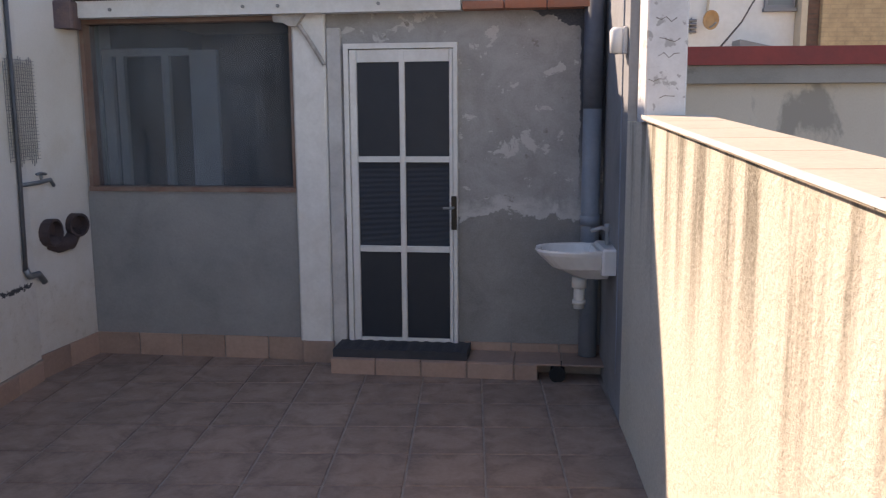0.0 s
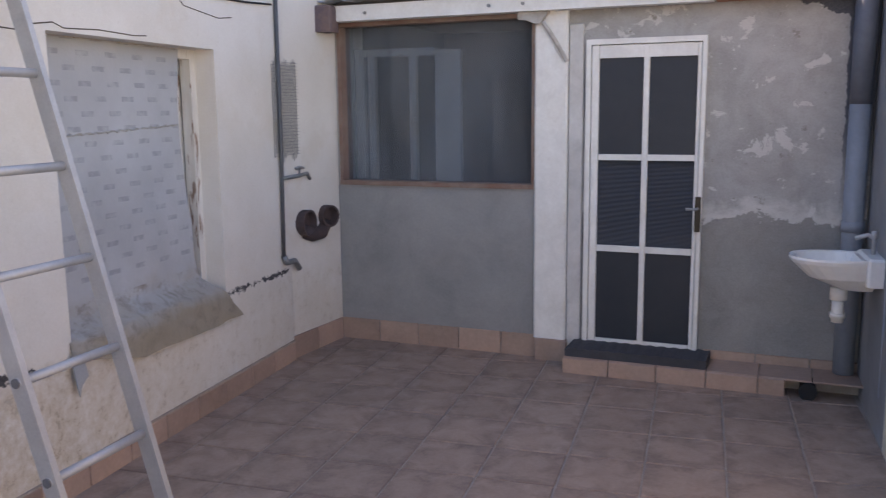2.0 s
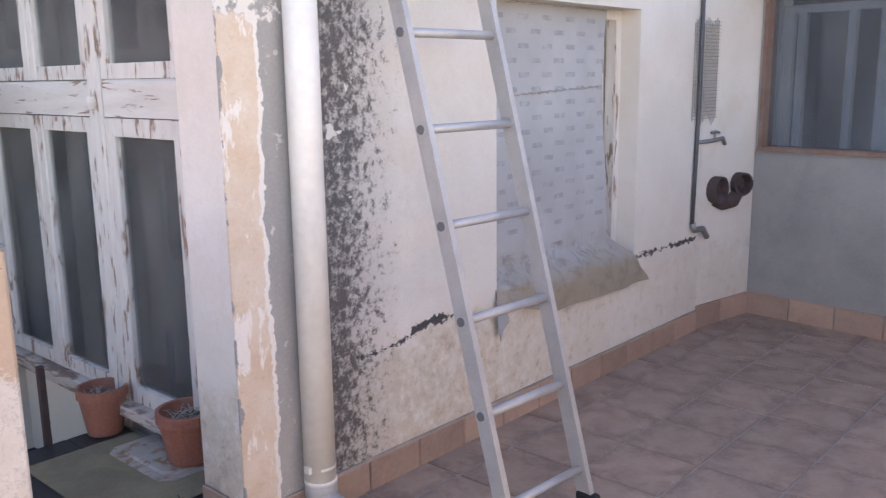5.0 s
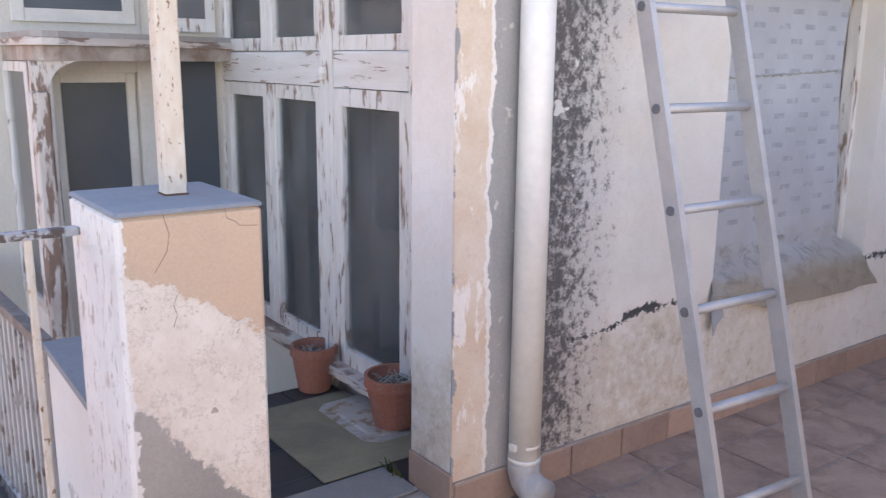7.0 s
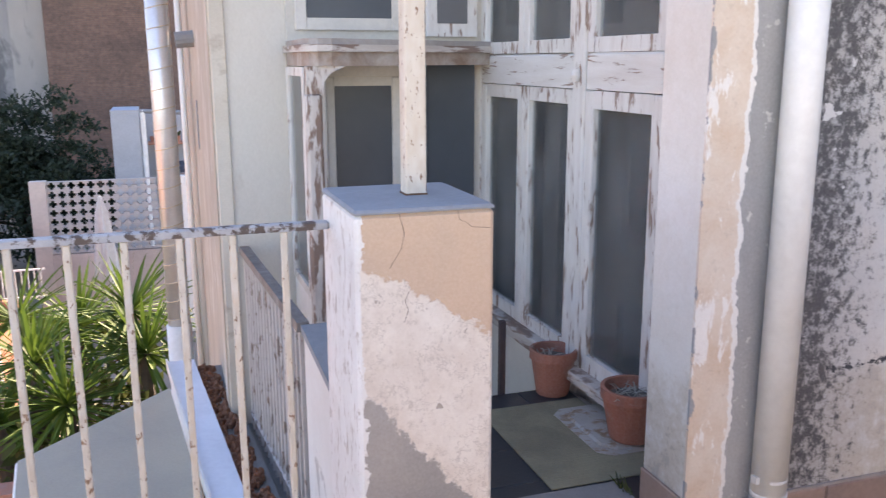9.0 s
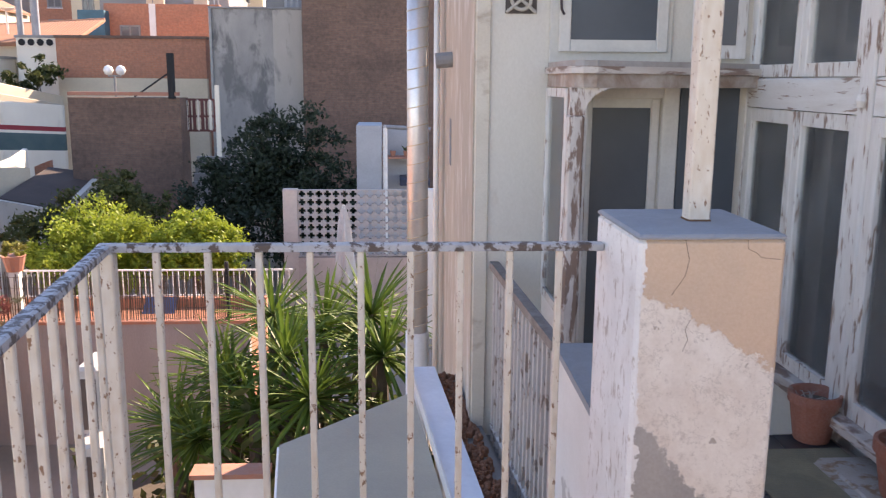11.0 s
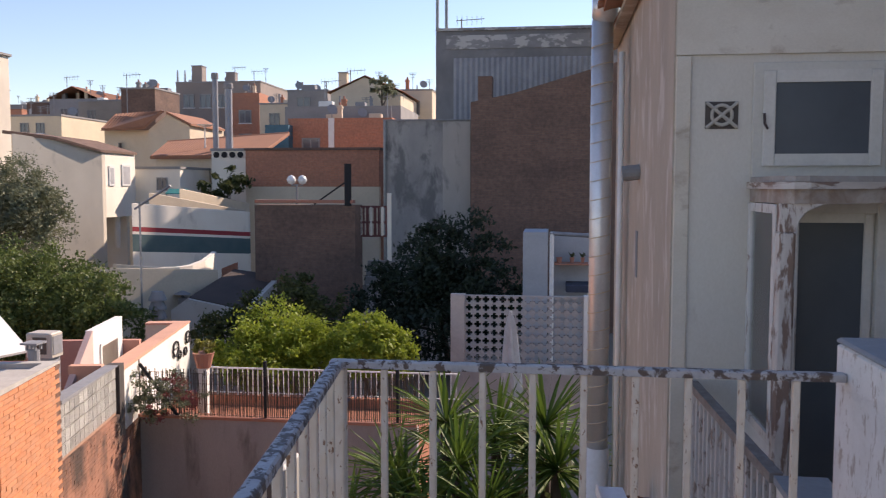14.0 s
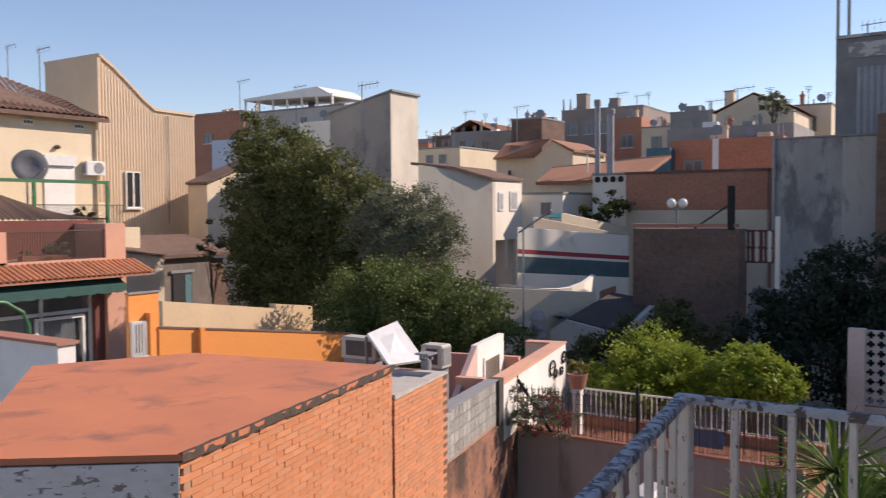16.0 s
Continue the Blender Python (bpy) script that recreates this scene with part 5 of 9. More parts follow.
for a, b in ((-5.43, -4.93), (-4.785, -4.29)):
    glass("pane", w3, a, b, GY - 0.012, GY - 0.008, 0.13, 1.39)
part("window_sill", Shape().slab(-5.56, -4.22, GY - 0.10, GY + 0.02, -0.02, 0.055, 0.01), M_PEELH, w3)
d2 = structure("door_2", Shape().slab(-3.42, -3.34, GY - 0.055, GY + 0.02, 0.0, 2.5, 0.010), M_WOOD, "glazed gallery door with peeling white paint", "door")
frame_xz("door_frame", -4.10, -3.42, 0.05, 1.46, GY + 0.005, d2, 0.085, 0.05)
glass("pane", d2, -4.015, -3.505, GY - 0.016, GY - 0.012, 0.135, 1.375)
part("door_sill", Shape().slab(-4.12, -3.34, GY - 0.12, GY + 0.02, 0.0, 0.05, 0.008), M_PEELH, d2)
part("transom", Shape().slab(-5.50, -4.22, GY - 0.045, GY + 0.02, 1.465, 1.635, 0.012).slab(-4.10, -3.42, GY - 0.045, GY + 0.02, 1.465, 1.638, 0.012).lathe([(0.02, -0.03), (0.03, 0), (0.02, 0.03)], (-4.16, GY - 0.065, 1.53), 10), M_WOODH, w3)
w4 = structure("window_4", Shape().box(-5.56, -5.50, GY - 0.045, GY + 0.02, 1.601, 2.5), M_WOOD, "upper gallery windows with lace curtains", "window")
for a, b in ((-5.50, -4.86), (-4.855, -4.22), (-4.10, -3.42)):
    frame_xz("window_frame", a, b, 1.64, 2.45, GY + 0.008, w4, 0.07, 0.05)
    glass("pane", w4, a + 0.065, b - 0.065, GY - 0.014, GY - 0.010, 1.70, 2.39)
    s = Shape()
    k = 24
    vv = [(a + 0.07 + (b - a - 0.14) * i / k, GY + 0.06 + 0.02 * math.sin(i * 1.9), z) for z in (1.66, 2.44) for i in range(k + 1)]
    vv += [(p[0], p[1] + 0.004, p[2]) for p in vv]
    q = 2 * (k + 1)
    s.add(vv, [(i, i + 1, k + 2 + i, k + 1 + i) for i in range(k)] + [(q + k + 1 + i, q + k + 2 + i, q + i + 1, q + i) for i in range(k)])
    part("lace_curtain", s, M_LACE, w4, "white lace curtain")
structure("gallery_room", Shape().box(-5.86, -2.96, 3.85, 3.9, -0.7, 3.0).box(-2.965, -2.92, GY + 0.17, 3.85, -0.7, 3.0).box(-5.86, -2.97, GY + 0.17, 3.85, -0.12, -0.06), M_ROOM, "gallery room behind the glass, coloured dark for indoor shade", "wall")
solid("fridge", Shape().slab(-5.5, -4.95, 3.1, 3.7, -0.06, 0.72, 0.02), M_PAINTW, "pale cupboard inside the gallery", "cupboard")

# bay under the hood on the house wall
PLAN = house_plan
hood = thing("porch_hood", "weathered wooden hood with flaking white paint over the bay", "hood", at=(HX, 1.6, 1.66))
HOOD = [(HX + 0.001, 0.965), (HX + 0.60, 0.965), (HX + 0.70, 0.985), (HX + 0.745, 1.04), (HX + 0.745, 1.12), (HX + 0.12, GY + 0.05), (HX + 0.001, GY + 0.05)]
INNER = [(HX + 0.001, 0.985), (HX + 0.60, 0.985), (HX + 0.69, 1.005), (HX + 0.72, 1.05), (HX + 0.72, 1.12), (HX + 0.10, GY + 0.04), (HX + 0.001, GY + 0.04)]
part("slab", Shape().prism([(x, y, 1.62) for x, y in HOOD], (0, 0, 0.038)), M_PEELH, hood)
part("fascia", Shape().prism([(x, y, 1.545) for x, y in INNER], (0, 0, 0.0745)), mat("bare_brown_fascia", (0.24, 0.165, 0.125), (0.48, 0.44, 0.40), 0.8, 6, 50, 0.4), hood, "bare brown fascia board")
part("top_sheet", Shape().prism([(x, y, 1.6585) for x, y in INNER], (0, 0, 0.03)), mat("weathered_sheet", (0.30, 0.27, 0.25), (0.42, 0.40, 0.38), 0.8, 7, 50, 0.3), hood, "grey weathered hood top")
part("curved_bracket", Shape().prism([(HX + 0.70, 0.985, 1.544), (HX + 0.70, 0.985, 1.40), (HX + 0.70, 1.065, 1.40), (HX + 0.70, 1.08, 1.46), (HX + 0.70, 1.12, 1.51), (HX + 0.70, 1.20, 1.544)][::-1], (-0.07, 0, 0)), M_PEEL, hood)
bay = structure("window_5", Shape().slab(HX + 0.63, HX + 0.71, 0.978, 1.066, -0.30, 1.3995, 0.012), M_PEEL, "glazed wooden bay with flaking paint", "window")
part("jamb", Shape().slab(HX + 0.52, HX + 0.629, 1.035, 1.10, -0.30, 1.54, 0.008), M_WOOD, bay)
frame_xz("side_frame", HX + 0.002, HX + 0.625, 0.25, 1.54, 1.015, bay, 0.05, 0.04)
glass("side_pane", bay, HX + 0.05, HX + 0.58, 0.992, 0.996, 0.30, 1.49)
part("apron", Shape().box(HX + 0.002, HX + 0.625, 0.985, 1.010, 0.05, 0.249), M_PAINTW, bay, "white apron board")
d3 = structure("door_3", Shape().slab(HX + 0.002, HX + 0.05, 1.15, 1.21, -0.6, 1.55, 0.006).slab(HX + 0.002, HX + 0.05, 1.695, 1.80, -0.6, 1.55, 0.006).box(HX + 0.002, HX + 0.045, 1.21, 1.695, 1.48, 1.55), mat("cream_door_paint", (0.60, 0.58, 0.54), (0.50, 0.48, 0.44), 0.6, 4, 50, 0.2), "cream house door with a dark glass panel", "door")
frame_yz("door_leaf", 1.215, 1.69, -0.58, 1.475, HX - 0.03, d3, 0.055, 0.04, mat("cream_leaf_paint", (0.60, 0.58, 0.54), (0.52, 0.50, 0.46), 0.6, 4, 50, 0.2))
part("pane", Shape().box(HX - 0.012, HX - 0.006, 1.265, 1.64, -0.53, 1.425), M_DIM, d3, "dark glass panel")
part("door_handle", Shape().tube([(HX + 0.01, 1.70, 0.62), (HX + 0.05, 1.70, 0.62), (HX + 0.05, 1.64, 0.62)], 0.008, 8), M_STEEL, d3)
part("side_light", Shape().slab(HX + 0.002, HX + 0.05, 1.805, 1.86, -0.6, 1.55, 0.006).box(HX + 0.006, HX + 0.03, 1.86, 2.18, -0.6, 1.55), M_DIM, d3, "dark narrow side light")
w6 = structure("window_6", Shape().slab(HX, HX + 0.02, 0.985, 1.74, 1.69, 2.36, 0.006), mat("cream_surround", (0.56, 0.54, 0.48), (0.50, 0.48, 0.43), 0.8, 4, 50, 0.2), "small upper window with a cream frame", "window")
frame_yz("window_frame", 1.04, 1.705, 1.755, 2.31, HX + 0.02, w6, 0.07, 0.025, mat("cream_sash", (0.60, 0.58, 0.53), (0.52, 0.50, 0.45), 0.6, 4, 50, 0.2))
part("pane", Shape().box(HX + 0.021, HX + 0.028, 1.105, 1.645, 1.82, 2.25), M_DIM, w6, "dark blank pane")
part("latch", Shape().tube([(HX + 0.045, 1.045, 2.06), (HX + 0.06, 1.045, 2.0), (HX + 0.05, 1.065, 1.97)], 0.008, 6), M_HOLE, w6)
solid("side_window", Shape().slab(HX + 0.001, HX + 0.03, 1.86, 2.2, 1.72, 2.30, 0.006), M_WOOD, "narrow white wooden panel beside the small window", "panel")
part("pane", Shape().box(HX + 0.0305, HX + 0.034, 1.93, 2.13, 1.80, 2.20), M_WINDOW, bpy.data.objects["side_window"], "dim glass pane")
VY = 0.81
vent = thing("wall_vent", "square cement vent with a ring and cross pattern", "vent", at=(HX, VY, 2.06))
# flat dark panel in place of the shade inside the vent
part("hole", Shape().box(HX + 0.001, HX + 0.006, VY - 0.095, VY + 0.095, 1.975, 2.135), mat("hole_shade", (0.10, 0.085, 0.075), None, 0.95, 8, 60, 0.3), vent)
s = Shape()
ring = [(HX + 0.014, VY + 0.058 * math.cos(a), 2.055 + 0.058 * math.sin(a)) for a in [2 * math.pi * q / 20 for q in range(21)]]
s.tube(ring, 0.011, 6)
s.tube([(HX + 0.014, VY - 0.090, 1.98), (HX + 0.014, VY + 0.090, 2.13)], 0.011, 6).tube([(HX + 0.014, VY - 0.090, 2.13), (HX + 0.014, VY + 0.090, 1.98)], 0.011, 6)
part("grille", s, mat("vent_cement", (0.46, 0.43, 0.37), (0.34, 0.31, 0.27), 0.9, 9, 60, 0.3), vent)
solid("wall_stub", Shape().tube([(-7.73, 0.545, 1.755), (-7.73, 0.40, 1.74)], 0.065, 12), M_CAPG, "short grey pipe stub in the sandy wall", "pipe")
solid("wall_niche", Shape().box(-7.95, -7.80, 0.537, 0.5445, 0.85, 1.25), M_CAPG, "small plastered niche in the sandy wall", "niche")

# metal downpipe at the house corner
PLAN = None
zp = thing("zinc_downpipe", "shiny zinc downpipe with a mesh sleeve on the house corner", "downpipe", at=(-7.5, 0.252, -4.6))
part("pipe", Shape().tube([(-7.5, 0.252, -0.55), (-7.5, 0.252, 2.98)], 0.088, 20), M_ZINC, zp, smooth=True)
for i in range(22):
    z = -0.48 + i * 0.155
    part("hoop", Shape().tube([(-7.5 + 0.0915 * math.cos(a), 0.252 + 0.0915 * math.sin(a), z + 0.02 * math.sin(a)) for a in [2 * math.pi * q / 16 for q in range(17)]], 0.004, 5), M_CREAM, zp)
part("lower_pipe", Shape().tube([(-7.5, 0.252, -0.551), (-7.5, 0.252, -4.6)], 0.102, 20), M_PVC, zp, "white plastic lower pipe", smooth=True)
part("funnel", Shape().tube([(-7.5, 0.252, 2.98), (-7.42, 0.29, 3.14)], [0.09, 0.13], 16), M_ZINC, zp, smooth=True)
part("side_pipe", Shape().tube([(-7.35, 0.40, -0.9), (-7.35, 0.40, 2.7)], 0.024, 10), M_PVC, zp, smooth=True)

# balcony railing of the porch, low wall, gutter and awning below
br = thing("porch_railing", "old brown iron railing along the porch", "railing", at=(-4.1, 0.63, -0.35))
M_OLDI = plaster("brown_iron", (0.50, 0.46, 0.43), (0.42, 0.37, 0.34), (0.23, 0.17, 0.14), 0.22, 26, 0.8, 4.0, 0.6, 0.4, 0.06)
RA, RB = Vector((-4.70, 0.575, 0.655)), Vector((-3.47, 0.675, 0.602))
part("top_rail", Shape().prism([RA + Vector((0, -0.024, -0.03)), RA + Vector((0, 0.024, -0.03)), RA + Vector((0, 0.024, 0.008)), RA + Vector((0, -0.024, 0.008))], RB - RA), mat("dark_worn_rail", (0.16, 0.125, 0.105), (0.27, 0.24, 0.22), 0.8, 12, 60, 0.4), br, "dark worn handrail")
part("bottom_rail", Shape().tube([(RA.x, RA.y, -0.24), (RB.x, RB.y, -0.24)], 0.012, 4), M_OLDI, br)
for i in range(17):
    q = RA.lerp(RB, (i + 0.5) / 17)
    part("bar", Shape().slab(q.x - 0.010, q.x + 0.010, q.y - 0.010, q.y + 0.010, -0.35, q.z - 0.0305, 0.003), M_OLDI, br)
structure("porch_wall", Shape().prism([(-2.746, 0.66, -3.2), (-2.746, 0.66, 0.575), (-3.46, 0.675, 0.575), (-3.46, 0.675, -3.2)][::-1], (0, 0.17, 0)), WHITE, "low white wall beside the pillar", "wall")
structure("trim_wall_cap", Shape().prism([(-2.746, 0.65, 0.576), (-2.746, 0.65, 0.602), (-3.468, 0.665, 0.602), (-3.468, 0.665, 0.576)][::-1], (0, 0.185, 0)), M_CAPG, "grey capping of the low wall", "trim")
structure("porch_base", Shape().prism([(-4.72, 0.50, -3.2), (-3.461, 0.60, -3.2), (-3.461, 0.74, -3.2), (-4.72, 0.64, -3.2)], (0, 0, 2.85)), M_SANDY, "sandy wall under the porch railing", "wall")
gut = thing("white_gutter", "white sheet metal gutter below the railing", "gutter", at=(-4.2, 0.3, -0.25))
part("tray", Shape().prism([(-5.56, 0.158, -0.25), (-2.78, 0.384, -0.25), (-2.78, 0.520, -0.25), (-5.56, 0.309, -0.25)], (0, 0, 0.045)), mat("white_sheet", (0.70, 0.75, 0.82), (0.60, 0.65, 0.72), 0.4, 3, 30, 0.05), gut)
part("lip", Shape().prism([(-5.56, 0.146, -0.25), (-2.78, 0.372, -0.25), (-2.78, 0.383, -0.25), (-5.56, 0.157, -0.25)], (0, 0, 0.065)), M_PAINTW, gut)
s = Shape()
rng = random.Random(4)
for i in range(420):
    a = rng.random()
    x = -5.5 + 2.3 * a
    y = 0.325 + 0.175 * a + rng.uniform(0.0, 0.10)
    q = rng.uniform(0.007, 0.019)
    s.lathe([(q, -0.02), (q * 0.9, 0.005), (q * 0.3, q * 0.8)], (x, y, -0.245 + rng.uniform(0, 0.02)), 5)
tagged(part("leaf_litter", s, mat("rusty_litter", (0.26, 0.11, 0.06), (0.17, 0.08, 0.05), 0.95, 20, 60, 0.6)), "heap of rusty dead leaves on the ledge", "litter", "", "stuff")
structure("ledge", Shape().prism([(-5.56, 0.313, -0.34), (-2.78, 0.524, -0.34), (-2.78, 0.66, -0.34), (-5.56, 0.47, -0.34)], (0, 0, 0.08)), M_CEM, "cement ledge behind the gutter", "ledge")
aw = thing("awning", "beige fabric awning below the terrace", "awning", at=(-4.0, -0.1, -0.3))
part("fabric", Shape().prism([(-5.25, 0.16, -0.27), (-4.553, -0.547, -0.29), (-2.80, -0.36, -0.29), (-2.80, 0.362, -0.27)], (0, 0, 0.012)), mat("awning_cloth", (0.44, 0.38, 0.29), (0.38, 0.33, 0.26), 0.9, 2, 80, 0.2), aw)
part("front_tube", Shape().tube([(-5.25, 0.16, -0.28), (-4.553, -0.547, -0.30), (-2.80, -0.36, -0.30)], 0.014, 8), M_PAINTW, aw)

# pots and mats on the landing
M_POTW = plaster("weathered_pot", (0.36, 0.125, 0.075), (0.30, 0.125, 0.085), (0.36, 0.27, 0.22), 0.14, 9.0, 0.85, 3.0, 0.3, 1.0, 0.15)
def pot(at, r, h, label, dead):
    t = thing("flower_pot", label, "flower pot", "pots on the landing", at=at)
    part("body", Shape().lathe([(r * 0.66, 0.0), (r * 0.70, 0.01), (r * 0.93, h * 0.80), (r, h * 0.80), (r, h), (r * 0.88, h), (r * 0.84, h * 0.80), (r * 0.80, h * 0.78)], at, 24), M_POTW, t, smooth=False)
    part("soil", Shape().lathe([(r * 0.80, h * 0.72), (r * 0.79, h * 0.79)], at, 20), mat("dry_soil", (0.10, 0.085, 0.07), (0.16, 0.14, 0.12), 0.95, 20, 80, 0.8), t)
    rg, s = random.Random(int(r * 1000)), Shape()
    for i in range(dead):
        a, q = rg.uniform(0, 6.28), rg.uniform(0, r * 0.7)
        p = Vector((at[0] + q * math.cos(a), at[1] + q * math.sin(a), at[2] + h * 0.79))
        d = Vector((rg.uniform(-1, 1), rg.uniform(-1, 1), rg.uniform(0.1, 0.5))) * r * 0.6
        s.tube([p, p + d * 0.6 + Vector((0, 0, 0.012)), p + d], [0.003, 0.002, 0.001], 4)
    tagged(part("dead_twigs", s, mat("dry_twig", (0.42, 0.38, 0.33), (0.30, 0.27, 0.23), 0.9, 30, 80, 0.2), t), "dry grey twigs", "", "", "stuff")


pot((-3.81, 1.895, LZ + 0.001), 0.112, 0.220, "terracotta flower pot with dry twigs beside the gallery", 14)
pot((-3.225, 1.975, LZ + 0.018), 0.132, 0.222, "larger terracotta flower pot with dry twigs on a tray", 26)
s, k = Shape(), 80
prof = [(-3.70 + 0.76 * i / k, LZ + 0.006 + 0.0016 * (i % 2)) for i in range(k + 1)]
s.prism([(x, 1.48, z) for x, z in prof] + [(-2.94, 1.48, LZ + 0.002), (-3.70, 1.48, LZ + 0.002)], (0, 0.49, 0))
solid("rush_mat", s, mat("straw_mat", (0.26, 0.235, 0.155), (0.17, 0.15, 0.105), 0.9, 4, 70, 0.4), "faded yellow straw mat on the black tiles", "mat")
s = Shape().slab(-3.60, -3.11, 1.78, 2.07, LZ + 0.0085, LZ + 0.017, 0.05)
solid("tray", s, plaster("stained_tray", (0.42, 0.40, 0.37), (0.33, 0.30, 0.26), (0.27, 0.17, 0.10), 0.34, 16, 0.6, 8.0, 0.2, 1.0, 0.12), "rusty enamel tray under the larger pot", "tray")
solid("landing_post", Shape().slab(-3.895, -3.865, 1.648, 1.678, LZ - 0.20, 0.40, 0.004), M_HOLE, "dark rusty iron post at the landing edge", "post")
solid("grey_mat", Shape().slab(-2.925, -2.70, 1.30, 1.74, LZ + 0.001, LZ + 0.008, 0.004), M_CEM, "grey rubber mat at the landing edge", "mat")
s = Shape()
rg = random.Random(9)
for i in range(14):
    p = Vector((-2.84 + rg.uniform(-0.04, 0.04), 1.735 + rg.uniform(-0.02, 0.01), LZ + 0.001))
    q = p + Vector((rg.uniform(-0.05, 0.05), rg.uniform(-0.03, 0.03), rg.uniform(0.01, 0.06)))
    s.tube([p, q], [0.006, 0.002], 4)
solid("weed", s, M_LEAFD, "small green weed by the wall foot", "plant")

# ---- garden and city ----
E0 = Vector((-0.48, -0.04, 1.63))
GZ = -4.6
structure("ground", Shape().box(-900, 900, -900, 900, GZ - 0.2, GZ), M_GROUND, "garden earth and distant ground", "ground")


def ray_at(yaw, el, d):
    """The point at d metres to the west, seen from the terrace under a bearing and an elevation."""
    a, e = radians(yaw), radians(el)
    return E0 + Vector((-d, d / math.tan(a), d / math.sin(a) * math.tan(e)))


def wall_box(s, yaw0, yaw1, el, d, depth, base=None):
    p, q = ray_at(yaw0, el, d), ray_at(yaw1, el, d)
    top = ray_at((yaw0 + yaw1) / 2, el, d).z
    s.box(p.x - depth, p.x, p.y, q.y, GZ if base is None else base, top)
    return p.x, p.y, q.y, top


def window_on(parent, x, y, z, w, h, m_frame=None, side=False):
    """A framed window standing 6 cm proud: frame, sill and pane. side: on a wall that faces north."""
    def bx(s, a0, a1, b0, b1, z0, z1):
        if side:
            return s.box(x + b0, x + b1, y + a0, y + a1, z0, z1)
        return s.box(x + a0, x + a1, y + b0, y + b1, z0, z1)
    s = Shape()
    t = min(w, h) * 0.08
    for c0, c1, z0, z1 in ((-w / 2, -w / 2 + t, z - h / 2, z + h / 2), (w / 2 - t, w / 2, z - h / 2, z + h / 2), (-w / 2 + t, w / 2 - t, z - h / 2, z - h / 2 + t), (-w / 2 + t, w / 2 - t, z + h / 2 - t, z + h / 2), (-t / 2, t / 2, z - h / 2 + t, z + h / 2 - t)):
        bx(s, 0.002, 0.07, c0, c1, z0, z1)
    f = part("window", s, m_frame or M_WALLG, parent)
    part("pane", bx(Shape(), 0.001, 0.03, -w / 2 + t, w / 2 - t, z - h / 2 + t, z + h / 2 - t), M_WINDOW, f)
    part("sill", bx(Shape(), 0.002, 0.12, -w / 2 - 0.05, w / 2 + 0.05, z - h / 2 - 0.08, z - h / 2 - 0.003), m_frame or M_PAINTW, f)
    return f


def house(name, label, yaw0, yaw1, el, d, depth, material, cap=None, wins=(), cat="house", chimneys=()):
    """A house as a block with a parapet cap, windows at (share along the front, metres under the top, width, height) and chimneys."""
    p, q = ray_at(yaw0, el, d), ray_at(yaw1, el, d)
    t = thing(name, label, cat, at=((p.x - depth / 2), (p.y + q.y) / 2, GZ))
    s = Shape()
    x, y0, y1, top = wall_box(s, yaw0, yaw1, el, d, depth)
    part("wall", s, material, t)
    if cap is not None:
        c = Shape().box(x - depth - 0.06, x + 0.06, y0 - 0.06, y1 + 0.06, top + 0.002, top + 0.14)
        part("roof", c, cap, t)
    for a, dz, w, h in wins:
        window_on(t, x, y0 + (y1 - y0) * a, top - dz, w, h)
    for a, w, h in chimneys:
        yy = y0 + (y1 - y0) * a
        ch = part("chimney", Shape().box(x - 1.2 - w, x - 1.2, yy - w / 2, yy + w / 2, top, top + h), material, t)
        part("chimney_cap", Shape().box(x - 1.26 - w, x - 1.14, yy - w / 2 - 0.06, yy + w / 2 + 0.06, top + h + 0.002, top + h + 0.1), M_CAPG, ch)
    if d > 44 and y1 - y0 > 2.0 and "wall" not in label and "shed" not in label:
        rc = random.Random(int(abs(p.y) * 100))
        for k in range(rc.randint(4, 8)):
            yy, xx = rc.uniform(y0 + 0.4, y1 - 0.4), x - rc.uniform(0.3, min(depth - 0.3, 4.0))
            kind = rc.random()
            if kind < 0.25:
                part("vent_pipe", Shape().tube([(xx, yy, top), (xx, yy, top + rc.uniform(0.5, 1.3))], rc.uniform(0.05, 0.10), 7), M_CAPG, t)
            elif kind < 0.42:
                h = rc.uniform(0.3, 0.6)
                part("roof_box", Shape().slab(xx - 0.4, xx + 0.4, yy - h, yy + h, top, top + h, 0.03), rc.choice([M_WALLW, M_CAPG, M_CREAM]), t)
            elif kind < 0.62:
                w, h = rc.uniform(0.12, 0.2), rc.uniform(0.5, 1.1)
                c = part("chimney", Shape().box(xx - w, xx + w, yy - w, yy + w, top, top + h).box(xx - w - 0.06, xx + w + 0.06, yy - w - 0.06, yy + w + 0.06, top + h * 0.82, top + h * 0.9), rc.choice([M_REDB, M_CREAM, M_WALLG]), t)
                part("chimney_pot", Shape().tube([(xx, yy, top + h), (xx, yy, top + h + 0.22)], [0.09, 0.07], 7), M_POT, c)
            elif kind < 0.80:
                h = rc.uniform(1.0, 2.2)
                part("aerial_mast", Shape().tube([(xx, yy, top), (xx, yy, top + h)], 0.03, 5), M_STEEL, t)
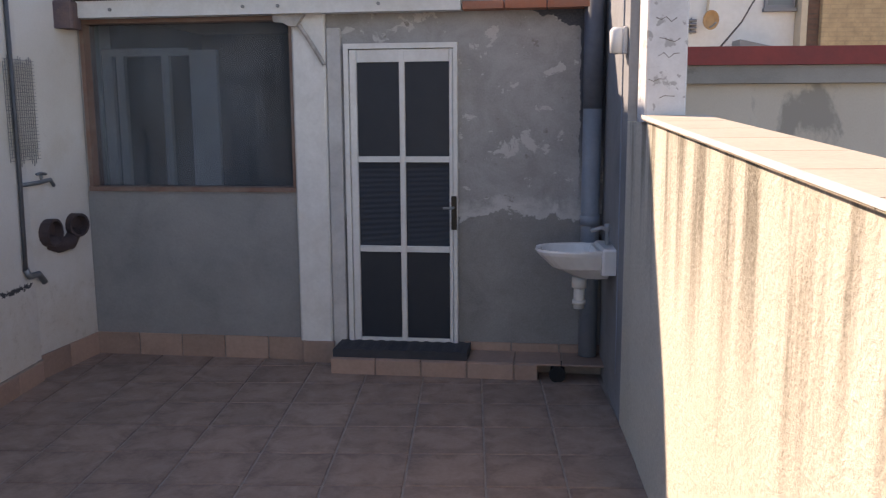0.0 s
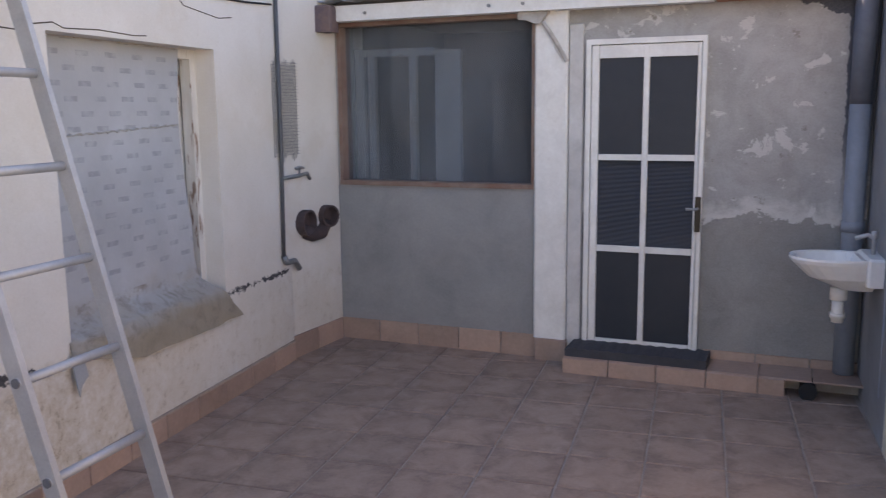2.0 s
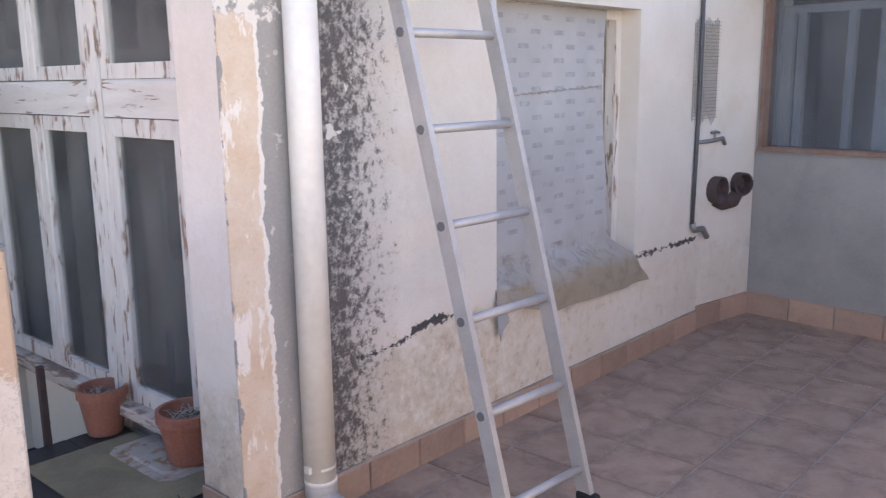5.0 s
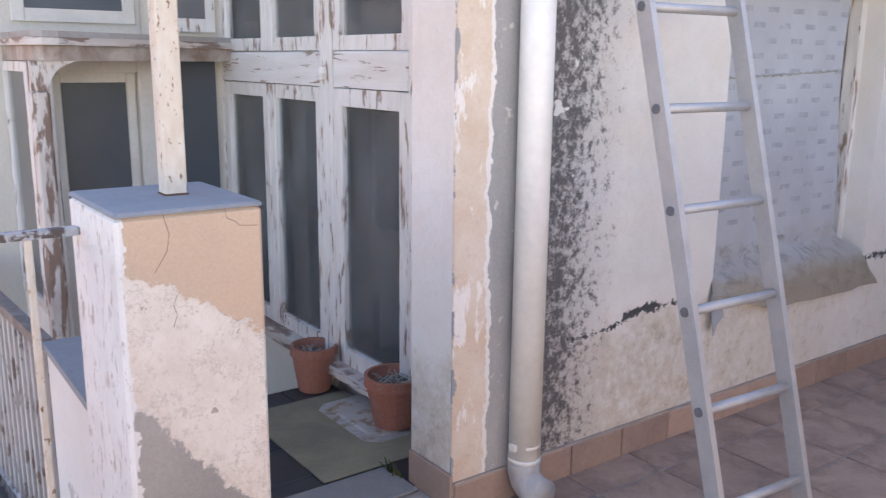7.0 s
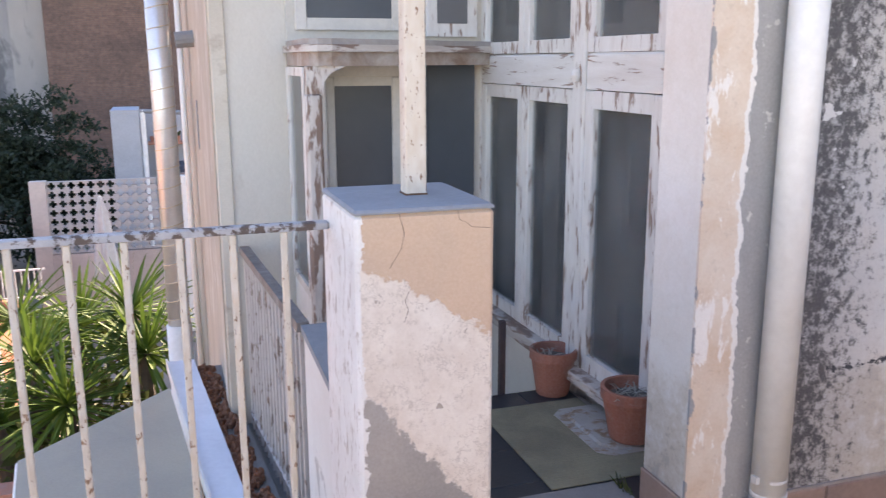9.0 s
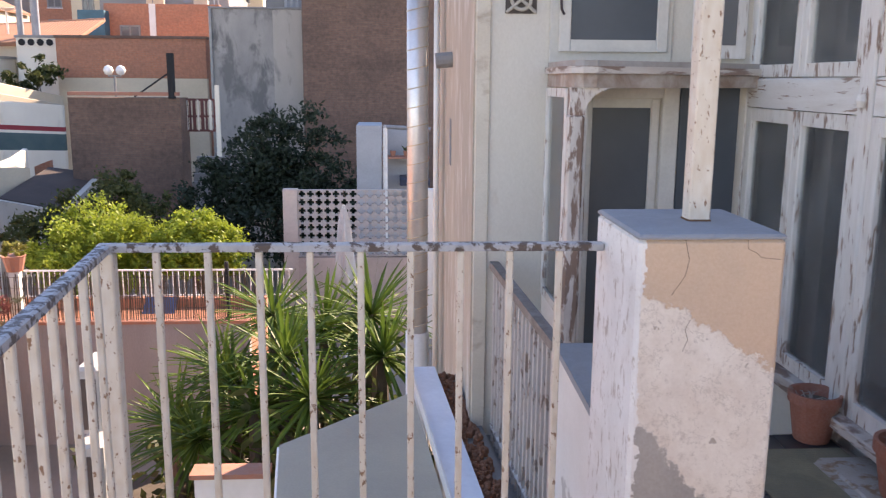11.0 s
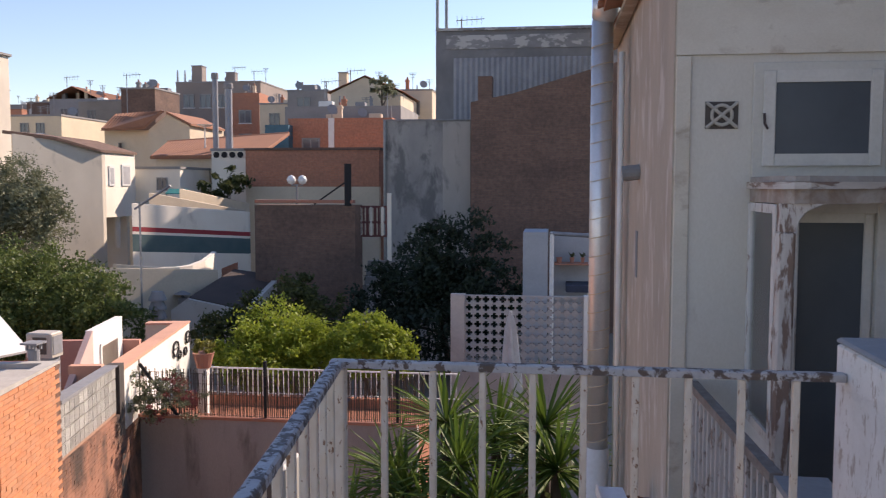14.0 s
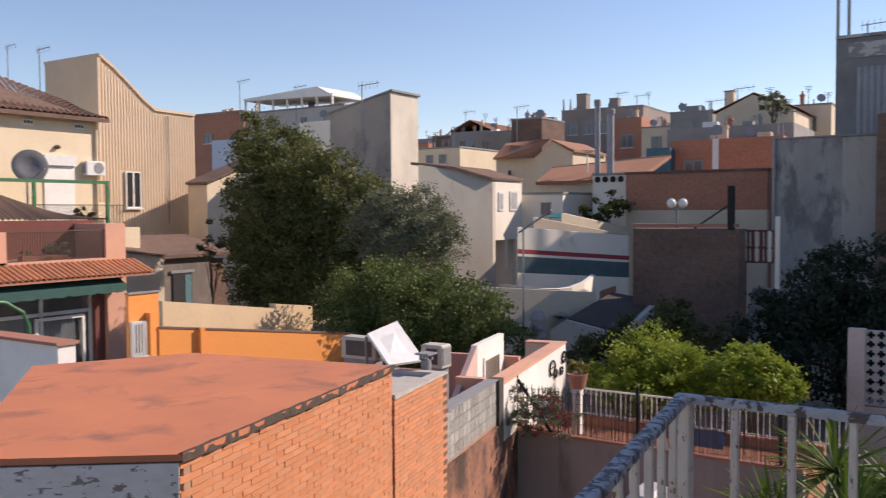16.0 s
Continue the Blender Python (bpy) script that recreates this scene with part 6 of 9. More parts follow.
                for q in range(4):
                    part("aerial_rod", Shape().tube([(xx, yy - 0.35 + 0.05 * q, top + h - 0.05 - 0.13 * q), (xx, yy + 0.35 - 0.05 * q, top + h - 0.05 - 0.13 * q)], 0.018, 4), M_STEEL, t)
            elif kind < 0.83:
                part("water_tank", Shape().lathe([(0.32, 0.0), (0.36, 0.1), (0.36, 0.7), (0.28, 0.8), (0.04, 0.86)], (xx, yy, top), 12), rc.choice([M_WALLW, M_CAPG]), t)
            else:
                part("roof_dish", Shape().tube([(xx, yy, top), (xx, yy, top + 0.55)], 0.03, 5).tube([(xx, yy, top + 0.62), (xx + 0.10, yy + 0.05, top + 0.66)], [0.12, 0.36], 12), M_CAPG, t)
    return t, x, y0, y1, top


def pitched(t, x0, x1, y0, y1, z, rise, along_y=True, material=None):
    """A gabled roof of ridged tiles over the rectangle, with its gable walls left to the wall part."""
    n = max(6, int(((y1 - y0) if along_y else (x1 - x0)) / 0.22)) * 2
    rows = []
    for k, h in ((0, 0.0), (0.5, rise), (1, 0.0)):
        for i in range(n + 1):
            f, up = i / n, 0.045 * (i % 2)
            rows.append((x0 + (x1 - x0) * k, y0 + (y1 - y0) * f, z + h + up) if along_y else (x0 + (x1 - x0) * f, y1 + (y0 - y1) * k, z + h + up))
    s = Shape().add(rows, [(r * (n + 1) + i, (r + 1) * (n + 1) + i, (r + 1) * (n + 1) + i + 1, r * (n + 1) + i + 1) for r in range(2) for i in range(n)])
    return part("roof", s, material or M_ROOFT, t)


# far houses
FARH = [
    ("row_house", "far brick and grey city house", 138.7, 135.6, 6.37, 60, 9, M_REDB, M_WALLG, ((0.3, 2.4, 1.2, 1.0),), ()),
    ("row_house", "pale blue wall of a city house", 137.6, 135.7, 4.72, 59.5, 3, mat("pale_blue_render", (0.45, 0.55, 0.70), (0.60, 0.63, 0.66), 0.9, 0.4, 9, 0.2), None, (), ()),
    ("apartment_house", "far pale grey apartment house with a roof terrace", 135.5, 129.1, 6.7, 58, 10, mat("pale_grey_render", (0.46, 0.46, 0.46), (0.36, 0.36, 0.37), 0.9, 0.4, 9, 0.2), M_WALLG, ((0.45, 2.6, 1.1, 1.2), (0.56, 2.6, 1.1, 1.2), (0.62, 1.1, 0.8, 0.7), (0.30, 1.2, 0.9, 0.8)), ()),
    ("row_house", "white annex of an apartment house", 132.0, 129.2, 6.0, 57, 6, M_WARMW, None, (), ()),
    ("row_house", "yellow city house behind the roofs", 124.26, 121.4, 4.17, 62, 8, M_YELLOW, M_WALLG, ((0.3, 0.9, 0.7, 0.8), (0.6, 0.9, 0.7, 0.8)), ()),
    ("row_house", "grey city house with a clay roof", 122.0, 119.3, 5.3, 80, 10, M_WALLG, None, ((0.3, 1.5, 0.8, 1.1), (0.6, 1.5, 0.8, 1.1)), ()),
    ("row_house", "dark brown stair house on a roof", 117.95, 115.95, 6.03, 72, 5, M_BROWNB, M_WALLG, (), ()),
    ("row_house", "low grey brown house beside a stair house", 120.4, 117.96, 5.2, 73, 7, mat("drab_render", (0.33, 0.29, 0.25), (0.24, 0.21, 0.18), 0.9, 0.4, 9, 0.2), M_CAPG, ((0.3, 1.2, 0.8, 0.9),), ()),
    ("row_house", "brown and grey city block", 114.65, 109.4, 6.6, 92, 12, mat("dull_brown_render", (0.30, 0.25, 0.22), (0.22, 0.19, 0.17), 0.9, 0.3, 6, 0.2), M_WALLG, ((0.15, 2.0, 1.3, 1.5), (0.35, 2.0, 1.3, 1.5), (0.55, 2.0, 1.3, 1.5), (0.15, 5.0, 1.3, 1.5), (0.35, 5.0, 1.3, 1.5)), ((0.2, 1.2, 2.0), (0.6, 1.0, 1.2))),
    ("row_house", "red brick house front", 111.3, 109.5, 6.0, 88, 3, M_REDB, None, ((0.5, 2.5, 1.4, 1.4), (0.5, 5.0, 1.4, 1.4)), ()),
    ("roof_shed", "white flat roofed shed with boxes", 112.63, 110.5, 2.28, 46, 4, M_WARMW, M_WALLG, (), ()),
    ("row_house", "orange brick house with a white pier", 107.7, 100.9, 4.49, 58, 9, M_REDB, None, ((0.22, 2.0, 1.3, 1.3),), ()),
    ("row_house", "grey rendered parapet storey", 107.9, 100.3, 5.26, 62, 8, M_WALLG, None, (), ()),
    ("row_house", "cream house with a gable on a terrace roof", 104.9, 100.3, 6.1, 68, 9, M_CREAM, None, (), ((0.12, 0.7, 1.8),)),
    ("row_house", "grey flat roofed city house", 107.7, 105.1, 6.19, 72, 9, M_WALLG, M_CAPG, ((0.4, 0.9, 1.2, 0.9),), ()),
    ("row_house", "cream far house with balconies", 100.4, 98.2, 6.3, 76, 9, M_CREAM, M_WALLG, ((0.4, 1.6, 1.4, 1.2), (0.4, 4.0, 1.4, 1.2)), ()),
    ("row_house", "far house between the roofs", 109.5, 107.6, 5.3, 78, 9, M_CREAM, M_WALLG, ((0.5, 1.4, 1.0, 1.2), (0.5, 3.4, 1.0, 1.2)), ()),
    ("row_house", "teal panelled shed on a roof", 109.2, 107.7, 4.0, 57, 4, mat("teal_panel", (0.04, 0.14, 0.20), None, 0.6, 1, 10, 0.1), None, (), ()),
    ("row_house", "long red brick party wall", 110.5, 101.8, 2.37, 45, 7, M_REDB, M_BROWNB, (), ()),
    ("yard_wall", "sunlit sandy yard wall", 110.5, 101.8, -0.03, 44.4, 0.4, M_CREAM, None, (), ()),
    ("row_house", "small white house among the roofs", 117.3, 114.6, 1.07, 44, 4, M_WARMW, M_WALLG, ((0.6, 0.8, 0.6, 0.7),), ()),
]
for k, (nm, lb, a, b, e, d, dep, mt, cp_, ws, chs) in enumerate(FARH):
    t, x, y0, y1, top = house(nm, lb, a, b, e, d, dep, mt, cp_, ws, "house", chs)
    if "with a clay roof" in lb:
        pitched(t, x - dep, x + 0.3, y0 - 0.2, y1 + 0.2, top, 1.2, False)
    if "gable on a terrace" in lb:
        part("gable", Shape().prism([(x + 0.02, y0, top), (x + 0.02, y1, top), (x + 0.02, y0 * 0.52 + y1 * 0.48, top + 1.3)], (-8.5, 0, 0)), mt, t)
        pitched(t, x - dep, x + 0.25, y0 - 0.3, y1 + 0.3, top + 0.06, 1.35, False)
    if "shed with boxes" in lb:
        for q in range(4):
            yy = y0 + (y1 - y0) * (0.15 + 0.235 * q)
            part("fan", Shape().tube([(x + 0.004, yy, top - 0.22), (x + 0.06, yy, top - 0.22)], 0.17, 14), M_RUBBER, t, "dark round fan")
    if "white pier" in lb:
        ym = y0 + (y1 - y0) * 0.42
        part("pier", Shape().box(x + 0.002, x + 0.1, ym - 0.2, ym + 0.2, GZ, top), M_WALLW, t)
    if "roof terrace" in lb:
        pg = ray_at(135.4, 7.5, 57)
        pq = ray_at(129.8, 7.5, 57)
        part("pergola_roof", Shape().prism([(pg.x + 0.3, pg.y, pg.z - 0.3), (pg.x + 0.3, pq.y - 1.5, pg.z + 0.15), (pg.x + 0.3, pq.y, pg.z - 0.6), (pg.x + 0.3, pq.y, pg.z - 0.75), (pg.x + 0.3, pg.y, pg.z - 0.5)], (-5, 0, 0)), M_WALLW, t)
        for i in range(7):
            yy = pg.y + (pq.y - pg.y) * i / 6
            part("pergola_post", Shape().box(pg.x, pg.x + 0.15, yy - 0.07, yy + 0.07, top, pg.z - 0.5), M_WALLW, t)
# walls behind the striped yard, with tops that run down to the north
for d, d1, a, b, lb, mt in ((36.2, 42.2, (116.55, -0.43), (110.68, -1.6), "sandy sloping wall behind the striped yard", mat("sunburnt_render", (0.50, 0.42, 0.32), (0.40, 0.34, 0.27), 0.9, 0.5, 10, 0.3)),
                            (38.6, 43.6, (114.68, -0.17), (110.42, -1.13), "pale sloping wall between the yards", M_CREAM)):
    p, q = ray_at(a[0], a[1], d), ray_at(b[0], b[1], d1)
    solid("yard_wall", Shape().prism([(p.x, p.y, GZ), (q.x, q.y, GZ), q, p], (-0.3, 0, 0)), mt, lb, "wall", "yard walls")
p = ray_at(114.7, -0.35, 41)
aw_ = thing("teal_awning", "small teal awning over a yard door", "awning", at=(p.x, p.y, GZ))
part("cloth", Shape().prism([(p.x + 0.5, p.y - 0.5, p.z - 0.12), (p.x + 0.5, p.y + 0.5, p.z - 0.12), (p.x, p.y + 0.5, p.z + 0.1), (p.x, p.y - 0.5, p.z + 0.1)], (0, 0, 0.04)), mat("teal_cloth", (0.03, 0.30, 0.27), None, 0.8, 3, 30, 0.2), aw_)
part("leg", Shape().tube([(p.x + 0.45, p.y - 0.45, GZ), (p.x + 0.45, p.y - 0.45, p.z - 0.10)], 0.03, 6), M_STEEL, aw_)
# random infill of the far roofs
rg = random.Random(12)
for i in range(34):
    yaw = 97 + 44 * i / 33 + rg.uniform(-0.5, 0.5)
    w = rg.uniform(0.8, 1.7)
    d = rg.uniform(85, 150)
    house("distant_house", "small distant city house", yaw + w, yaw - w, rg.uniform(3.6, 6.0) - (0.8 if yaw > 118 else 0), d, 8, rg.choice([M_CREAM, M_WALLG, M_REDB, M_WALLW, M_BROWNB, M_YELLOW]), rg.choice([M_ROOFT, M_WALLG]),
          [(rg.uniform(0.2, 0.8), rg.uniform(1.2, 3.0), 1.0, 1.2) for _ in range(2)])
for yaw, e0, e1 in ((114.5, 7.28, -0.5), (114.05, 7.28, -0.5), (113.6, 7.2, -0.5)):
    p, q = ray_at(yaw, e0, 170), ray_at(yaw, e1, 170)
    solid("spire", Shape().tube([(q.x, q.y, GZ), (q.x, q.y, p.z - 5), p], [0.6, 0.42, 0.12], 8), mat("spire_stone", (0.34, 0.36, 0.40), None, 0.9, 0.2, 4, 0.1), "slim distant stone spire", "spire", "spires")
for yaw, e0, e1, r in ((112.33, 7.2, 2.0, 0.17), (111.5, 6.6, 2.0, 0.22)):
    p, q = ray_at(yaw, e0, 49), ray_at(yaw, e1, 49)
    fl = thing("flue", "tall steel flue pipe above the roofs", "chimney", at=(q.x, q.y, GZ))
    part("pipe", Shape().tube([(q.x, q.y, GZ), (p.x, p.y, p.z - 0.35)], r, 12), M_CORR, fl)
    part("cowl", Shape().tube([(p.x, p.y, p.z - 0.34), (p.x, p.y, p.z - 0.1), p], [r * 1.25, r * 1.3, r * 1.1], 12), M_WALLG, fl)
# cream gable house and the low tiled roof in front of it
gl, gr, ga = ray_at(116.43, 3.51, 55), ray_at(113.93, 3.83, 55), ray_at(115.26, 4.55, 55)
wl = ray_at(119.0, 3.43, 55.4)
gh = thing("row_house", "cream gable house with a clay tile roof", "house", at=(gl.x - 3, (gl.y + gr.y) / 2, GZ))
part("gable", Shape().prism([(gl.x, gl.y, GZ), (gl.x, gr.y, GZ), gr, ga, gl], (-6, 0, 0)), M_CREAM, gh)
part("wall", Shape().box(wl.x - 5, wl.x, wl.y, gl.y - 0.01, GZ, wl.z), M_CREAM, gh)
window_on(gh, wl.x, wl.y + (gl.y - wl.y) * 0.35, wl.z - 1.3, 0.8, 0.9, None, True)
window_on(gh, gl.x, (gl.y + gr.y) / 2, gl.z - 1.5, 0.8, 1.0, None, True)
r0, r1 = ray_at(119.2, 3.4, 54.7), ray_at(118.38, 4.33, 58)
ra = ga + Vector((0.3, -0.1, 0.1))
rb = gl + Vector((0.3, -0.15, 0.04))
ro = part("roof", Shape().prism([rb, ra, r1, r0], (-0.05, 0, 0.1)), M_ROOFT, gh)
for i in range(14):
    f = (i + 0.5) / 14
    part("roof_rib", Shape().tube([rb.lerp(r0, f) + Vector((0, 0, 0.1)), ra.lerp(r1, f) + Vector((0, 0, 0.1))], 0.09, 6), M_ROOFT, ro)
part("verge", Shape().prism([gr + Vector((0.2, 0.2, 0)), gr + Vector((0.2, 0.2, 0.14)), ga + Vector((0.2, 0, 0.16)), ga + Vector((0.2, 0, 0.02))], (-6, 0, 0)), M_ROOFT, gh)
b0, b1 = ray_at(116.34, 1.78, 48), ray_at(109.68, 1.9, 48)
t0, t1 = ray_at(115.29, 2.71, 53), ray_at(107.67, 3.38, 53)
tr = thing("tiled_roof", "long weathered clay tile roof of a low house", "roof", at=(b0.x, (b0.y + b1.y) / 2, GZ))
part("wall", Shape().box(b0.x - 4.6, b0.x - 0.3, b0.y + 0.2, b1.y - 0.2, GZ, min(b0.z, b1.z) - 0.06), M_CREAM, tr)
part("deck", Shape().prism([b0, t0, t1, b1], (0, 0, -0.08)), M_ROOFT, tr)
nr = 40
for i in range(nr):
    f = (i + 0.5) / nr
    part("roof_rib", Shape().tube([b0.lerp(b1, f) + Vector((0.05, 0, 0.03)), t0.lerp(t1, f) + Vector((0, 0, 0.03))], 0.12, 6), M_ROOFT, tr)
part("ridge", Shape().tube([t0 + Vector((0, 0, 0.05)), t1 + Vector((0, 0, 0.05))], 0.13, 8), M_ROOFT, tr)
c = ray_at(113.0, 3.8, 50)
solid("satellite_dish", Shape().lathe([(0.05, GZ - c.z), (0.05, -0.05), (0.35, 0.02), (0.5, 0.12), (0.48, 0.13), (0.3, 0.05), (0.02, 0.0)], c, 16), M_WALLW, "white satellite dish on a far roof", "satellite dish")


def antenna(yaw, e0, e1, d, n=6):
    p, q = ray_at(yaw, e0, d), ray_at(yaw, e1, d)
    t = thing("antenna", "thin television aerial on a roof", "aerial", "roof aerials", at=q)
    part("mast", Shape().tube([(q.x, q.y, GZ), (q.x, q.y, p.z)], 0.04, 6), M_STEEL, t)
    part("boom", Shape().tube([(q.x, q.y - 0.3, p.z - 0.1), (q.x, q.y + 1.3, p.z - 0.02)], 0.025, 6), M_STEEL, t)
    for i in range(n):
        y = q.y - 0.25 + i * 0.28
        part("element", Shape().tube([(q.x, y, p.z - 0.35), (q.x, y, p.z + 0.15)], 0.012, 5), M_STEEL, t)


antenna(135.8, 8.5, 6.4, 57)
antenna(127.9, 8.4, 6.9, 41)
antenna(147.6, 9.86, 7.0, 34)
antenna(105.3, 6.9, 5.6, 66)
antenna(117.6, 6.9, 6.0, 71)
antenna(96.3, 10.9, 10.0, 49)
antenna(149.3, 9.9, 7.6, 40)
antenna(124.9, 5.6, 4.0, 63)
antenna(103.6, 7.6, 6.6, 69)
antenna(132.2, 8.2, 6.6, 58)
antenna(121.0, 6.6, 5.0, 81)
antenna(111.0, 7.6, 6.2, 93)
antenna(109.8, 7.4, 6.0, 90)
antenna(101.2, 6.0, 4.6, 60)

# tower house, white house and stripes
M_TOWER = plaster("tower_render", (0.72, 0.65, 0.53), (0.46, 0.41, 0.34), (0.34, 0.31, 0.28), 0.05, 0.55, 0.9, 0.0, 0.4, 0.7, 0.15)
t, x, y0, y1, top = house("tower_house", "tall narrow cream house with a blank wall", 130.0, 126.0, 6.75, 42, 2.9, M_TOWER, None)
part("roof", Shape().prism([(x + 0.1, y0 - 0.1, top - 0.12), (x + 0.1, y0 - 0.1, top), (x + 0.1, y1 + 0.15, top + 1.05), (x + 0.1, y1 + 0.15, top + 0.93)], (-3.1, 0, 0)), M_WALLG, t)
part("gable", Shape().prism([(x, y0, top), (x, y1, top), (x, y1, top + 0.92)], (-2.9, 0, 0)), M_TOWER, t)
# front coat: real stains over a colour darkened for the unlit side
part("stained_coat", Shape().prism([(x + 0.002, y0, GZ), (x + 0.002, y1 - 0.004, GZ), (x + 0.002, y1 - 0.004, top + 0.915), (x + 0.002, y0, top - 0.005)], (0.03, 0, 0)), plaster("stained_shaded_tower_coat", (0.42, 0.385, 0.33), (0.28, 0.26, 0.235), (0.17, 0.16, 0.15), 0.34, 0.5, 0.9, 3.0, 0.4, 0.7, 0.22), t, "stained front coat, darkened for its unlit side")
p, q = ray_at(124.2, 2.35, 36), ray_at(119.25, 2.2, 40)
x, y0, y1, top = q.x, p.y, q.y, q.z
# darker copy of the warm white: the front's shade put into its colour
M_SHADEW = plaster("shaded_front_cream", (0.64, 0.58, 0.48), (0.52, 0.47, 0.39), (0.36, 0.33, 0.28), 0.12, 0.8, 0.9, 4.0, 0.3, 0.6, 0.15)
t = thing("white_house", "white two storey house with a shaded porch", "house", at=(x - 1.5, y1 - 1.5, GZ))
part("wall", Shape().prism([(p.x, p.y, GZ), (q.x, q.y, GZ), (q.x, q.y, top), (p.x, p.y, top)], (-0.3, 0, 0)), M_SHADEW, t)
side = Shape()
side.box(x - 3.4, x - 0.305, y1 - 3.0, y1, 0.05, top).box(x - 3.4, x - 3.1, y1 - 3.0, y1 - 0.4, GZ, 0.048)
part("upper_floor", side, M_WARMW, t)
for dx, w, h in ((0.6, 0.55, 1.0), (1.9, 0.9, 1.1)):
    s = Shape().box(x - dx - w, x - dx, y1 + 0.002, y1 + 0.06, top - 1.75, top - 1.75 + h)
    f = part("window", s, M_PAINTW, t)
    part("pane", Shape().box(x - dx - w + 0.1, x - dx - 0.1, y1 + 0.061, y1 + 0.065, top - 1.65, top - 1.85 + h), mat("grey_shutter", (0.42, 0.43, 0.45), None, 0.6, 3, 30, 0.1), f)
w0, w1 = p.x + 0.25, q.x + 0.25
wm = w1 + (w0 - w1) * 0.5
part("roof", Shape().prism([(w0, y0 - 0.3, top + 0.75), (wm, (y0 + y1) / 2, top + 0.55), (w1, y1 + 0.1, top + 0.02), (w1, y1 + 0.1, top - 0.1), (wm, (y0 + y1) / 2, top + 0.40), (w0, y0 - 0.3, top + 0.60)], (-3.7, 0, 0)), M_BROWNB, t)
part("eaves_wall", Shape().prism([(p.x, p.y, top), (q.x, q.y, top), (wm - 0.25, (y0 + y1) / 2, top + 0.40), (p.x, p.y, top + 0.60)], (-0.3, 0, 0)), M_SHADEW, t)
part("column", Shape().tube([(x - 1.9, y1 - 0.3, -1.6), (x - 1.9, y1 - 0.3, 0.05)], 0.16, 12), M_WARMW, t)
STR = [(M_WARMW, None, 1.42), (mat("green_stripe", (0.05, 0.11, 0.12), (0.10, 0.15, 0.15), 0.8, 0.6, 10, 0.1), 1.42, 0.68), (M_WARMW, 0.68, 0.56), (mat("red_stripe", (0.42, 0.05, 0.06), None, 0.8, 1, 10, 0.1), 0.56, 0.36), (M_WARMW, 0.36, -0.62)]
cw = thing("striped_wall", "long white yard wall with a red and a green stripe", "wall", at=(-38, -18, GZ))
a, b = ray_at(117.6, -2.55, 34), ray_at(110.4, -3.0, 40)
for mt, lo, hi in STR:
    part("band", Shape().prism([(a.x, a.y, GZ if lo is None else a.z - lo + 0.36), (b.x, b.y, GZ if lo is None else b.z - lo + 0.36), (b.x, b.y, b.z - hi + 0.36), (a.x, a.y, a.z - hi + 0.36)], (-0.25, 0, 0)), mt, cw)
rw = thing("ramp_wall", "curved white ramp wall", "wall", at=(-34, -15, GZ))
s, RW = Shape(), [tuple(ray_at(*q)) for q in ((118.6, -4.9, 30.5), (117.2, -5.05, 30.2), (115.9, -5.2, 30.2), (114.8, -5.2, 30.6), (114.0, -5.1, 31.2), (113.2, -4.8, 32.2), (112.7, -4.45, 33.6), (112.5, -4.25, 35.0))]
for p, q in zip(RW, RW[1:]):
    s.prism([(p[0], p[1], GZ), p, q, (q[0], q[1], GZ)], (-0.15, -0.25, 0))
part("wall", s, M_WARMW, rw)
p, q = ray_at(121.5, -5.0, 25), ray_at(112.45, -5.43, 29.4)
solid("cream_yard_wall", Shape().prism([(p.x, p.y, GZ), (q.x, q.y, GZ), q, p], (-0.1, -0.35, 0)), M_CREAM, "long cream garden wall in half shade", "wall")
dr = thing("low_shed", "low garden shed with a dark flat roof", "shed", at=(-29, -10, GZ))
a, b, c, d = ray_at(114.3, -7.25, 27), ray_at(111.4, -5.5, 31), ray_at(108.5, -6.0, 31), ray_at(110.74, -8.15, 27)
part("roof", Shape().prism([a, d, c, b], (0, 0, 0.06)), mat("dark_roofing", (0.085, 0.06, 0.05), (0.055, 0.042, 0.038), 0.95, 0.8, 12, 0.3), dr)
M_SHEDW = plaster("dull_white_render", (0.52, 0.49, 0.44), (0.42, 0.39, 0.35), (0.26, 0.24, 0.21), 0.10, 1.2, 0.9, 7.0, 0.3, 0.6, 0.12)
g = ray_at(115.3, -7.9, 26.9)
part("front_wall", Shape().prism([(g.x, g.y, GZ), (d.x, d.y, GZ), (d.x, d.y, d.z + 0.02), (a.x, a.y, a.z + 0.02), g], (0.18, 0, 0)), M_SHEDW, dr)
part("side_wall", Shape().prism([(d.x, d.y, GZ), (c.x, c.y, GZ), (c.x, c.y, c.z + 0.16), (d.x, d.y, d.z + 0.16)], (0, 0.2, 0)), M_SHEDW, dr)
p, q = ray_at(112.2, -5.35, 31), ray_at(111.3, -5.0, 31.8)
solid("brick_stub", Shape().prism([(p.x, p.y, GZ), (q.x, q.y, GZ), q, p], (-0.25, 0, 0)), M_REDB, "short sunlit stub of red brick wall", "wall")
p = ray_at(114.7, -6.9, 28)
v = thing("roof_vent", "small grey roof vent with a cap", "vent", at=(p.x, p.y, p.z - 0.9))
part("pipe", Shape().tube([(p.x, p.y, p.z - 1.3), (p.x, p.y, p.z - 0.15)], 0.16, 10), M_WALLG, v)
part("cap", Shape().tube([(p.x, p.y, p.z - 0.02), (p.x, p.y, p.z + 0.1)], [0.30, 0.04], 10), M_WALLG, v)
part("stay", Shape().tube([(p.x, p.y, p.z - 0.15), (p.x, p.y, p.z)], 0.05, 6), M_WALLG, v)
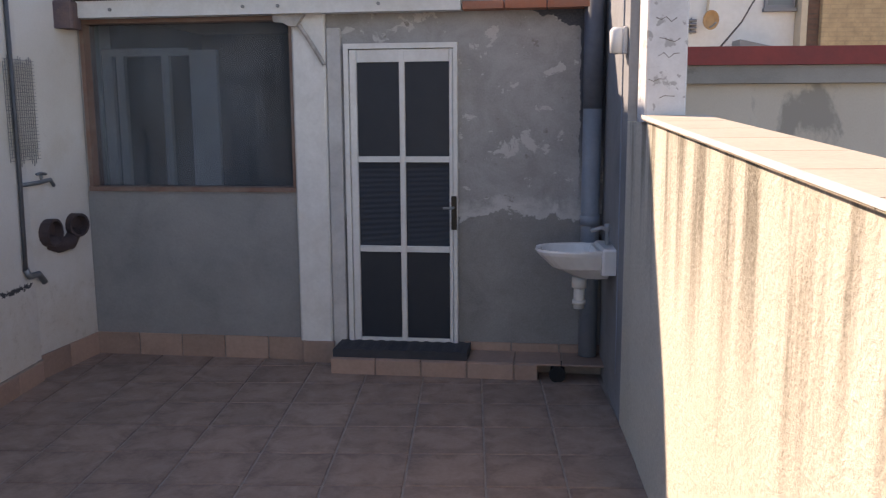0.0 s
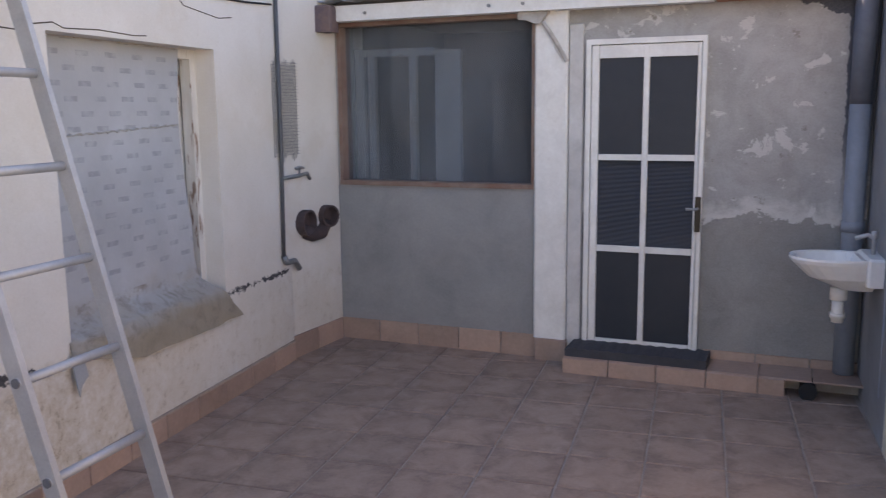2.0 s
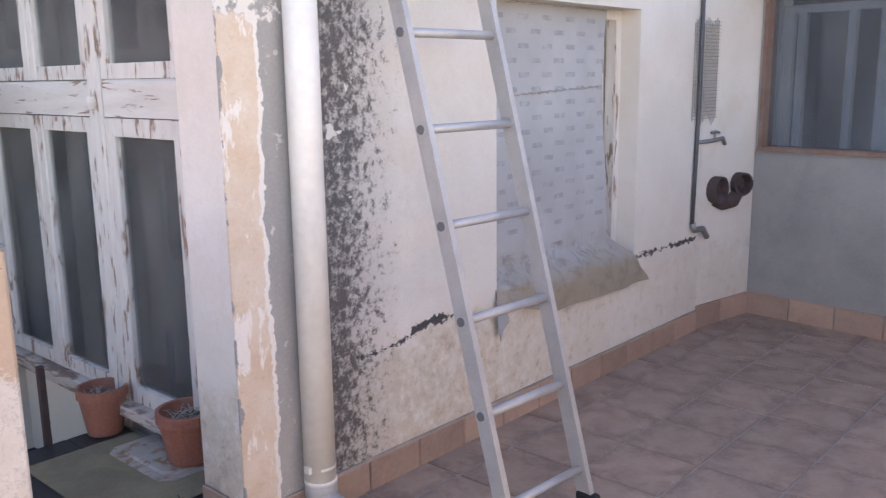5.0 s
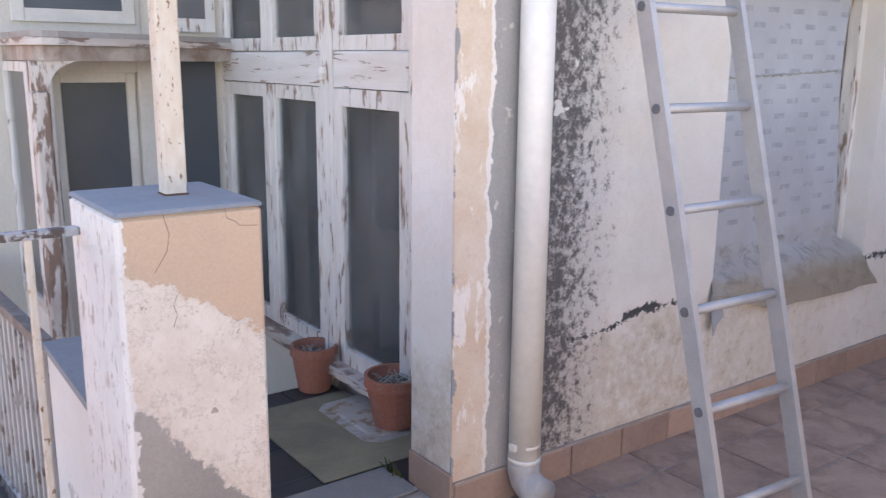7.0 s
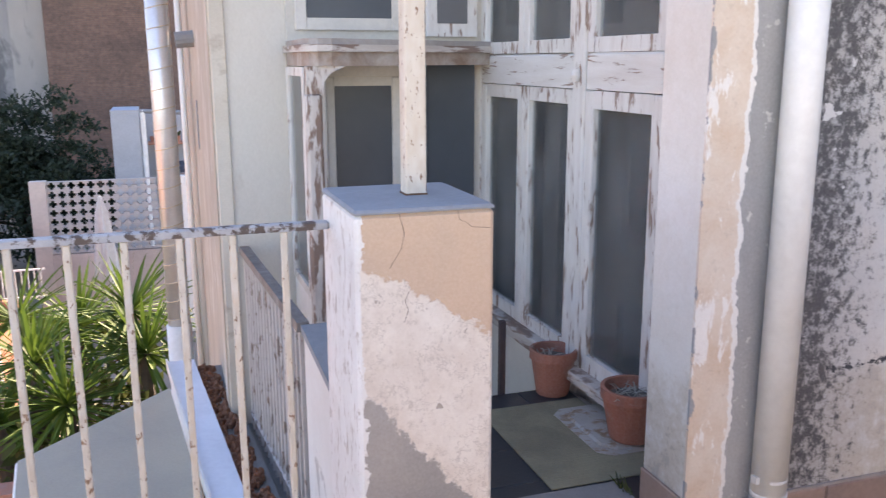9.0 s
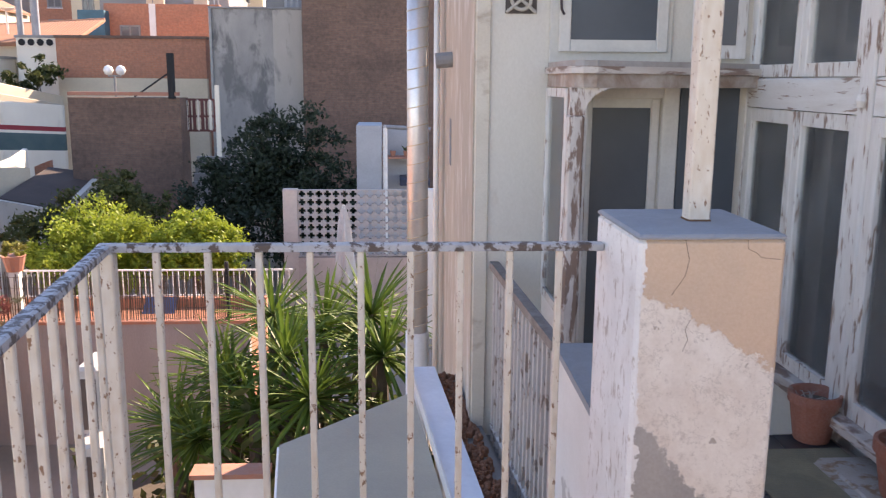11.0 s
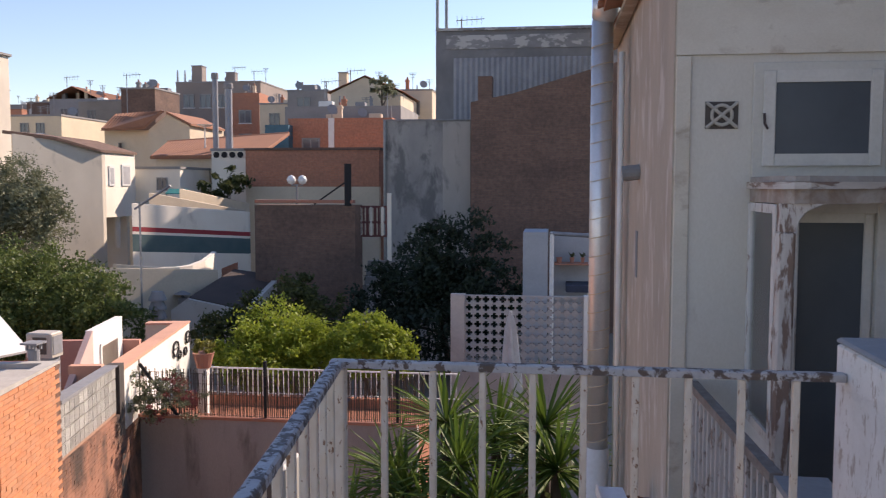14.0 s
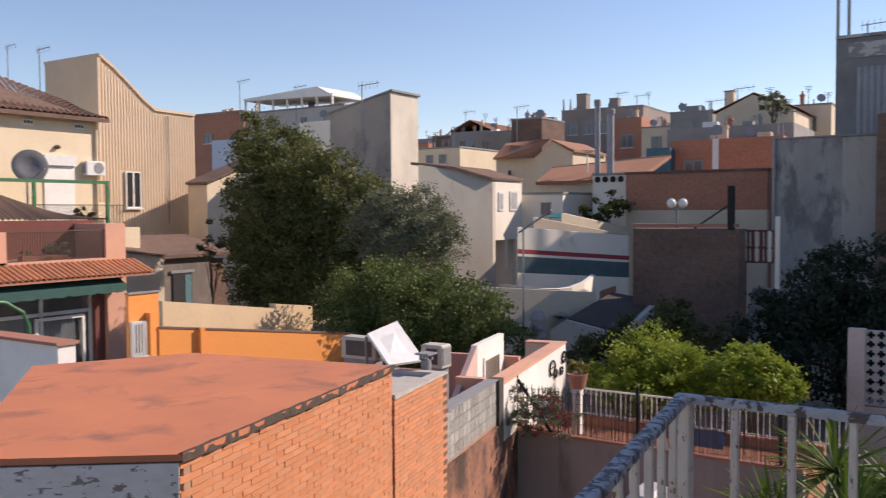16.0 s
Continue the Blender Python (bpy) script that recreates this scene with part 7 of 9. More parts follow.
p = ray_at(116.3, -6.7, 22)
v = thing("chimney_stack", "grey clay chimney with stacked conical cowls", "chimney", at=(p.x, p.y, GZ))
part("pipe", Shape().lathe([(0.17, GZ - p.z), (0.17, -0.75)], p, 14), M_WALLG, v)
for k in range(3):
    part("cowl", Shape().lathe([(0.25, -0.749 + 0.25 * k), (0.24, -0.70 + 0.25 * k), (0.15, -0.501 + 0.25 * k)], p, 14), M_WALLG, v)

# dark brick wall, lamps, stove pipe, stair with a red gate, grey and brown walls
# dark patch laid over the paler ground below the yuccas
structure("garden_soil", Shape().box(-13.2, -3.2, -4.6, 7.0, GZ + 0.001, GZ + 0.03), mat("dark_soil", (0.06, 0.045, 0.03), (0.09, 0.07, 0.05), 0.95, 2, 20, 0.5), "dark garden soil", "ground")
obw = house("old_brick_wall", "dark old brick garden building", 110.05, 103.5, -1.25, 30, 1.2, M_BROWNB, None, (), "building")[0]
p, q = ray_at(110.0, -1.1, 30), ray_at(103.6, -1.1, 30)
part("wall_cap", Shape().box(p.x - 0.3, p.x + 0.08, p.y, q.y, p.z + 0.002, p.z + 0.12), M_POT, obw, "red tile cap")
lm = thing("globe_lamp", "garden lamp with two white globes", "lamp", at=ray_at(107.28, -1.2, 33))
p = ray_at(107.28, 0.1, 33)
part("post", Shape().tube([(p.x, p.y, p.z - 2.5), p], 0.05, 8), M_WALLG, lm)
for yaw in (107.63, 106.92):
    g = ray_at(yaw, 0.42, 33)
    part("globe", Shape().lathe([(0.02, -0.19), (0.13, -0.14), (0.19, 0), (0.13, 0.14), (0.02, 0.19)], g, 14), M_CERAM, lm, "white glass globe", smooth=True)
    part("arm", Shape().tube([p, (g.x, g.y, g.z - 0.22), (g.x, g.y, g.z - 0.17)], 0.03, 6), M_WALLG, lm)
p, q = ray_at(103.95, 1.5, 30), ray_at(103.95, -1.3, 30)
sp = thing("stove_pipe", "black stove pipe with a wire stay", "chimney", at=q)
part("pipe", Shape().tube([q, p], 0.13, 10), M_RUBBER, sp)
part("stay", Shape().tube([(p.x, p.y, p.z - 0.6), ray_at(106.2, -1.2, 30)], 0.03, 5), M_RUBBER, sp)
M_GATE = mat("dark_red_iron", (0.17, 0.05, 0.045), (0.12, 0.045, 0.04), 0.7, 3, 30, 0.2)
gt = thing("stair_gate", "red iron railing at an outside stair", "railing", at=ray_at(102.4, -3.4, 31))
for i in range(9):
    y = ray_at(103.4 - 0.25 * i, -1.36, 31)
    b = ray_at(103.4 - 0.25 * i, -3.3, 31)
    part("bar", Shape().box(y.x - 0.03, y.x + 0.03, y.y - (0.05 if i % 2 else 0.03), y.y + (0.05 if i % 2 else 0.03), b.z, y.z), M_WARMW if i % 3 == 1 else M_GATE, gt)
for e in (-1.36, -2.4, -3.3):
    a, b = ray_at(103.45, e, 31), ray_at(101.38, e, 31)
    part("rail", Shape().box(a.x - 0.025, a.x + 0.025, a.y, b.y, a.z - 0.04, a.z + 0.04), M_GATE, gt)
a, b = ray_at(101.19, -0.45, 30.5), ray_at(101.19, -5.0, 30.5)
part("post", Shape().box(a.x - 0.07, a.x + 0.07, a.y - 0.07, a.y + 0.07, b.z, a.z), M_WARMW, gt, "tall white gate post")
st = thing("garden_stair", "dark cement garden stair", "stairs", at=ray_at(102.4, -7, 29))
for i in range(8):
    a, b = ray_at(103.5, -6.5, 30), ray_at(101.5, -6.5, 30)
    part("step", Shape().box(a.x - 0.3 * i - 0.3, a.x - 0.3 * i, a.y, b.y, GZ, -3.2 + 0.28 * i), M_WALLG, st)
t, x, y0, y1, top = house("grey_party_wall", "tall stained grey party wall", 101.5, 95.7, 4.35, 38, 5, plaster("stained_grey_wall", (0.36, 0.345, 0.32), (0.20, 0.195, 0.19), (0.16, 0.158, 0.155), 0.34, 1.1, 0.9, 1.0, 0.4, 0.55, 0.10), None, (), "wall")
part("pale_strip", Shape().box(x + 0.002, x + 0.06, y1 - 1.25, y1 - 0.02, GZ, top - 0.05), plaster("pale_strip_render", (0.46, 0.42, 0.37), (0.36, 0.335, 0.30), (0.24, 0.23, 0.22), 0.14, 1.4, 0.9, 3.0, 0.4, 0.5, 0.12), t, "paler cement strip")
part("coping", Shape().box(x - 0.2, x + 0.07, y0 - 0.03, y1, top + 0.002, top + 0.07), M_CAPG, t)
part("down_pipe", Shape().tube([(x + 0.10, y0 + 0.06, GZ), (x + 0.10, y0 + 0.06, top)], 0.07, 8), M_STEEL, t)
t, x, y0, y1, top = house("brown_party_wall", "tall weathered brown brick party wall", 95.72, 80.0, 5.6, 36.5, 5, M_BROWNB, None, (), "wall")
part("gable", Shape().prism([(x, y0, top), (x, y1, top), (x, y1, top + 2.6), (x, y0 + 5.2, top + 1.35), (x, y0 + 1.8, top + 0.35)], (-1.0, 0, 0)), M_BROWNB, t)
part("chimney", Shape().box(x - 0.9, x - 0.1, y0 + 0.3, y0 + 0.9, top, top + 1.1), M_BROWNB, t)
M_HALL = plaster("dark_hall_render", (0.23, 0.225, 0.22), (0.15, 0.148, 0.15), (0.32, 0.31, 0.30), 0.10, 1.2, 0.9, 1.0, 0.4, 1.0, 0.2)
t, x, y0, y1, top = house("corrugated_hall", "dark hall with corrugated sheet walls", 98.0, 80.0, 10.2, 48.0, 5.2, M_HALL, None, (), "building")
s = Shape()
n = int((y1 - y0 - 1.2) / 0.30)
for i in range(n):
    y = y0 + 1.0 + i * 0.30
    s.add([(x + 0.01, y, top - 5.4), (x + 0.09, y + 0.15, top - 5.4), (x + 0.01, y + 0.30, top - 5.4), (x + 0.01, y, top - 1.5), (x + 0.09, y + 0.15, top - 1.5), (x + 0.01, y + 0.30, top - 1.5)], [(0, 1, 4, 3), (1, 2, 5, 4)])
part("cladding", s, M_CORR, t, "grey corrugated sheets")
part("parapet", Shape().box(x - 0.3, x + 0.12, y0, y1, top + 0.002, top + 0.15).box(x + 0.002, x + 0.05, y0 + 0.6, y1, top - 1.0, top - 0.25), plaster("flaking_parapet", (0.30, 0.29, 0.28), (0.20, 0.195, 0.19), (0.52, 0.50, 0.47), 0.36, 1.5, 0.9, 6.0, 0.4, 2.0, 0.05), t)
for yaw in (97.9, 97.3):
    a, b = ray_at(yaw, 14.0, 48.3), ray_at(yaw, 10.2, 48.3)
    part("mast", Shape().tube([b, (b.x, b.y, a.z)], 0.09, 8), M_STEEL, t)
# hidden tall block beside the hall, added to keep the gardens in shade
tb = thing("shade_block", "unseen tall grey block added to shade the gardens", "building", at=(-41, 9, GZ))
part("wall", Shape().box(-46, -37, 3.2, 20, GZ, 13.2), M_WALLG, tb)
part("roof", Shape().box(-46.1, -36.9, 3.1, 20.1, 13.202, 13.4), M_WALLG, tb)
# cabin behind the lattice
cb = thing("white_cabin", "white roof cabin with an outside shelf", "cabin", at=(-24, -0.5, GZ))
a, b = ray_at(92.25, -3.05, 24), ray_at(90.6, -3.05, 24)
M_CABIN = mat("pale_cabin_paint", (0.40, 0.425, 0.45), (0.31, 0.33, 0.35), 0.8, 1, 20, 0.1)
part("wall", Shape().box(a.x - 2, a.x, a.y, b.y, GZ, a.z), M_CABIN, cb)
a, b = ray_at(90.45, -3.05, 23.5), ray_at(87.3, -3.05, 23.5)
part("back_wall", Shape().box(a.x - 1.5, a.x - 1.3, a.y, b.y, GZ, a.z - 0.1), M_CABIN, cb)
part("frame_post", Shape().tube([(a.x, a.y + 0.05, GZ), (a.x, a.y + 0.05, a.z)], 0.06, 10), M_PAINTW, cb)
part("frame_beam", Shape().tube([(a.x, a.y, a.z - 0.03), (a.x, b.y, a.z - 0.10)], 0.06, 10), M_STEEL, cb)
part("shelf", Shape().box(a.x - 1.29, a.x - 0.6, a.y + 0.12, b.y, a.z - 0.96, a.z - 0.92), M_POT, cb, "red shelf board")
part("bench", Shape().slab(a.x - 1.25, a.x - 0.2, a.y + 0.45, b.y, a.z - 1.68, a.z - 1.48, 0.02), mat("dark_blue_cloth", (0.05, 0.06, 0.09), None, 0.9, 6, 40, 0.3), cb, "dark covered bench")
for k, (dy, r) in enumerate(((0.26, 0.09), (0.62, 0.07), (0.92, 0.06))):
    c = Vector((a.x - 0.9, a.y + dy, a.z - 0.919))
    sp_ = thing("shelf_pot", "small plant pot on the cabin shelf", "flower pot", "pots on the cabin shelf", at=c)
    part("pot", Shape().lathe([(r * 0.7, 0.0), (r, 0.16), (r * 0.85, 0.16)], c, 10), M_POT, sp_)
    if k:
        sprigs = Shape()
        for q in range(14):
            g = 2.4 * q
            sprigs.tube([(c.x, c.y, c.z + 0.14), (c.x + 0.05 * math.cos(g), c.y + 0.05 * math.sin(g), c.z + 0.24), (c.x + 0.10 * math.cos(g), c.y + 0.10 * math.sin(g), c.z + 0.25 + 0.06 * math.sin(3 * g))], [0.012, 0.02, 0.004], 4)
        part("plant", sprigs, M_LEAFD, sp_)

# ---- ribbed house, yellow house, pink terrace house ----
rb = thing("ribbed_house", "cream house with a ribbed sheet facade and a swept roofline", "house", at=(-34, -44, GZ))
RO = [(-30.6, 10.4), (-31.5, 9.85), (-32.6, 9.0), (-33.5, 8.25), (-34.35, 7.7), (-37.35, 7.66)]
M_TAN = mat("tan_render", (0.68, 0.52, 0.37), (0.58, 0.45, 0.32), 0.9, 0.5, 12, 0.2)
part("wall", Shape().prism([(x, -42.0, z) for x, z in RO] + [(-37.35, -42.0, GZ), (-30.6, -42.0, GZ)], (0, -5, 0)), M_TAN, rb)
s = Shape()
n = int(6.7 / 0.2)
for i in range(n):
    x = -37.3 + 0.2 * i
    zt = np.interp(-x, [-q[0] for q in RO], [q[1] for q in RO]) - 0.16
    for z0, z1 in (((0.1, float(zt)),) if not -33.35 < x < -32.0 else ((0.1, 1.8), (4.15, float(zt)))):
        s.prism([(x, -41.998, z0), (x + 0.03, -41.955, z0), (x + 0.11, -41.955, z0), (x + 0.14, -41.998, z0)], (0, 0, z1 - z0))
part("ribs", s, mat("ribbed_sheet", (0.70, 0.54, 0.38), (0.62, 0.48, 0.34), 0.7, 0.5, 10, 0.1), rb, "tan ribbed cladding")
part("roof_edge", Shape().prism([(x, -41.88, z) for x, z in RO] + [(x, -41.88, z + 0.16) for x, z in reversed(RO)], (0, -5.2, 0)), M_TAN, rb)
part("corner_strip", Shape().box(-30.62, -30.45, -41.995, -41.85, GZ, 10.3), M_TAN, rb)
part("cable", Shape().tube([(-35.2, -41.86, 7.5), (-35.25, -41.86, 4.2), (-35.15, -41.86, 1.0)], 0.035, 6), M_WALLG, rb)


def window_north(parent, x0, x1, y, z0, z1, leafs=2, m_frame=None, m_pane=None):
    """A framed window on a wall that faces +y: frame, leaves and sill."""
    s, t = Shape(), 0.07
    s.box(x0, x0 + t, y + 0.002, y + 0.09, z0, z1).box(x1 - t, x1, y + 0.002, y + 0.09, z0, z1)
    s.box(x0 + t, x1 - t, y + 0.002, y + 0.09, z0, z0 + t).box(x0 + t, x1 - t, y + 0.002, y + 0.09, z1 - t, z1)
    for k in range(1, leafs):
        xm = x0 + (x1 - x0) * k / leafs
        s.box(xm - 0.05, xm + 0.05, y + 0.002, y + 0.08, z0 + t, z1 - t)
    f = part("window", s, m_frame or M_PAINTW, parent)
    part("pane", Shape().box(x0 + t, x1 - t, y + 0.001, y + 0.03, z0 + t, z1 - t), m_pane or M_WINDOW, f)
    part("sill", Shape().box(x0 - 0.06, x1 + 0.06, y + 0.002, y + 0.16, z0 - 0.09, z0 - 0.003), m_frame or M_PAINTW, f)
    return f


window_north(rb, -33.2, -32.15, -41.95, 1.95, 4.05, 2, None, mat("black_pane", (0.02, 0.02, 0.022), None, 0.35, 1, 5, 0.02))
yh = thing("yellow_house", "pale yellow house with a tiled roof and a terrace", "house", at=(-22, -40, GZ))
part("wall", Shape().box(-27.6, -14, -44, -38, GZ, 6.3), M_YELLOW, yh)
part("side_wall", Shape().box(-28.3, -27.602, -43, -38.05, GZ, 2.2), M_YELLOW, yh)
s = Shape()
n = 36
for i in range(n):
    x0, x1 = -27.9 + 12 * i / n, -27.9 + 12 * (i + 1) / n
    xm = (x0 + x1) / 2
    zt = [float(np.interp(x, [-27.9, -27.0, -23.8, -15.9], [6.75, 7.4, 8.15, 9.6])) for x in (x0, xm, x1)]
    rows_ = 9
    for k in range(rows_):
        f0, f1 = k / rows_, (k + 1) / rows_ + 0.02
        ya, yb = -37.45 - 2.5 * f0, -37.45 - 2.5 * f1
        za = [6.36 + (z - 6.36) * f0 + 0.05 for z in zt]
        zb = [6.36 + (z - 6.36) * f1 for z in zt]
        s.add([(x0, ya, za[0]), (xm, ya, za[1] + 0.10), (x1, ya, za[2]), (x0, yb, zb[0]), (xm, yb, zb[1] + 0.10), (x1, yb, zb[2])], [(0, 3, 4, 1), (1, 4, 5, 2)])
part("roof", s, mat("dark_clay_tile", (0.22, 0.12, 0.08), (0.14, 0.085, 0.06), 0.9, 1.0, 8, 0.3, 0, 0.2, True), yh, "dark weathered clay tiles")
part("roof_deck", Shape().prism([(-27.9, -37.42, 6.38), (-15.9, -37.42, 6.38), (-15.9, -39.9, 9.5), (-27.9, -39.9, 6.70)], (0, 0, -0.2)), M_BROWNB, yh)
part("eave", Shape().box(-27.95, -14, -38.0, -37.5, 6.24, 6.34), M_BROWNB, yh)
for x in (-23.88, -26.53):
    f = part("vent", Shape().box(x - 0.25, x + 0.25, -37.998, -37.95, 5.8, 6.08), M_WALLW, yh)
    for dx in (-0.16, 0, 0.16):
        part("vent_hole", Shape().box(x + dx - 0.05, x + dx + 0.05, -37.949, -37.94, 5.87, 6.01), M_DARK, f)
part("shutter", Shape().box(-26.2, -24.6, -37.998, -37.93, 1.1, 3.95), M_WALLW, yh, "white roller shutter")
part("shutter_box", Shape().box(-26.25, -24.55, -37.998, -37.78, 3.96, 4.45), M_PAINTW, yh)
part("downpipe", Shape().tube([(-27.45, -37.9, 6.2), (-27.45, -37.9, 1.0)], 0.07, 8), M_YELLOW, yh)
part("wall_lamp", Shape().lathe([(0.08, -0.1), (0.16, 0.0), (0.08, 0.1)], (-25.3, -37.9, 4.85), 10), M_BROWNB, yh)
part("terrace_floor", Shape().box(-28.3, -14, -37.99, -35.8, GZ, 0.95), M_YELLOW, yh)
ac = thing("air_conditioner", "white air conditioner on a yellow house wall", "air conditioner", at=(-27.2, -37.8, 3.6))
part("case", Shape().slab(-27.75, -26.65, -37.998, -37.62, 3.55, 4.25, 0.04), M_PAINTW, ac)
part("fan_grille", Shape().tube([(-27.35, -37.619, 3.9), (-27.35, -37.60, 3.9)], 0.27, 18), M_CAPG, ac)
part("side_grille", Shape().box(-26.649, -26.64, -37.95, -37.68, 3.65, 4.15), M_CAPG, ac)
c = Vector((-23.0, -36.5, 3.78))
sd = thing("satellite_dish", "grey satellite dish on a terrace", "satellite dish", at=(c.x, c.y, 0.95))
s = Shape().lathe([(0.05, -0.12), (0.4, -0.05), (0.76, 0.10), (0.74, 0.12), (0.4, 0.0), (0.03, -0.06)], (0, 0, 0), 26)
mm = Matrix.Translation(c) @ pose(0, 0, 0, -80, 0, -28)
s.v = [tuple(mm @ Vector(p)) for p in s.v]
part("bowl", s, mat("dish_grey", (0.17, 0.17, 0.18), None, 0.6, 2, 20, 0.1), sd, smooth=True)
part("mast", Shape().tube([(c.x, c.y - 0.25, 0.95), (c.x, c.y - 0.25, c.z)], 0.05, 8), M_STEEL, sd)
part("arm", Shape().tube([(c.x, c.y, c.z - 0.65), (c.x - 0.2, c.y + 0.75, c.z - 0.1)], 0.03, 8), M_STEEL, sd)
gf = thing("pergola", "green painted steel frame on a roof terrace", "pergola", at=(-24, -36, 0.95))
part("beam", Shape().box(-26.7, -18, -36.06, -35.94, 3.05, 3.2), M_GREEN, gf)
for x in (-22.85, -26.62):
    part("post", Shape().box(x - 0.07, x + 0.07, -36.06, -35.94, 0.95, 3.048), M_GREEN, gf)
tr = thing("terrace_railing", "dark iron railing on a roof terrace", "railing", at=(-24, -36.3, 0.95))
for z in (1.05, 2.05):
    part("rail", Shape().box(-27.9, -22.9, -36.52, -36.48, z - 0.02, z + 0.02), M_RUBBER, tr)
for i in range(40):
    part("bar", Shape().box(-27.85 + 0.124 * i, -27.83 + 0.124 * i, -36.51, -36.49, 0.95, 2.03), M_RUBBER, tr)
br_ = thing("lower_roof", "brown tiled lean-to roof", "roof", at=(-20, -33, GZ))
s = Shape()
for i in range(34):
    x0, x1 = -23.2 + 0.22 * i, -23.2 + 0.22 * (i + 1)
    xm = (x0 + x1) / 2
    t0, t1, tm = [1.40 + 0.34 * max(0.0, x + 23.0) for x in (x0, x1, xm)]
    s.add([(x0, -31.2, 1.38), (xm, -31.2, 1.46), (x1, -31.2, 1.38), (x0, -34.0, t0), (xm, -34.0, tm + 0.08), (x1, -34.0, t1)], [(0, 3, 4, 1), (1, 4, 5, 2)])
part("roof", s, mat("brown_roof_tile", (0.19, 0.12, 0.085), (0.13, 0.085, 0.065), 0.9, 1.0, 8, 0.3, 0, 0.2, True), br_)
part("wall", Shape().box(-23.1, -15.6, -34, -31.4, GZ, 1.36), M_YELLOW, br_)

pk = thing("pink_house", "salmon house with a balcony, clay eave and green awning", "house", at=(-19, -30, GZ))
M_DPINK = mat("dark_red_render", (0.19, 0.065, 0.05), (0.15, 0.05, 0.042), 0.9, 0.7, 14, 0.2)
M_SALMON = mat("salmon_render", (0.66, 0.36, 0.25), (0.58, 0.31, 0.22), 0.9, 0.7, 14, 0.2)
part("balcony_wall", Shape().box(-22.28, -14, -31.3, -31.0, GZ, 1.38), M_DPINK, pk)
part("end_wall", Shape().box(-22.3, -21.4, -30.998, -29.0, -0.45, 1.25), M_SALMON, pk)
part("pier", Shape().box(-22.3, -21.42, -29.6, -29.0, GZ, -0.452), M_SALMON, pk)
part("left_pier", Shape().box(-17.4, -14, -29.4, -29.0, -0.45, 1.0), M_SALMON, pk)
part("balcony_floor", Shape().box(-21.398, -14, -30.99, -29.0, -0.45, -0.08), M_SALMON, pk)
for i in range(40):
    x = -21.35 + 0.1 * i
    part("baluster", Shape().box(x - 0.014, x + 0.014, -29.12, -29.09, -0.078, 0.98), M_BARK, pk)
part("handrail", Shape().box(-21.4, -17.4, -29.14, -29.07, 0.982, 1.03), M_BARK, pk)
s = Shape()
for i in range(36):
    x = -22.6 + 0.22 * i
    arc = [(x + 0.10 * math.cos(g), 0.085 * math.sin(g)) for g in [math.pi * k / 6 for k in range(7)]]
    arc += [(x + 0.078 * math.cos(g), 0.06 * math.sin(g)) for g in [math.pi * k / 6 for k in range(6, -1, -1)]]
    s.prism([(ax, -27.75, -0.68 + az) for ax, az in arc], (0, -1.24, 0.46))
part("eave_tiles", s, mat("orange_eave_tile", (0.52, 0.21, 0.10), (0.36, 0.14, 0.08), 0.85, 2, 20, 0.3, 0, 0.2, True), pk, "orange clay eave tiles")
part("eave_board", Shape().prism([(-22.6, -27.8, -0.78), (-22.6, -27.8, -0.70), (-22.6, -28.99, -0.26), (-22.6, -28.99, -0.36)], (8, 0, 0)), M_POT, pk)
s = Shape()
k = 44
for i in range(k):
    x0, x1 = -21.5 + 7.5 * i / k, -21.5 + 7.5 * (i + 1) / k
    dip = 0.05 * abs(math.sin(i * 0.9))
    s.prism([(x0, -28.5, -0.78), (x0, -28.52, -0.82), (x0, -27.95, -1.12), (x0, -27.93, -1.32 - dip), (x0, -27.90, -1.32 - dip), (x0, -27.92, -1.08)], (x1 - x0, 0, 0))
part("awning", s, mat("green_awning", (0.02, 0.085, 0.075), None, 0.8, 2, 40, 0.2), pk, "dark green awning")
part("side_jamb", Shape().box(-21.418, -21.0, -29.5, -29.2, GZ, -0.46), M_DPINK, pk)
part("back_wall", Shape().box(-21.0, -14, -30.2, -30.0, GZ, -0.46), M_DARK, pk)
s = Shape()
for x in (-20.95, -18.9, -17.0, -15.1):
    s.box(x - 0.06, x + 0.06, -29.5, -29.4, GZ, -1.2)
s.box(-20.95, -14, -29.49, -29.41, -2.15, -2.02).box(-20.95, -14, -29.49, -29.41, -1.3, -1.2)
part("window_frame", s, M_PAINTW, pk)
part("sliding_frame", Shape().box(-18.7, -18.58, -29.36, -29.28, GZ, -2.2).box(-20.6, -20.5, -29.36, -29.28, GZ, -2.2).box(-20.5, -18.7, -29.36, -29.28, -2.32, -2.2), M_WALLW, pk)
part("pane", Shape().box(-20.9, -14, -29.47, -29.46, GZ, -1.3), M_GLASSD, pk)
for x0, x1 in ((-20.3, -18.75), (-18.3, -16.9)):
    s, k = Shape(), 60
    vv = [(x0 + (x1 - x0) * i / k, -29.62 + 0.05 * math.sin(i * 1.1) + 0.02 * math.sin(i * 2.7), z) for z in (GZ, -2.2) for i in range(k + 1)]
    s.add(vv, [(i, i + 1, k + 2 + i, k + 1 + i) for i in range(k)])
    part("curtain", s, mat("pale_curtain", (0.70, 0.66, 0.58), (0.58, 0.55, 0.48), 0.9, 3, 40, 0.2), pk, "pale curtains behind the window")
gp = thing("green_rail", "curved green steel tube by the window", "railing", at=(-17, -28.5, GZ))
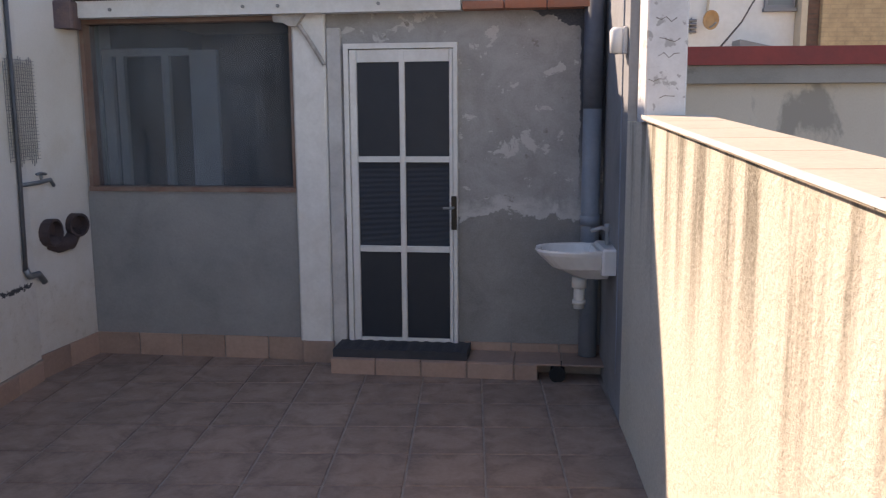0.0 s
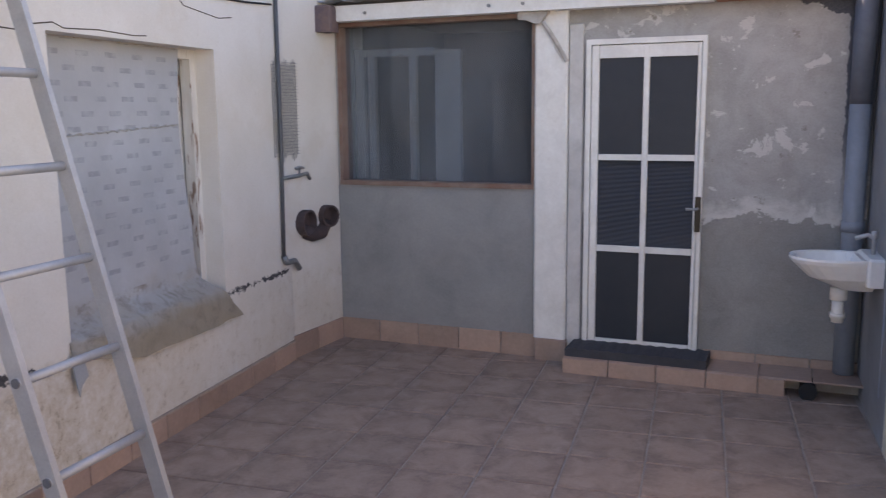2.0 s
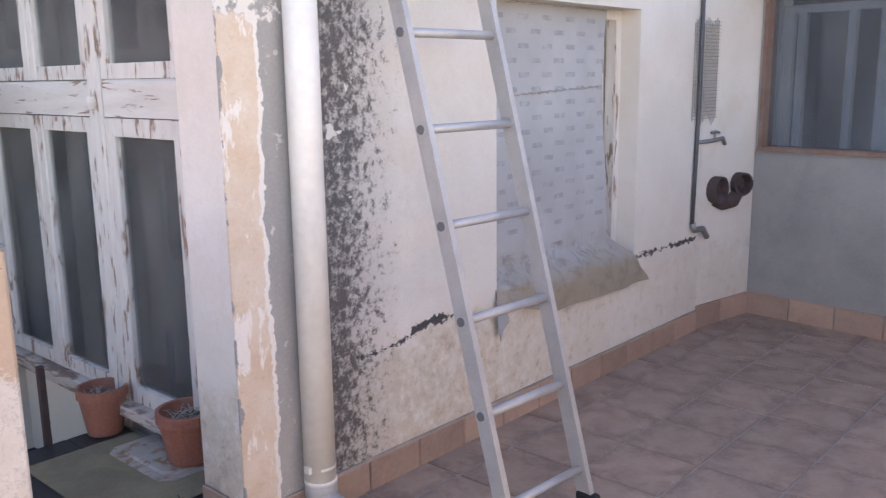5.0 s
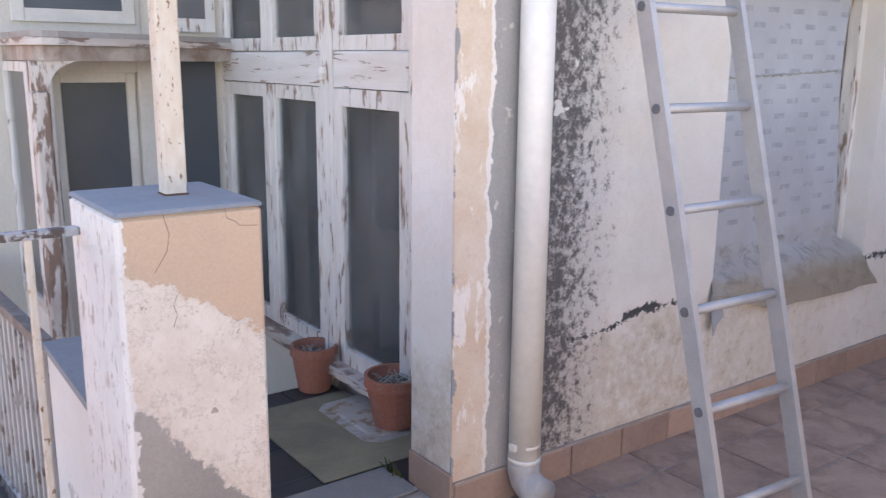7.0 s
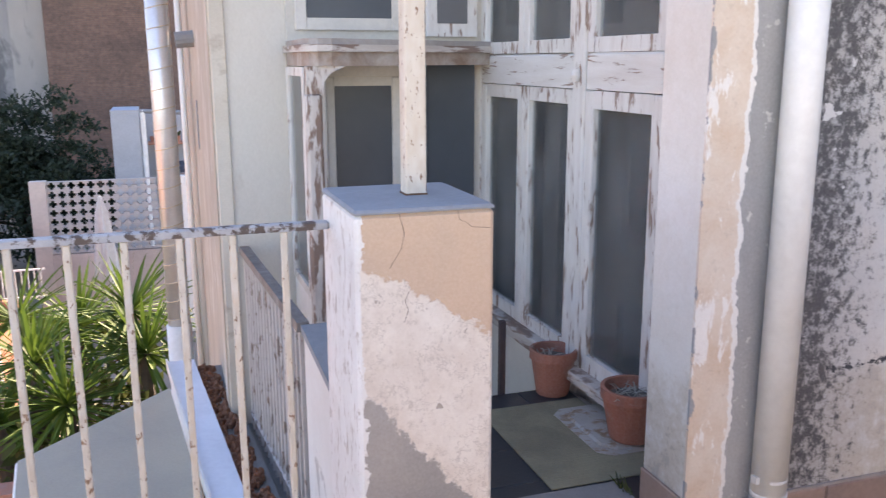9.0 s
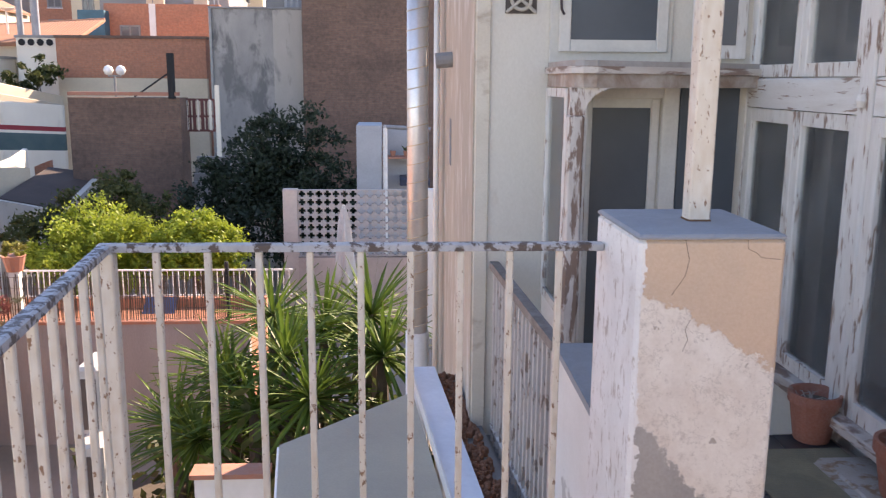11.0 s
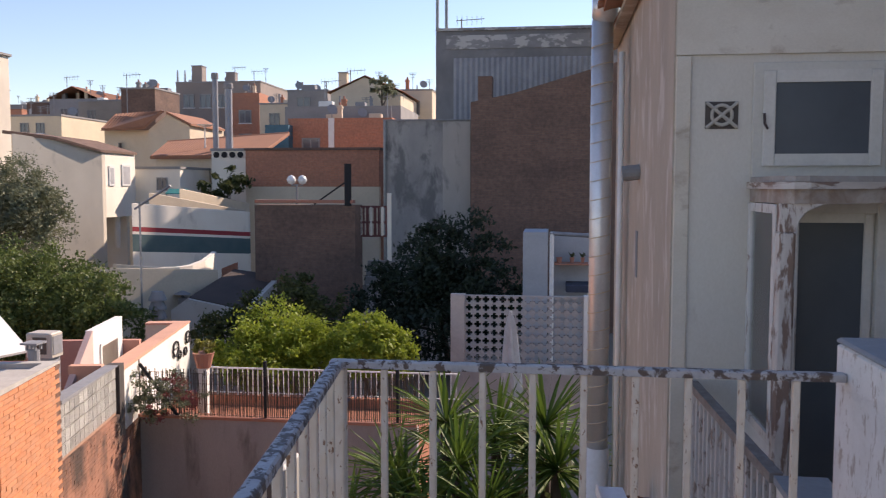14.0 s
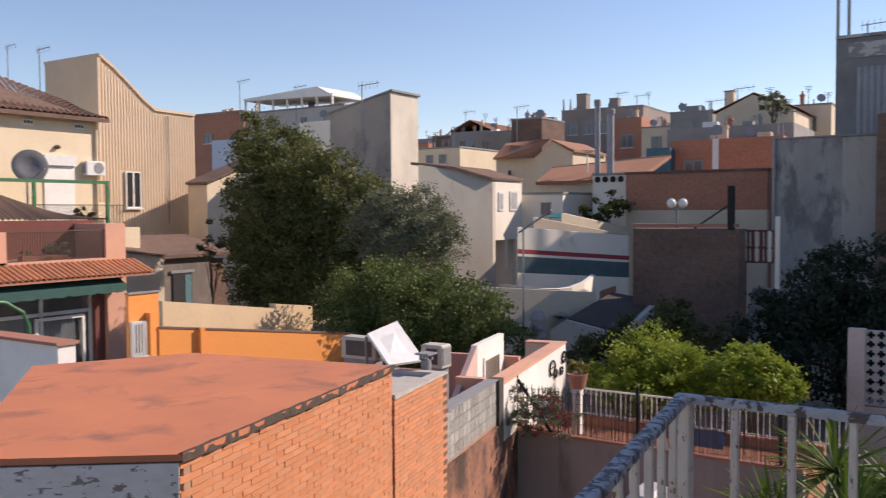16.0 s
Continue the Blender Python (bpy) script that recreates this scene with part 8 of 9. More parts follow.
part("tube", Shape().tube([(-15, -27.6, -1.1), (-16.5, -27.6, -1.3), (-17.1, -27.6, -1.7), (-17.3, -27.6, -2.2), (-17.3, -27.6, GZ)], 0.06, 8), M_GREEN, gp)
ww = thing("white_wall", "white garden wall with a red tile cap", "wall", at=(-9.7, -16, GZ))
part("wall", Shape().box(-9.85, -9.5, -22, -14, GZ, -0.72), M_WALLW, ww)
part("cap", Shape().box(-9.9, -9.45, -22, -13.95, -0.718, -0.66), M_POT, ww)

# small shed and walls between
ss = thing("stone_shed", "old grey stone shed with a dark door", "shed", at=(-30, -36, GZ))
part("wall", Shape().box(-31.7, -28.3, -38, -34.5, GZ, -0.62), plaster("weathered_shed_stone", (0.17, 0.14, 0.12), (0.11, 0.09, 0.08), (0.25, 0.21, 0.17), 0.2, 1.4, 0.95, 2.0, 0.5, 0.6, 0.15), ss)
part("roof", Shape().prism([(-33.2, -34.2, -0.62), (-28.2, -34.2, -0.62), (-28.2, -38.2, 0.30), (-33.2, -38.2, 0.30)], (0, 0, 0.16)), M_BROWNB, ss)
d = part("door", Shape().box(-30.35, -29.15, -34.498, -34.42, GZ, -1.4), M_DARK, ss)
part("curtain", Shape().box(-30.3, -29.9, -34.419, -34.40, GZ, -1.5), mat("teal_curtain", (0.10, 0.22, 0.24), None, 0.9, 3, 20, 0.2), d)
part("lintel", Shape().box(-30.5, -29.0, -34.498, -34.38, -1.39, -1.25), M_CAPG, ss)
part("lean_to", Shape().prism([(-33.3, -34.6, GZ), (-31.705, -34.6, GZ), (-31.705, -34.6, -0.7), (-32.6, -34.6, -0.8)], (0, -1.2, 0)), M_BROWNB, ss)
oc = thing("ochre_shed", "ochre lean-to beside the stone shed", "shed", at=(-27, -35, GZ))
part("wall", Shape().prism([(-28.25, -34.0, GZ), (-25.0, -34.0, GZ), (-25.0, -34.0, -0.1), (-28.25, -34.0, -0.5)], (0, -3.5, 0)), M_CREAM, oc)
part("roof", Shape().prism([(-28.35, -33.9, -0.49), (-24.9, -33.9, -0.09), (-24.9, -33.9, -0.0), (-28.35, -33.9, -0.40)], (0, -3.7, 0.55)), M_BROWNB, oc)
sh_ = thing("sandy_house", "sandy house wall behind the tree", "house", at=(-39, -40, GZ))
part("wall", Shape().prism([(-46, -38, GZ), (-34.7, -38, GZ), (-34.7, -38, 3.25), (-40.0, -38, 5.2), (-46, -38, 4.0)], (0, -1.6, 0)), M_CREAM, sh_)
part("roof", Shape().prism([(-34.5, -37.8, 3.28), (-34.5, -37.8, 3.42), (-40.0, -37.8, 5.42), (-40.0, -37.8, 5.25)], (0, -1.8, 0)), M_BROWNB, sh_)
cg = thing("garden_wall", "cream garden wall with a stepped top", "wall", at=(-19, -19, GZ))
part("wall", Shape().prism([(-16.7, -20.0, GZ), (-16.7, -20.0, -0.89), (-21.4, -20.1, -1.57), (-21.4, -20.1, -1.42), (-23.3, -20.14, -1.67), (-23.3, -20.14, GZ)], (0, -0.28, 0)), mat("garden_wall_cream", (0.66, 0.49, 0.31), (0.56, 0.42, 0.27), 0.9, 0.6, 12, 0.2), cg)
ow = thing("orange_wall", "bright orange garden wall", "wall", at=(-16, -16, GZ))
part("wall", Shape().prism([(-13.88, -16.68, GZ), (-13.88, -16.68, -1.11), (-20.5, -15.9, -2.03), (-20.5, -15.9, GZ)], (-0.03, -0.24, 0)), M_ORANGE, ow)
part("coping", Shape().prism([(-13.88, -16.66, -1.108), (-13.88, -16.66, -1.07), (-20.5, -15.88, -1.99), (-20.5, -15.88, -2.028)], (-0.03, -0.27, 0)), M_BROWNB, ow)
part("pier", Shape().prism([(-14.95, -16.55, GZ), (-14.95, -16.55, -1.2), (-15.08, -16.535, -1.22), (-15.08, -16.535, GZ)], (0.02, 0.12, 0)), M_ORANGE, ow)
oh = thing("orange_house", "orange end wall with a barred window", "house", at=(-13.2, -17.3, GZ))
part("wall", Shape().box(-14.06, -13.2, -17.0, -16.9, GZ, -0.26), M_ORANGE, oh)
part("coping", Shape().box(-14.1, -13.18, -17.0, -16.86, -0.258, -0.22), M_CAPG, oh)
part("side_pier", Shape().box(-13.92, -13.66, -16.898, -16.72, GZ, -0.72), M_ORANGE, oh)
f = window_north(oh, -13.60, -13.22, -16.9, -1.72, -0.9, 1)
for i in range(5):
    x = -13.57 + 0.08 * i
    part("bar", Shape().box(x - 0.012, x + 0.012, -16.78, -16.75, -1.72, -0.9), M_PAINTW, f)

# ---- brick building with the terracotta roof ----
ZR = -0.28


def brick_frame(u, v, z):
    """u: along the brick face from its near corner, v: into the building."""
    return (-5.005 - 0.979 * u + 0.203 * v, -5.456 - 0.203 * u - 0.979 * v, z)


def block(s, u0, u1, v0, v1, z0, z1, z2=None):
    """A box in the building's directions; z2 is the top at u1."""
    z2 = z1 if z2 is None else z2
    return s.prism([brick_frame(u0, v0, z0), brick_frame(u0, v0, z1), brick_frame(u1, v0, z2), brick_frame(u1, v0, z0)], Vector(brick_frame(0, v1 - v0, 0)) - Vector(brick_frame(0, 0, 0)))


bb = thing("brick_building", "low raw brick building with a red coated flat roof", "building", at=brick_frame(2, 1.5, GZ))
LEN = 4.08
RP = [(-0.04, -0.03), (LEN, -0.03), (LEN, 3.0), (2.6, 4.3), (-0.78, 1.58)]
part("core", Shape().prism([brick_frame(0.02, 0.006, GZ), brick_frame(LEN, 0.006, GZ), brick_frame(LEN, 3.0, GZ), brick_frame(2.6, 4.25, GZ), brick_frame(-0.7, 1.58, GZ)][::-1], (0, 0, ZR - 0.06 - GZ)), M_MORTAR, bb)
part("roof", Shape().prism([brick_frame(u, v, ZR - 0.055) for u, v in RP][::-1], (0, 0, 0.055)), M_TERRA, bb)
s = Shape()
rg = random.Random(21)
us = [-0.04]
while us[-1] < LEN:
    us.append(us[-1] + rg.uniform(0.03, 0.12))
ring = [[brick_frame(u, -0.035 + rg.uniform(-0.006, 0.006), ZR - 0.062 - rg.uniform(0, 0.018)), brick_frame(u, -0.03 + rg.uniform(-0.006, 0.006), ZR + 0.004 + rg.uniform(0, 0.012)), brick_frame(u, 0.0 + rg.uniform(0, 0.022), ZR + 0.004), brick_frame(u, 0.05, ZR - 0.05)] for u in us]
s.add([p for q in ring for p in q], [(4 * i + k, 4 * i + (k + 1) % 4, 4 * i + 4 + (k + 1) % 4, 4 * i + 4 + k) for i in range(len(us) - 1) for k in range(4)])
part("roof_edge", s, mat("broken_cement_edge", (0.10, 0.075, 0.06), (0.045, 0.036, 0.032), 0.95, 26, 90, 0.6), bb, "broken dark cement edge")

part("end_wall", Shape().prism([brick_frame(-0.06, -0.01, GZ), brick_frame(-0.06, -0.01, ZR - 0.07), brick_frame(-0.80, 1.58, ZR - 0.07), brick_frame(-0.80, 1.58, GZ)], Vector(brick_frame(0.03, 0.02, 0)) - Vector(brick_frame(0, 0, 0))), plaster("flaked_white_brick", (0.74, 0.71, 0.66), (0.62, 0.58, 0.52), (0.26, 0.22, 0.19), 0.13, 8.0, 0.9, 3.0, 0.6, 2.0), bb, "flaking whitewashed end wall")

# lower brick annex, glass blocks, white wall, stair roof
L2 = 5.95
lb = thing("brick_annex", "lower brick annex with a cement top", "building", at=brick_frame(5, 1, GZ))
part("core", block(Shape(), LEN + 0.02, L2, -0.018, 2.2, GZ, -0.80), M_MORTAR, lb)
part("top", block(block(block(Shape(), LEN + 0.02, L2 + 0.02, -0.03, 0.14, -0.72, -0.655, -0.69), LEN + 0.02, L2 - 0.14, 0.141, 2.2, -0.80, -0.755), L2 - 0.139, L2 + 0.02, 0.141, 2.2, -0.80, -0.69), mat("pale_cement_top", (0.50, 0.47, 0.42), (0.38, 0.35, 0.31), 0.9, 4, 50, 0.3), lb)
part("upstand", block(Shape(), LEN + 0.02, L2 - 0.005, 0.0, 0.12, -0.85, -0.722), M_MORTAR, lb)
gw = thing("glass_block_wall", "garden wall with rows of glass blocks over brick", "wall", at=brick_frame(7, 0, GZ))
G0, G1 = 6.0, 8.5
part("base", block(Shape(), G0, G1, 0.03, 0.2, GZ, -2.06), M_MORTAR, gw)
part("bed", block(Shape(), G0, G1, 0.05, 0.14, -2.06, -1.30, -1.36), M_CAPG, gw)
part("cap", block(Shape(), G0, G1, -0.02, 0.20, -1.30, -1.245, -1.285), M_CAPG, gw)
M_GBLOCK = mat("glass_block", (0.58, 0.57, 0.52), (0.30, 0.30, 0.28), 0.15, 11, 40, 0.8, 0, 0.3, False, 0.03)
for i in range(13):
    for j in range(4):
        u, z = G0 + 0.02 + i * 0.19, -2.05 + j * 0.187
        q = [brick_frame(u, 0.02, z), brick_frame(u + 0.175, 0.02, z), brick_frame(u + 0.175, 0.02, z + 0.172), brick_frame(u, 0.02, z + 0.172)]
        part("glass_block", Shape().prism(q, Vector(brick_frame(0, 0.1, 0)) - Vector(brick_frame(0, 0, 0))), M_GBLOCK, gw)
pp = thing("dark_post", "dark stained corner post of the garden wall", "post", at=brick_frame(8.7, 0, GZ))
part("post", block(Shape(), 8.52, 8.78, -0.03, 0.2, GZ, -1.30), mat("wet_cement", (0.08, 0.065, 0.06), (0.05, 0.045, 0.04), 0.9, 3, 30, 0.4), pp)
W0, W1 = 8.8, 13.85
wt = thing("white_garden_wall", "white garden wall with a red cap and hung ornaments", "wall", at=brick_frame(11, 0, GZ))
part("wall", block(block(Shape(), W0, W0 + 0.92, 0.0, 0.26, -2.46, -1.44), W0 + 0.9205, W1, 0.0, 0.26, GZ, -1.44), M_WALLW, wt)
part("foot", block(Shape(), W0, W0 + 0.92, 0.0, 0.26, GZ, -2.461), M_MORTAR, wt)
part("cap", block(Shape(), W0, W1 + 0.03, -0.02, 0.29, -1.438, -1.37, -1.40), M_SALMON, wt)
part("end_wall", block(Shape(), W1 - 0.25, W1, 0.262, 0.9, GZ, -1.44), M_CREAM, wt)
part("end_cap", block(Shape(), W1 - 0.28, W1 + 0.03, 0.292, 0.9, -1.438, -1.40), M_SALMON, wt)
for u, z, r in ((12.44, -1.77, 0.15), (13.55, -1.71, 0.12), (12.75, -1.95, 0.08), (13.3, -1.98, 0.08), (9.95, -1.72, 0.06)):
    pts = [brick_frame(u + r * math.cos(g) * 1.6, -0.03, z + r * math.sin(g)) for g in [2 * math.pi * k / 16 for k in range(17)]]
    part("ornament", Shape().tube(pts, 0.022, 6).tube([brick_frame(u - r * 1.4, -0.03, z), brick_frame(u + r * 1.4, -0.03, z)], 0.015, 5), M_RUBBER, wt, "dark iron ring ornament")
hd = thing("stair_roof", "pink sloped stair roof with a small window", "stair roof", at=brick_frame(9.5, 1.2, GZ))
M_PPINK = mat("pale_pink_render", (0.66, 0.46, 0.40), (0.58, 0.40, 0.35), 0.9, 1, 20, 0.2)
dv = Vector(brick_frame(0, 0.1, 0)) - Vector(brick_frame(0, 0, 0))
part("slope", Shape().prism([brick_frame(7.5, 0.6, -1.95), brick_frame(9.2, 0.6, -0.83), brick_frame(9.2, 0.6, -2.2), brick_frame(7.5, 0.6, -2.2)], dv), M_PPINK, hd)
part("front", block(Shape(), 9.201, 10.87, 0.598, 0.72, GZ, -0.83), M_WALLW, hd)
f = part("window", block(block(Shape(), 9.55, 10.55, 0.57, 0.597, -1.72, -1.66), 9.55, 10.55, 0.57, 0.597, -1.18, -1.12), M_WALLW, hd)
part("pane", block(Shape(), 9.6, 10.5, 0.58, 0.597, -1.66, -1.18), mat("window_mirror", (0.16, 0.14, 0.12), (0.22, 0.19, 0.16), 0.08, 1.5, 8, 0.05), f)
part("jamb", block(block(Shape(), 9.53, 9.6, 0.57, 0.597, -1.66, -1.18), 10.5, 10.57, 0.57, 0.597, -1.66, -1.18), M_WALLW, f)
part("terrace", block(Shape(), 6.0, W1 - 0.3, 0.3, 4.5, GZ, -2.2), M_TERRA, hd)
part("near_wall", block(Shape(), 8.35, 8.5, 0.201, 0.72, GZ, -1.26), M_SALMON, hd)
part("far_wall", block(Shape(), 10.9, 11.05, 0.30, 2.4, -2.2, -1.30), M_PINK, hd)
# air conditioners, tilted panel, chimney on the annex
for yaw, el, d, lab in ((128.1, -9.0, 12.6, "beige air conditioner with a dark grille on a roof"), (123.2, -9.6, 12.0, "small white air conditioner on a roof")):
    c = ray_at(yaw, el, d)
    w, h_ = (0.40, 0.20) if yaw > 125 else (0.21, 0.19)
    ac = thing("air_conditioner", lab, "air conditioner", at=c)
    part("case", Shape().slab(c.x - 0.16, c.x + 0.16, c.y - w, c.y + w, c.z - h_, c.z + h_, 0.02), mat("beige_case", (0.56, 0.50, 0.42), (0.48, 0.43, 0.36), 0.5, 3, 30, 0.1), ac)
    part("grille", Shape().box(c.x + 0.161, c.x + 0.172, c.y - w + 0.12, c.y + w - 0.08, c.z - h_ + 0.06, c.z + h_ - 0.06), mat("brown_grille", (0.11, 0.085, 0.07), None, 0.7, 5, 60, 0.3), ac)
    part("vents", Shape().box(c.x - 0.12, c.x + 0.12, c.y + w + 0.001, c.y + w + 0.01, c.z - h_ + 0.05, c.z + h_ - 0.05), M_CAPG, ac)
    part("stand", Shape().box(c.x - 0.14, c.x + 0.14, c.y - w + 0.05, c.y + w - 0.05, c.z - 1.2, c.z - h_ - 0.002), M_CAPG, ac)
def ray_y(yaw, el, y):
    """The point on the plane of constant y seen from the terrace under a bearing and an elevation."""
    a = radians(yaw)
    k = (y - E0.y) / math.cos(a)
    return E0 + Vector((-k * math.sin(a), k * math.cos(a), k * math.tan(radians(el))))


a, b, c, d = ray_y(127.8, -8.1, -9.6), ray_y(125.8, -7.3, -9.6), ray_y(124.0, -9.9, -8.6), ray_y(126.4, -10.2, -8.6)
sp = thing("tilted_panel", "white tilted sheet over a roof light", "panel", at=c)
part("sheet", Shape().prism([d, c, b, a], (0, -0.02, -0.04)), M_PAINTW, sp)
part("stand", Shape().tube([(a.x, a.y - 0.03, a.z - 0.06), (a.x, a.y - 0.03, GZ)], 0.03, 6).tube([(b.x, b.y - 0.03, b.z - 0.06), (b.x, b.y - 0.03, GZ)], 0.03, 6), M_STEEL, sp)
c = ray_at(123.9, -9.9, 10.4)
cv = thing("roof_chimney", "small round chimney with a flat cap", "chimney", at=(c.x, c.y, c.z - 0.4))
part("pipe", Shape().tube([(c.x, c.y, c.z - 1.2), (c.x, c.y, c.z)], 0.075, 12), M_CAPG, cv)
part("cap", Shape().box(c.x - 0.12, c.x + 0.12, c.y - 0.12, c.y + 0.12, c.z + 0.08, c.z + 0.105), M_CAPG, cv)
for dx, dy in ((-0.06, -0.06), (0.06, -0.06), (0.06, 0.06), (-0.06, 0.06)):
    part("leg", Shape().box(c.x + dx - 0.015, c.x + dx + 0.015, c.y + dy - 0.015, c.y + dy + 0.015, c.z, c.z + 0.08), M_CAPG, cv)
mst = thing("garden_mast", "thin mast with an aerial beside the garden", "aerial", at=(*ray_at(117.25, -8, 22).xy, GZ))
p = ray_at(117.25, -1.0, 22)
part("mast", Shape().tube([(p.x, p.y, GZ), p], 0.03, 6), M_STEEL, mst)
part("boom", Shape().tube([(p.x, p.y - 0.15, p.z - 0.2), (p.x, p.y + 0.9, p.z + 0.45)], 0.03, 6), M_STEEL, mst)

# ---- patio with fence ----
DP = 14.0
a, b = ray_at(118.7, -15.5, DP), ray_at(99.6, -15.5, DP)
ZP = ray_at(108.0, -15.55, DP).z
PW = b.y
structure("patio_wall", Shape().box(a.x - 0.2, a.x, a.y, b.y, GZ, ZP), M_PATIO, "stained pinkish patio wall", "wall")
structure("patio_floor", Shape().box(a.x - 2.02, a.x - 0.2, a.y, b.y, GZ, ZP - 0.25), mat("patio_tile", (0.42, 0.16, 0.085), (0.32, 0.13, 0.075), 0.85, 1.5, 20, 0.2), "red tiled patio floor", "floor")
fe = thing("wire_fence", "sagging garden fence of wire and canes on the patio wall", "fence", at=(a.x, a.y, ZP))
rg = random.Random(5)
M_CANE = mat("dry_cane", (0.13, 0.09, 0.06), (0.09, 0.065, 0.05), 0.9, 5, 40, 0.2)
for i in range(150):
    y = a.y + 0.35 + i * 0.034
    part("cane", Shape().tube([(a.x - 0.06 + rg.uniform(-0.03, 0.03), y, ZP), (a.x - 0.06, y + rg.uniform(-0.03, 0.03), ZP + 0.85 + rg.uniform(-0.06, 0.06))], 0.0085, 4), M_CANE, fe)
for j in range(5):
    part("wire", Shape().tube([(a.x - 0.04, a.y + 0.3, ZP + 0.1 + 0.18 * j), (a.x - 0.04, a.y + 2.6, ZP + 0.07 + 0.18 * j), (a.x - 0.04, a.y + 5.1, ZP + 0.1 + 0.18 * j)], 0.004, 4), M_CANE, fe)
for k in range(3):
    y = a.y + 0.25 + 2.35 * k
    part("post", Shape().tube([(a.x - 0.08, y, ZP), (a.x - 0.08, y, ZP + 1.05)], 0.035, 8), M_RUBBER, fe)
part("brace", Shape().tube([(a.x - 0.05, a.y + 0.3, ZP + 0.95), (a.x - 0.05, a.y + 1.0, ZP + 0.02)], 0.03, 6), M_RUBBER, fe)
fr2 = thing("patio_railing", "light metal railing behind the patio", "railing", at=(a.x - 5.3, a.y + 3, ZP))
e, e2, eb = ray_at(113.25, -11.66, DP + 2.1), ray_at(96.6, -12.25, DP + 2.1), ray_at(113.25, -13.4, DP + 2.1)
nb_ = int((e2.y - e.y) / 0.105)
for i in range(nb_):
    y = e.y + 0.05 + i * 0.105
    part("bar", Shape().box(e.x - 0.008, e.x + 0.008, y - 0.008, y + 0.008, eb.z + 0.002, e.z - 0.03), M_PAINTW, fr2)
part("handrail", Shape().box(e.x - 0.018, e.x + 0.018, e.y, e2.y, e.z - 0.03, e.z), M_PAINTW, fr2)
part("bottom_rail", Shape().box(e.x - 0.012, e.x + 0.012, e.y, e2.y, eb.z + 0.04, eb.z + 0.06), M_PAINTW, fr2)
structure("patio_inner_wall", Shape().box(e.x - 0.12, e.x + 0.08, a.y, b.y, GZ, eb.z), M_REDB, "low brick wall behind the patio", "wall")
structure("trim_patio", Shape().box(a.x - 0.22, a.x + 0.02, a.y, PW, ZP + 0.001, ZP + 0.05), M_POT, "clay coping of the patio wall", "trim")
c = ray_at(105.6, -15.0, 15.4)
solid("solar_panel", Shape().prism([(c.x, c.y - 0.3, c.z - 0.2), (c.x, c.y + 0.3, c.z - 0.2), (c.x - 0.5, c.y + 0.3, c.z + 0.15), (c.x - 0.5, c.y - 0.3, c.z + 0.15)], (0, 0, 0.03)), mat("blue_panel", (0.05, 0.08, 0.16), None, 0.3, 3, 20, 0.05), "small blue panel lying on the patio", "panel")

# lattice wall and parasol
lw = thing("lattice_wall", "white garden wall of pierced concrete blocks", "wall", at=(*ray_at(93, -12, 20).xy, GZ))
a, b, z = ray_at(96.2, -7.35, 20), ray_at(88.2, -7.35, 20), ray_at(93, -7.35, 20).z
part("pier", Shape().box(a.x - 0.2, a.x + 0.05, ray_at(97.15, -7.3, 20).y, a.y - 0.003, GZ, z + 0.02), mat("pinkish_pier", (0.62, 0.52, 0.47), None, 0.9, 1, 20, 0.2), lw)
part("pier", Shape().box(a.x - 0.2, a.x + 0.05, b.y + 0.003, ray_at(87.0, -7.3, 20).y, GZ, z + 0.02), M_WALLW, lw)
part("base", Shape().box(a.x - 0.2, a.x + 0.03, a.y, b.y, GZ, z - 1.62), mat("pinkish_base", (0.56, 0.46, 0.42), None, 0.9, 1, 20, 0.2), lw)
NB, NR = 14, 8
cw_, ch_ = (b.y - a.y) / NB, 1.6 / NR
s = Shape()
t_, g_ = 0.018, 0.045
for q in ((0, cw_, 0, t_), (0, cw_, ch_ - t_, ch_), (0, t_, t_, ch_ - t_), (cw_ - t_, cw_, t_, ch_ - t_), (t_, t_ + g_, t_, t_ + g_), (cw_ - t_ - g_, cw_ - t_, t_, t_ + g_), (t_, t_ + g_, ch_ - t_ - g_, ch_ - t_), (cw_ - t_ - g_, cw_ - t_, ch_ - t_ - g_, ch_ - t_)):
    s.box(-0.06, 0.06, q[0], q[1], q[2], q[3])
me = s.mesh("lattice_block")
me.materials.append(mat("lattice_cement", (0.46, 0.42, 0.40), (0.36, 0.33, 0.31), 0.9, 3, 30, 0.2))
for i in range(NB):
    for j in range(NR):
        ob = new("lattice_block", me)
        ob.parent = lw
        ob.matrix_parent_inverse = Matrix.Translation(-lw.location)
        ob.location = (a.x - 0.08, a.y + i * cw_, z - 1.6 + j * ch_)
p = ray_at(93.1, -8.4, 18.5)
um = thing("parasol", "closed white garden parasol", "parasol", at=(p.x, p.y, GZ))
part("pole", Shape().tube([(p.x, p.y, GZ), (p.x, p.y, p.z + 0.02)], 0.03, 8), M_PAINTW, um)
n, verts, rings = 20, [], [(0.03, 0.0), (0.10, -0.35), (0.15, -0.9), (0.19, -1.5), (0.20, -1.9), (0.12, -2.0)]
for r, h in rings:
    for k in range(n):
        g = 2 * math.pi * k / n
        rr = r * (1 + 0.4 * math.cos(5 * g + h))
        verts.append((p.x + rr * math.cos(g), p.y + rr * math.sin(g), p.z + h))
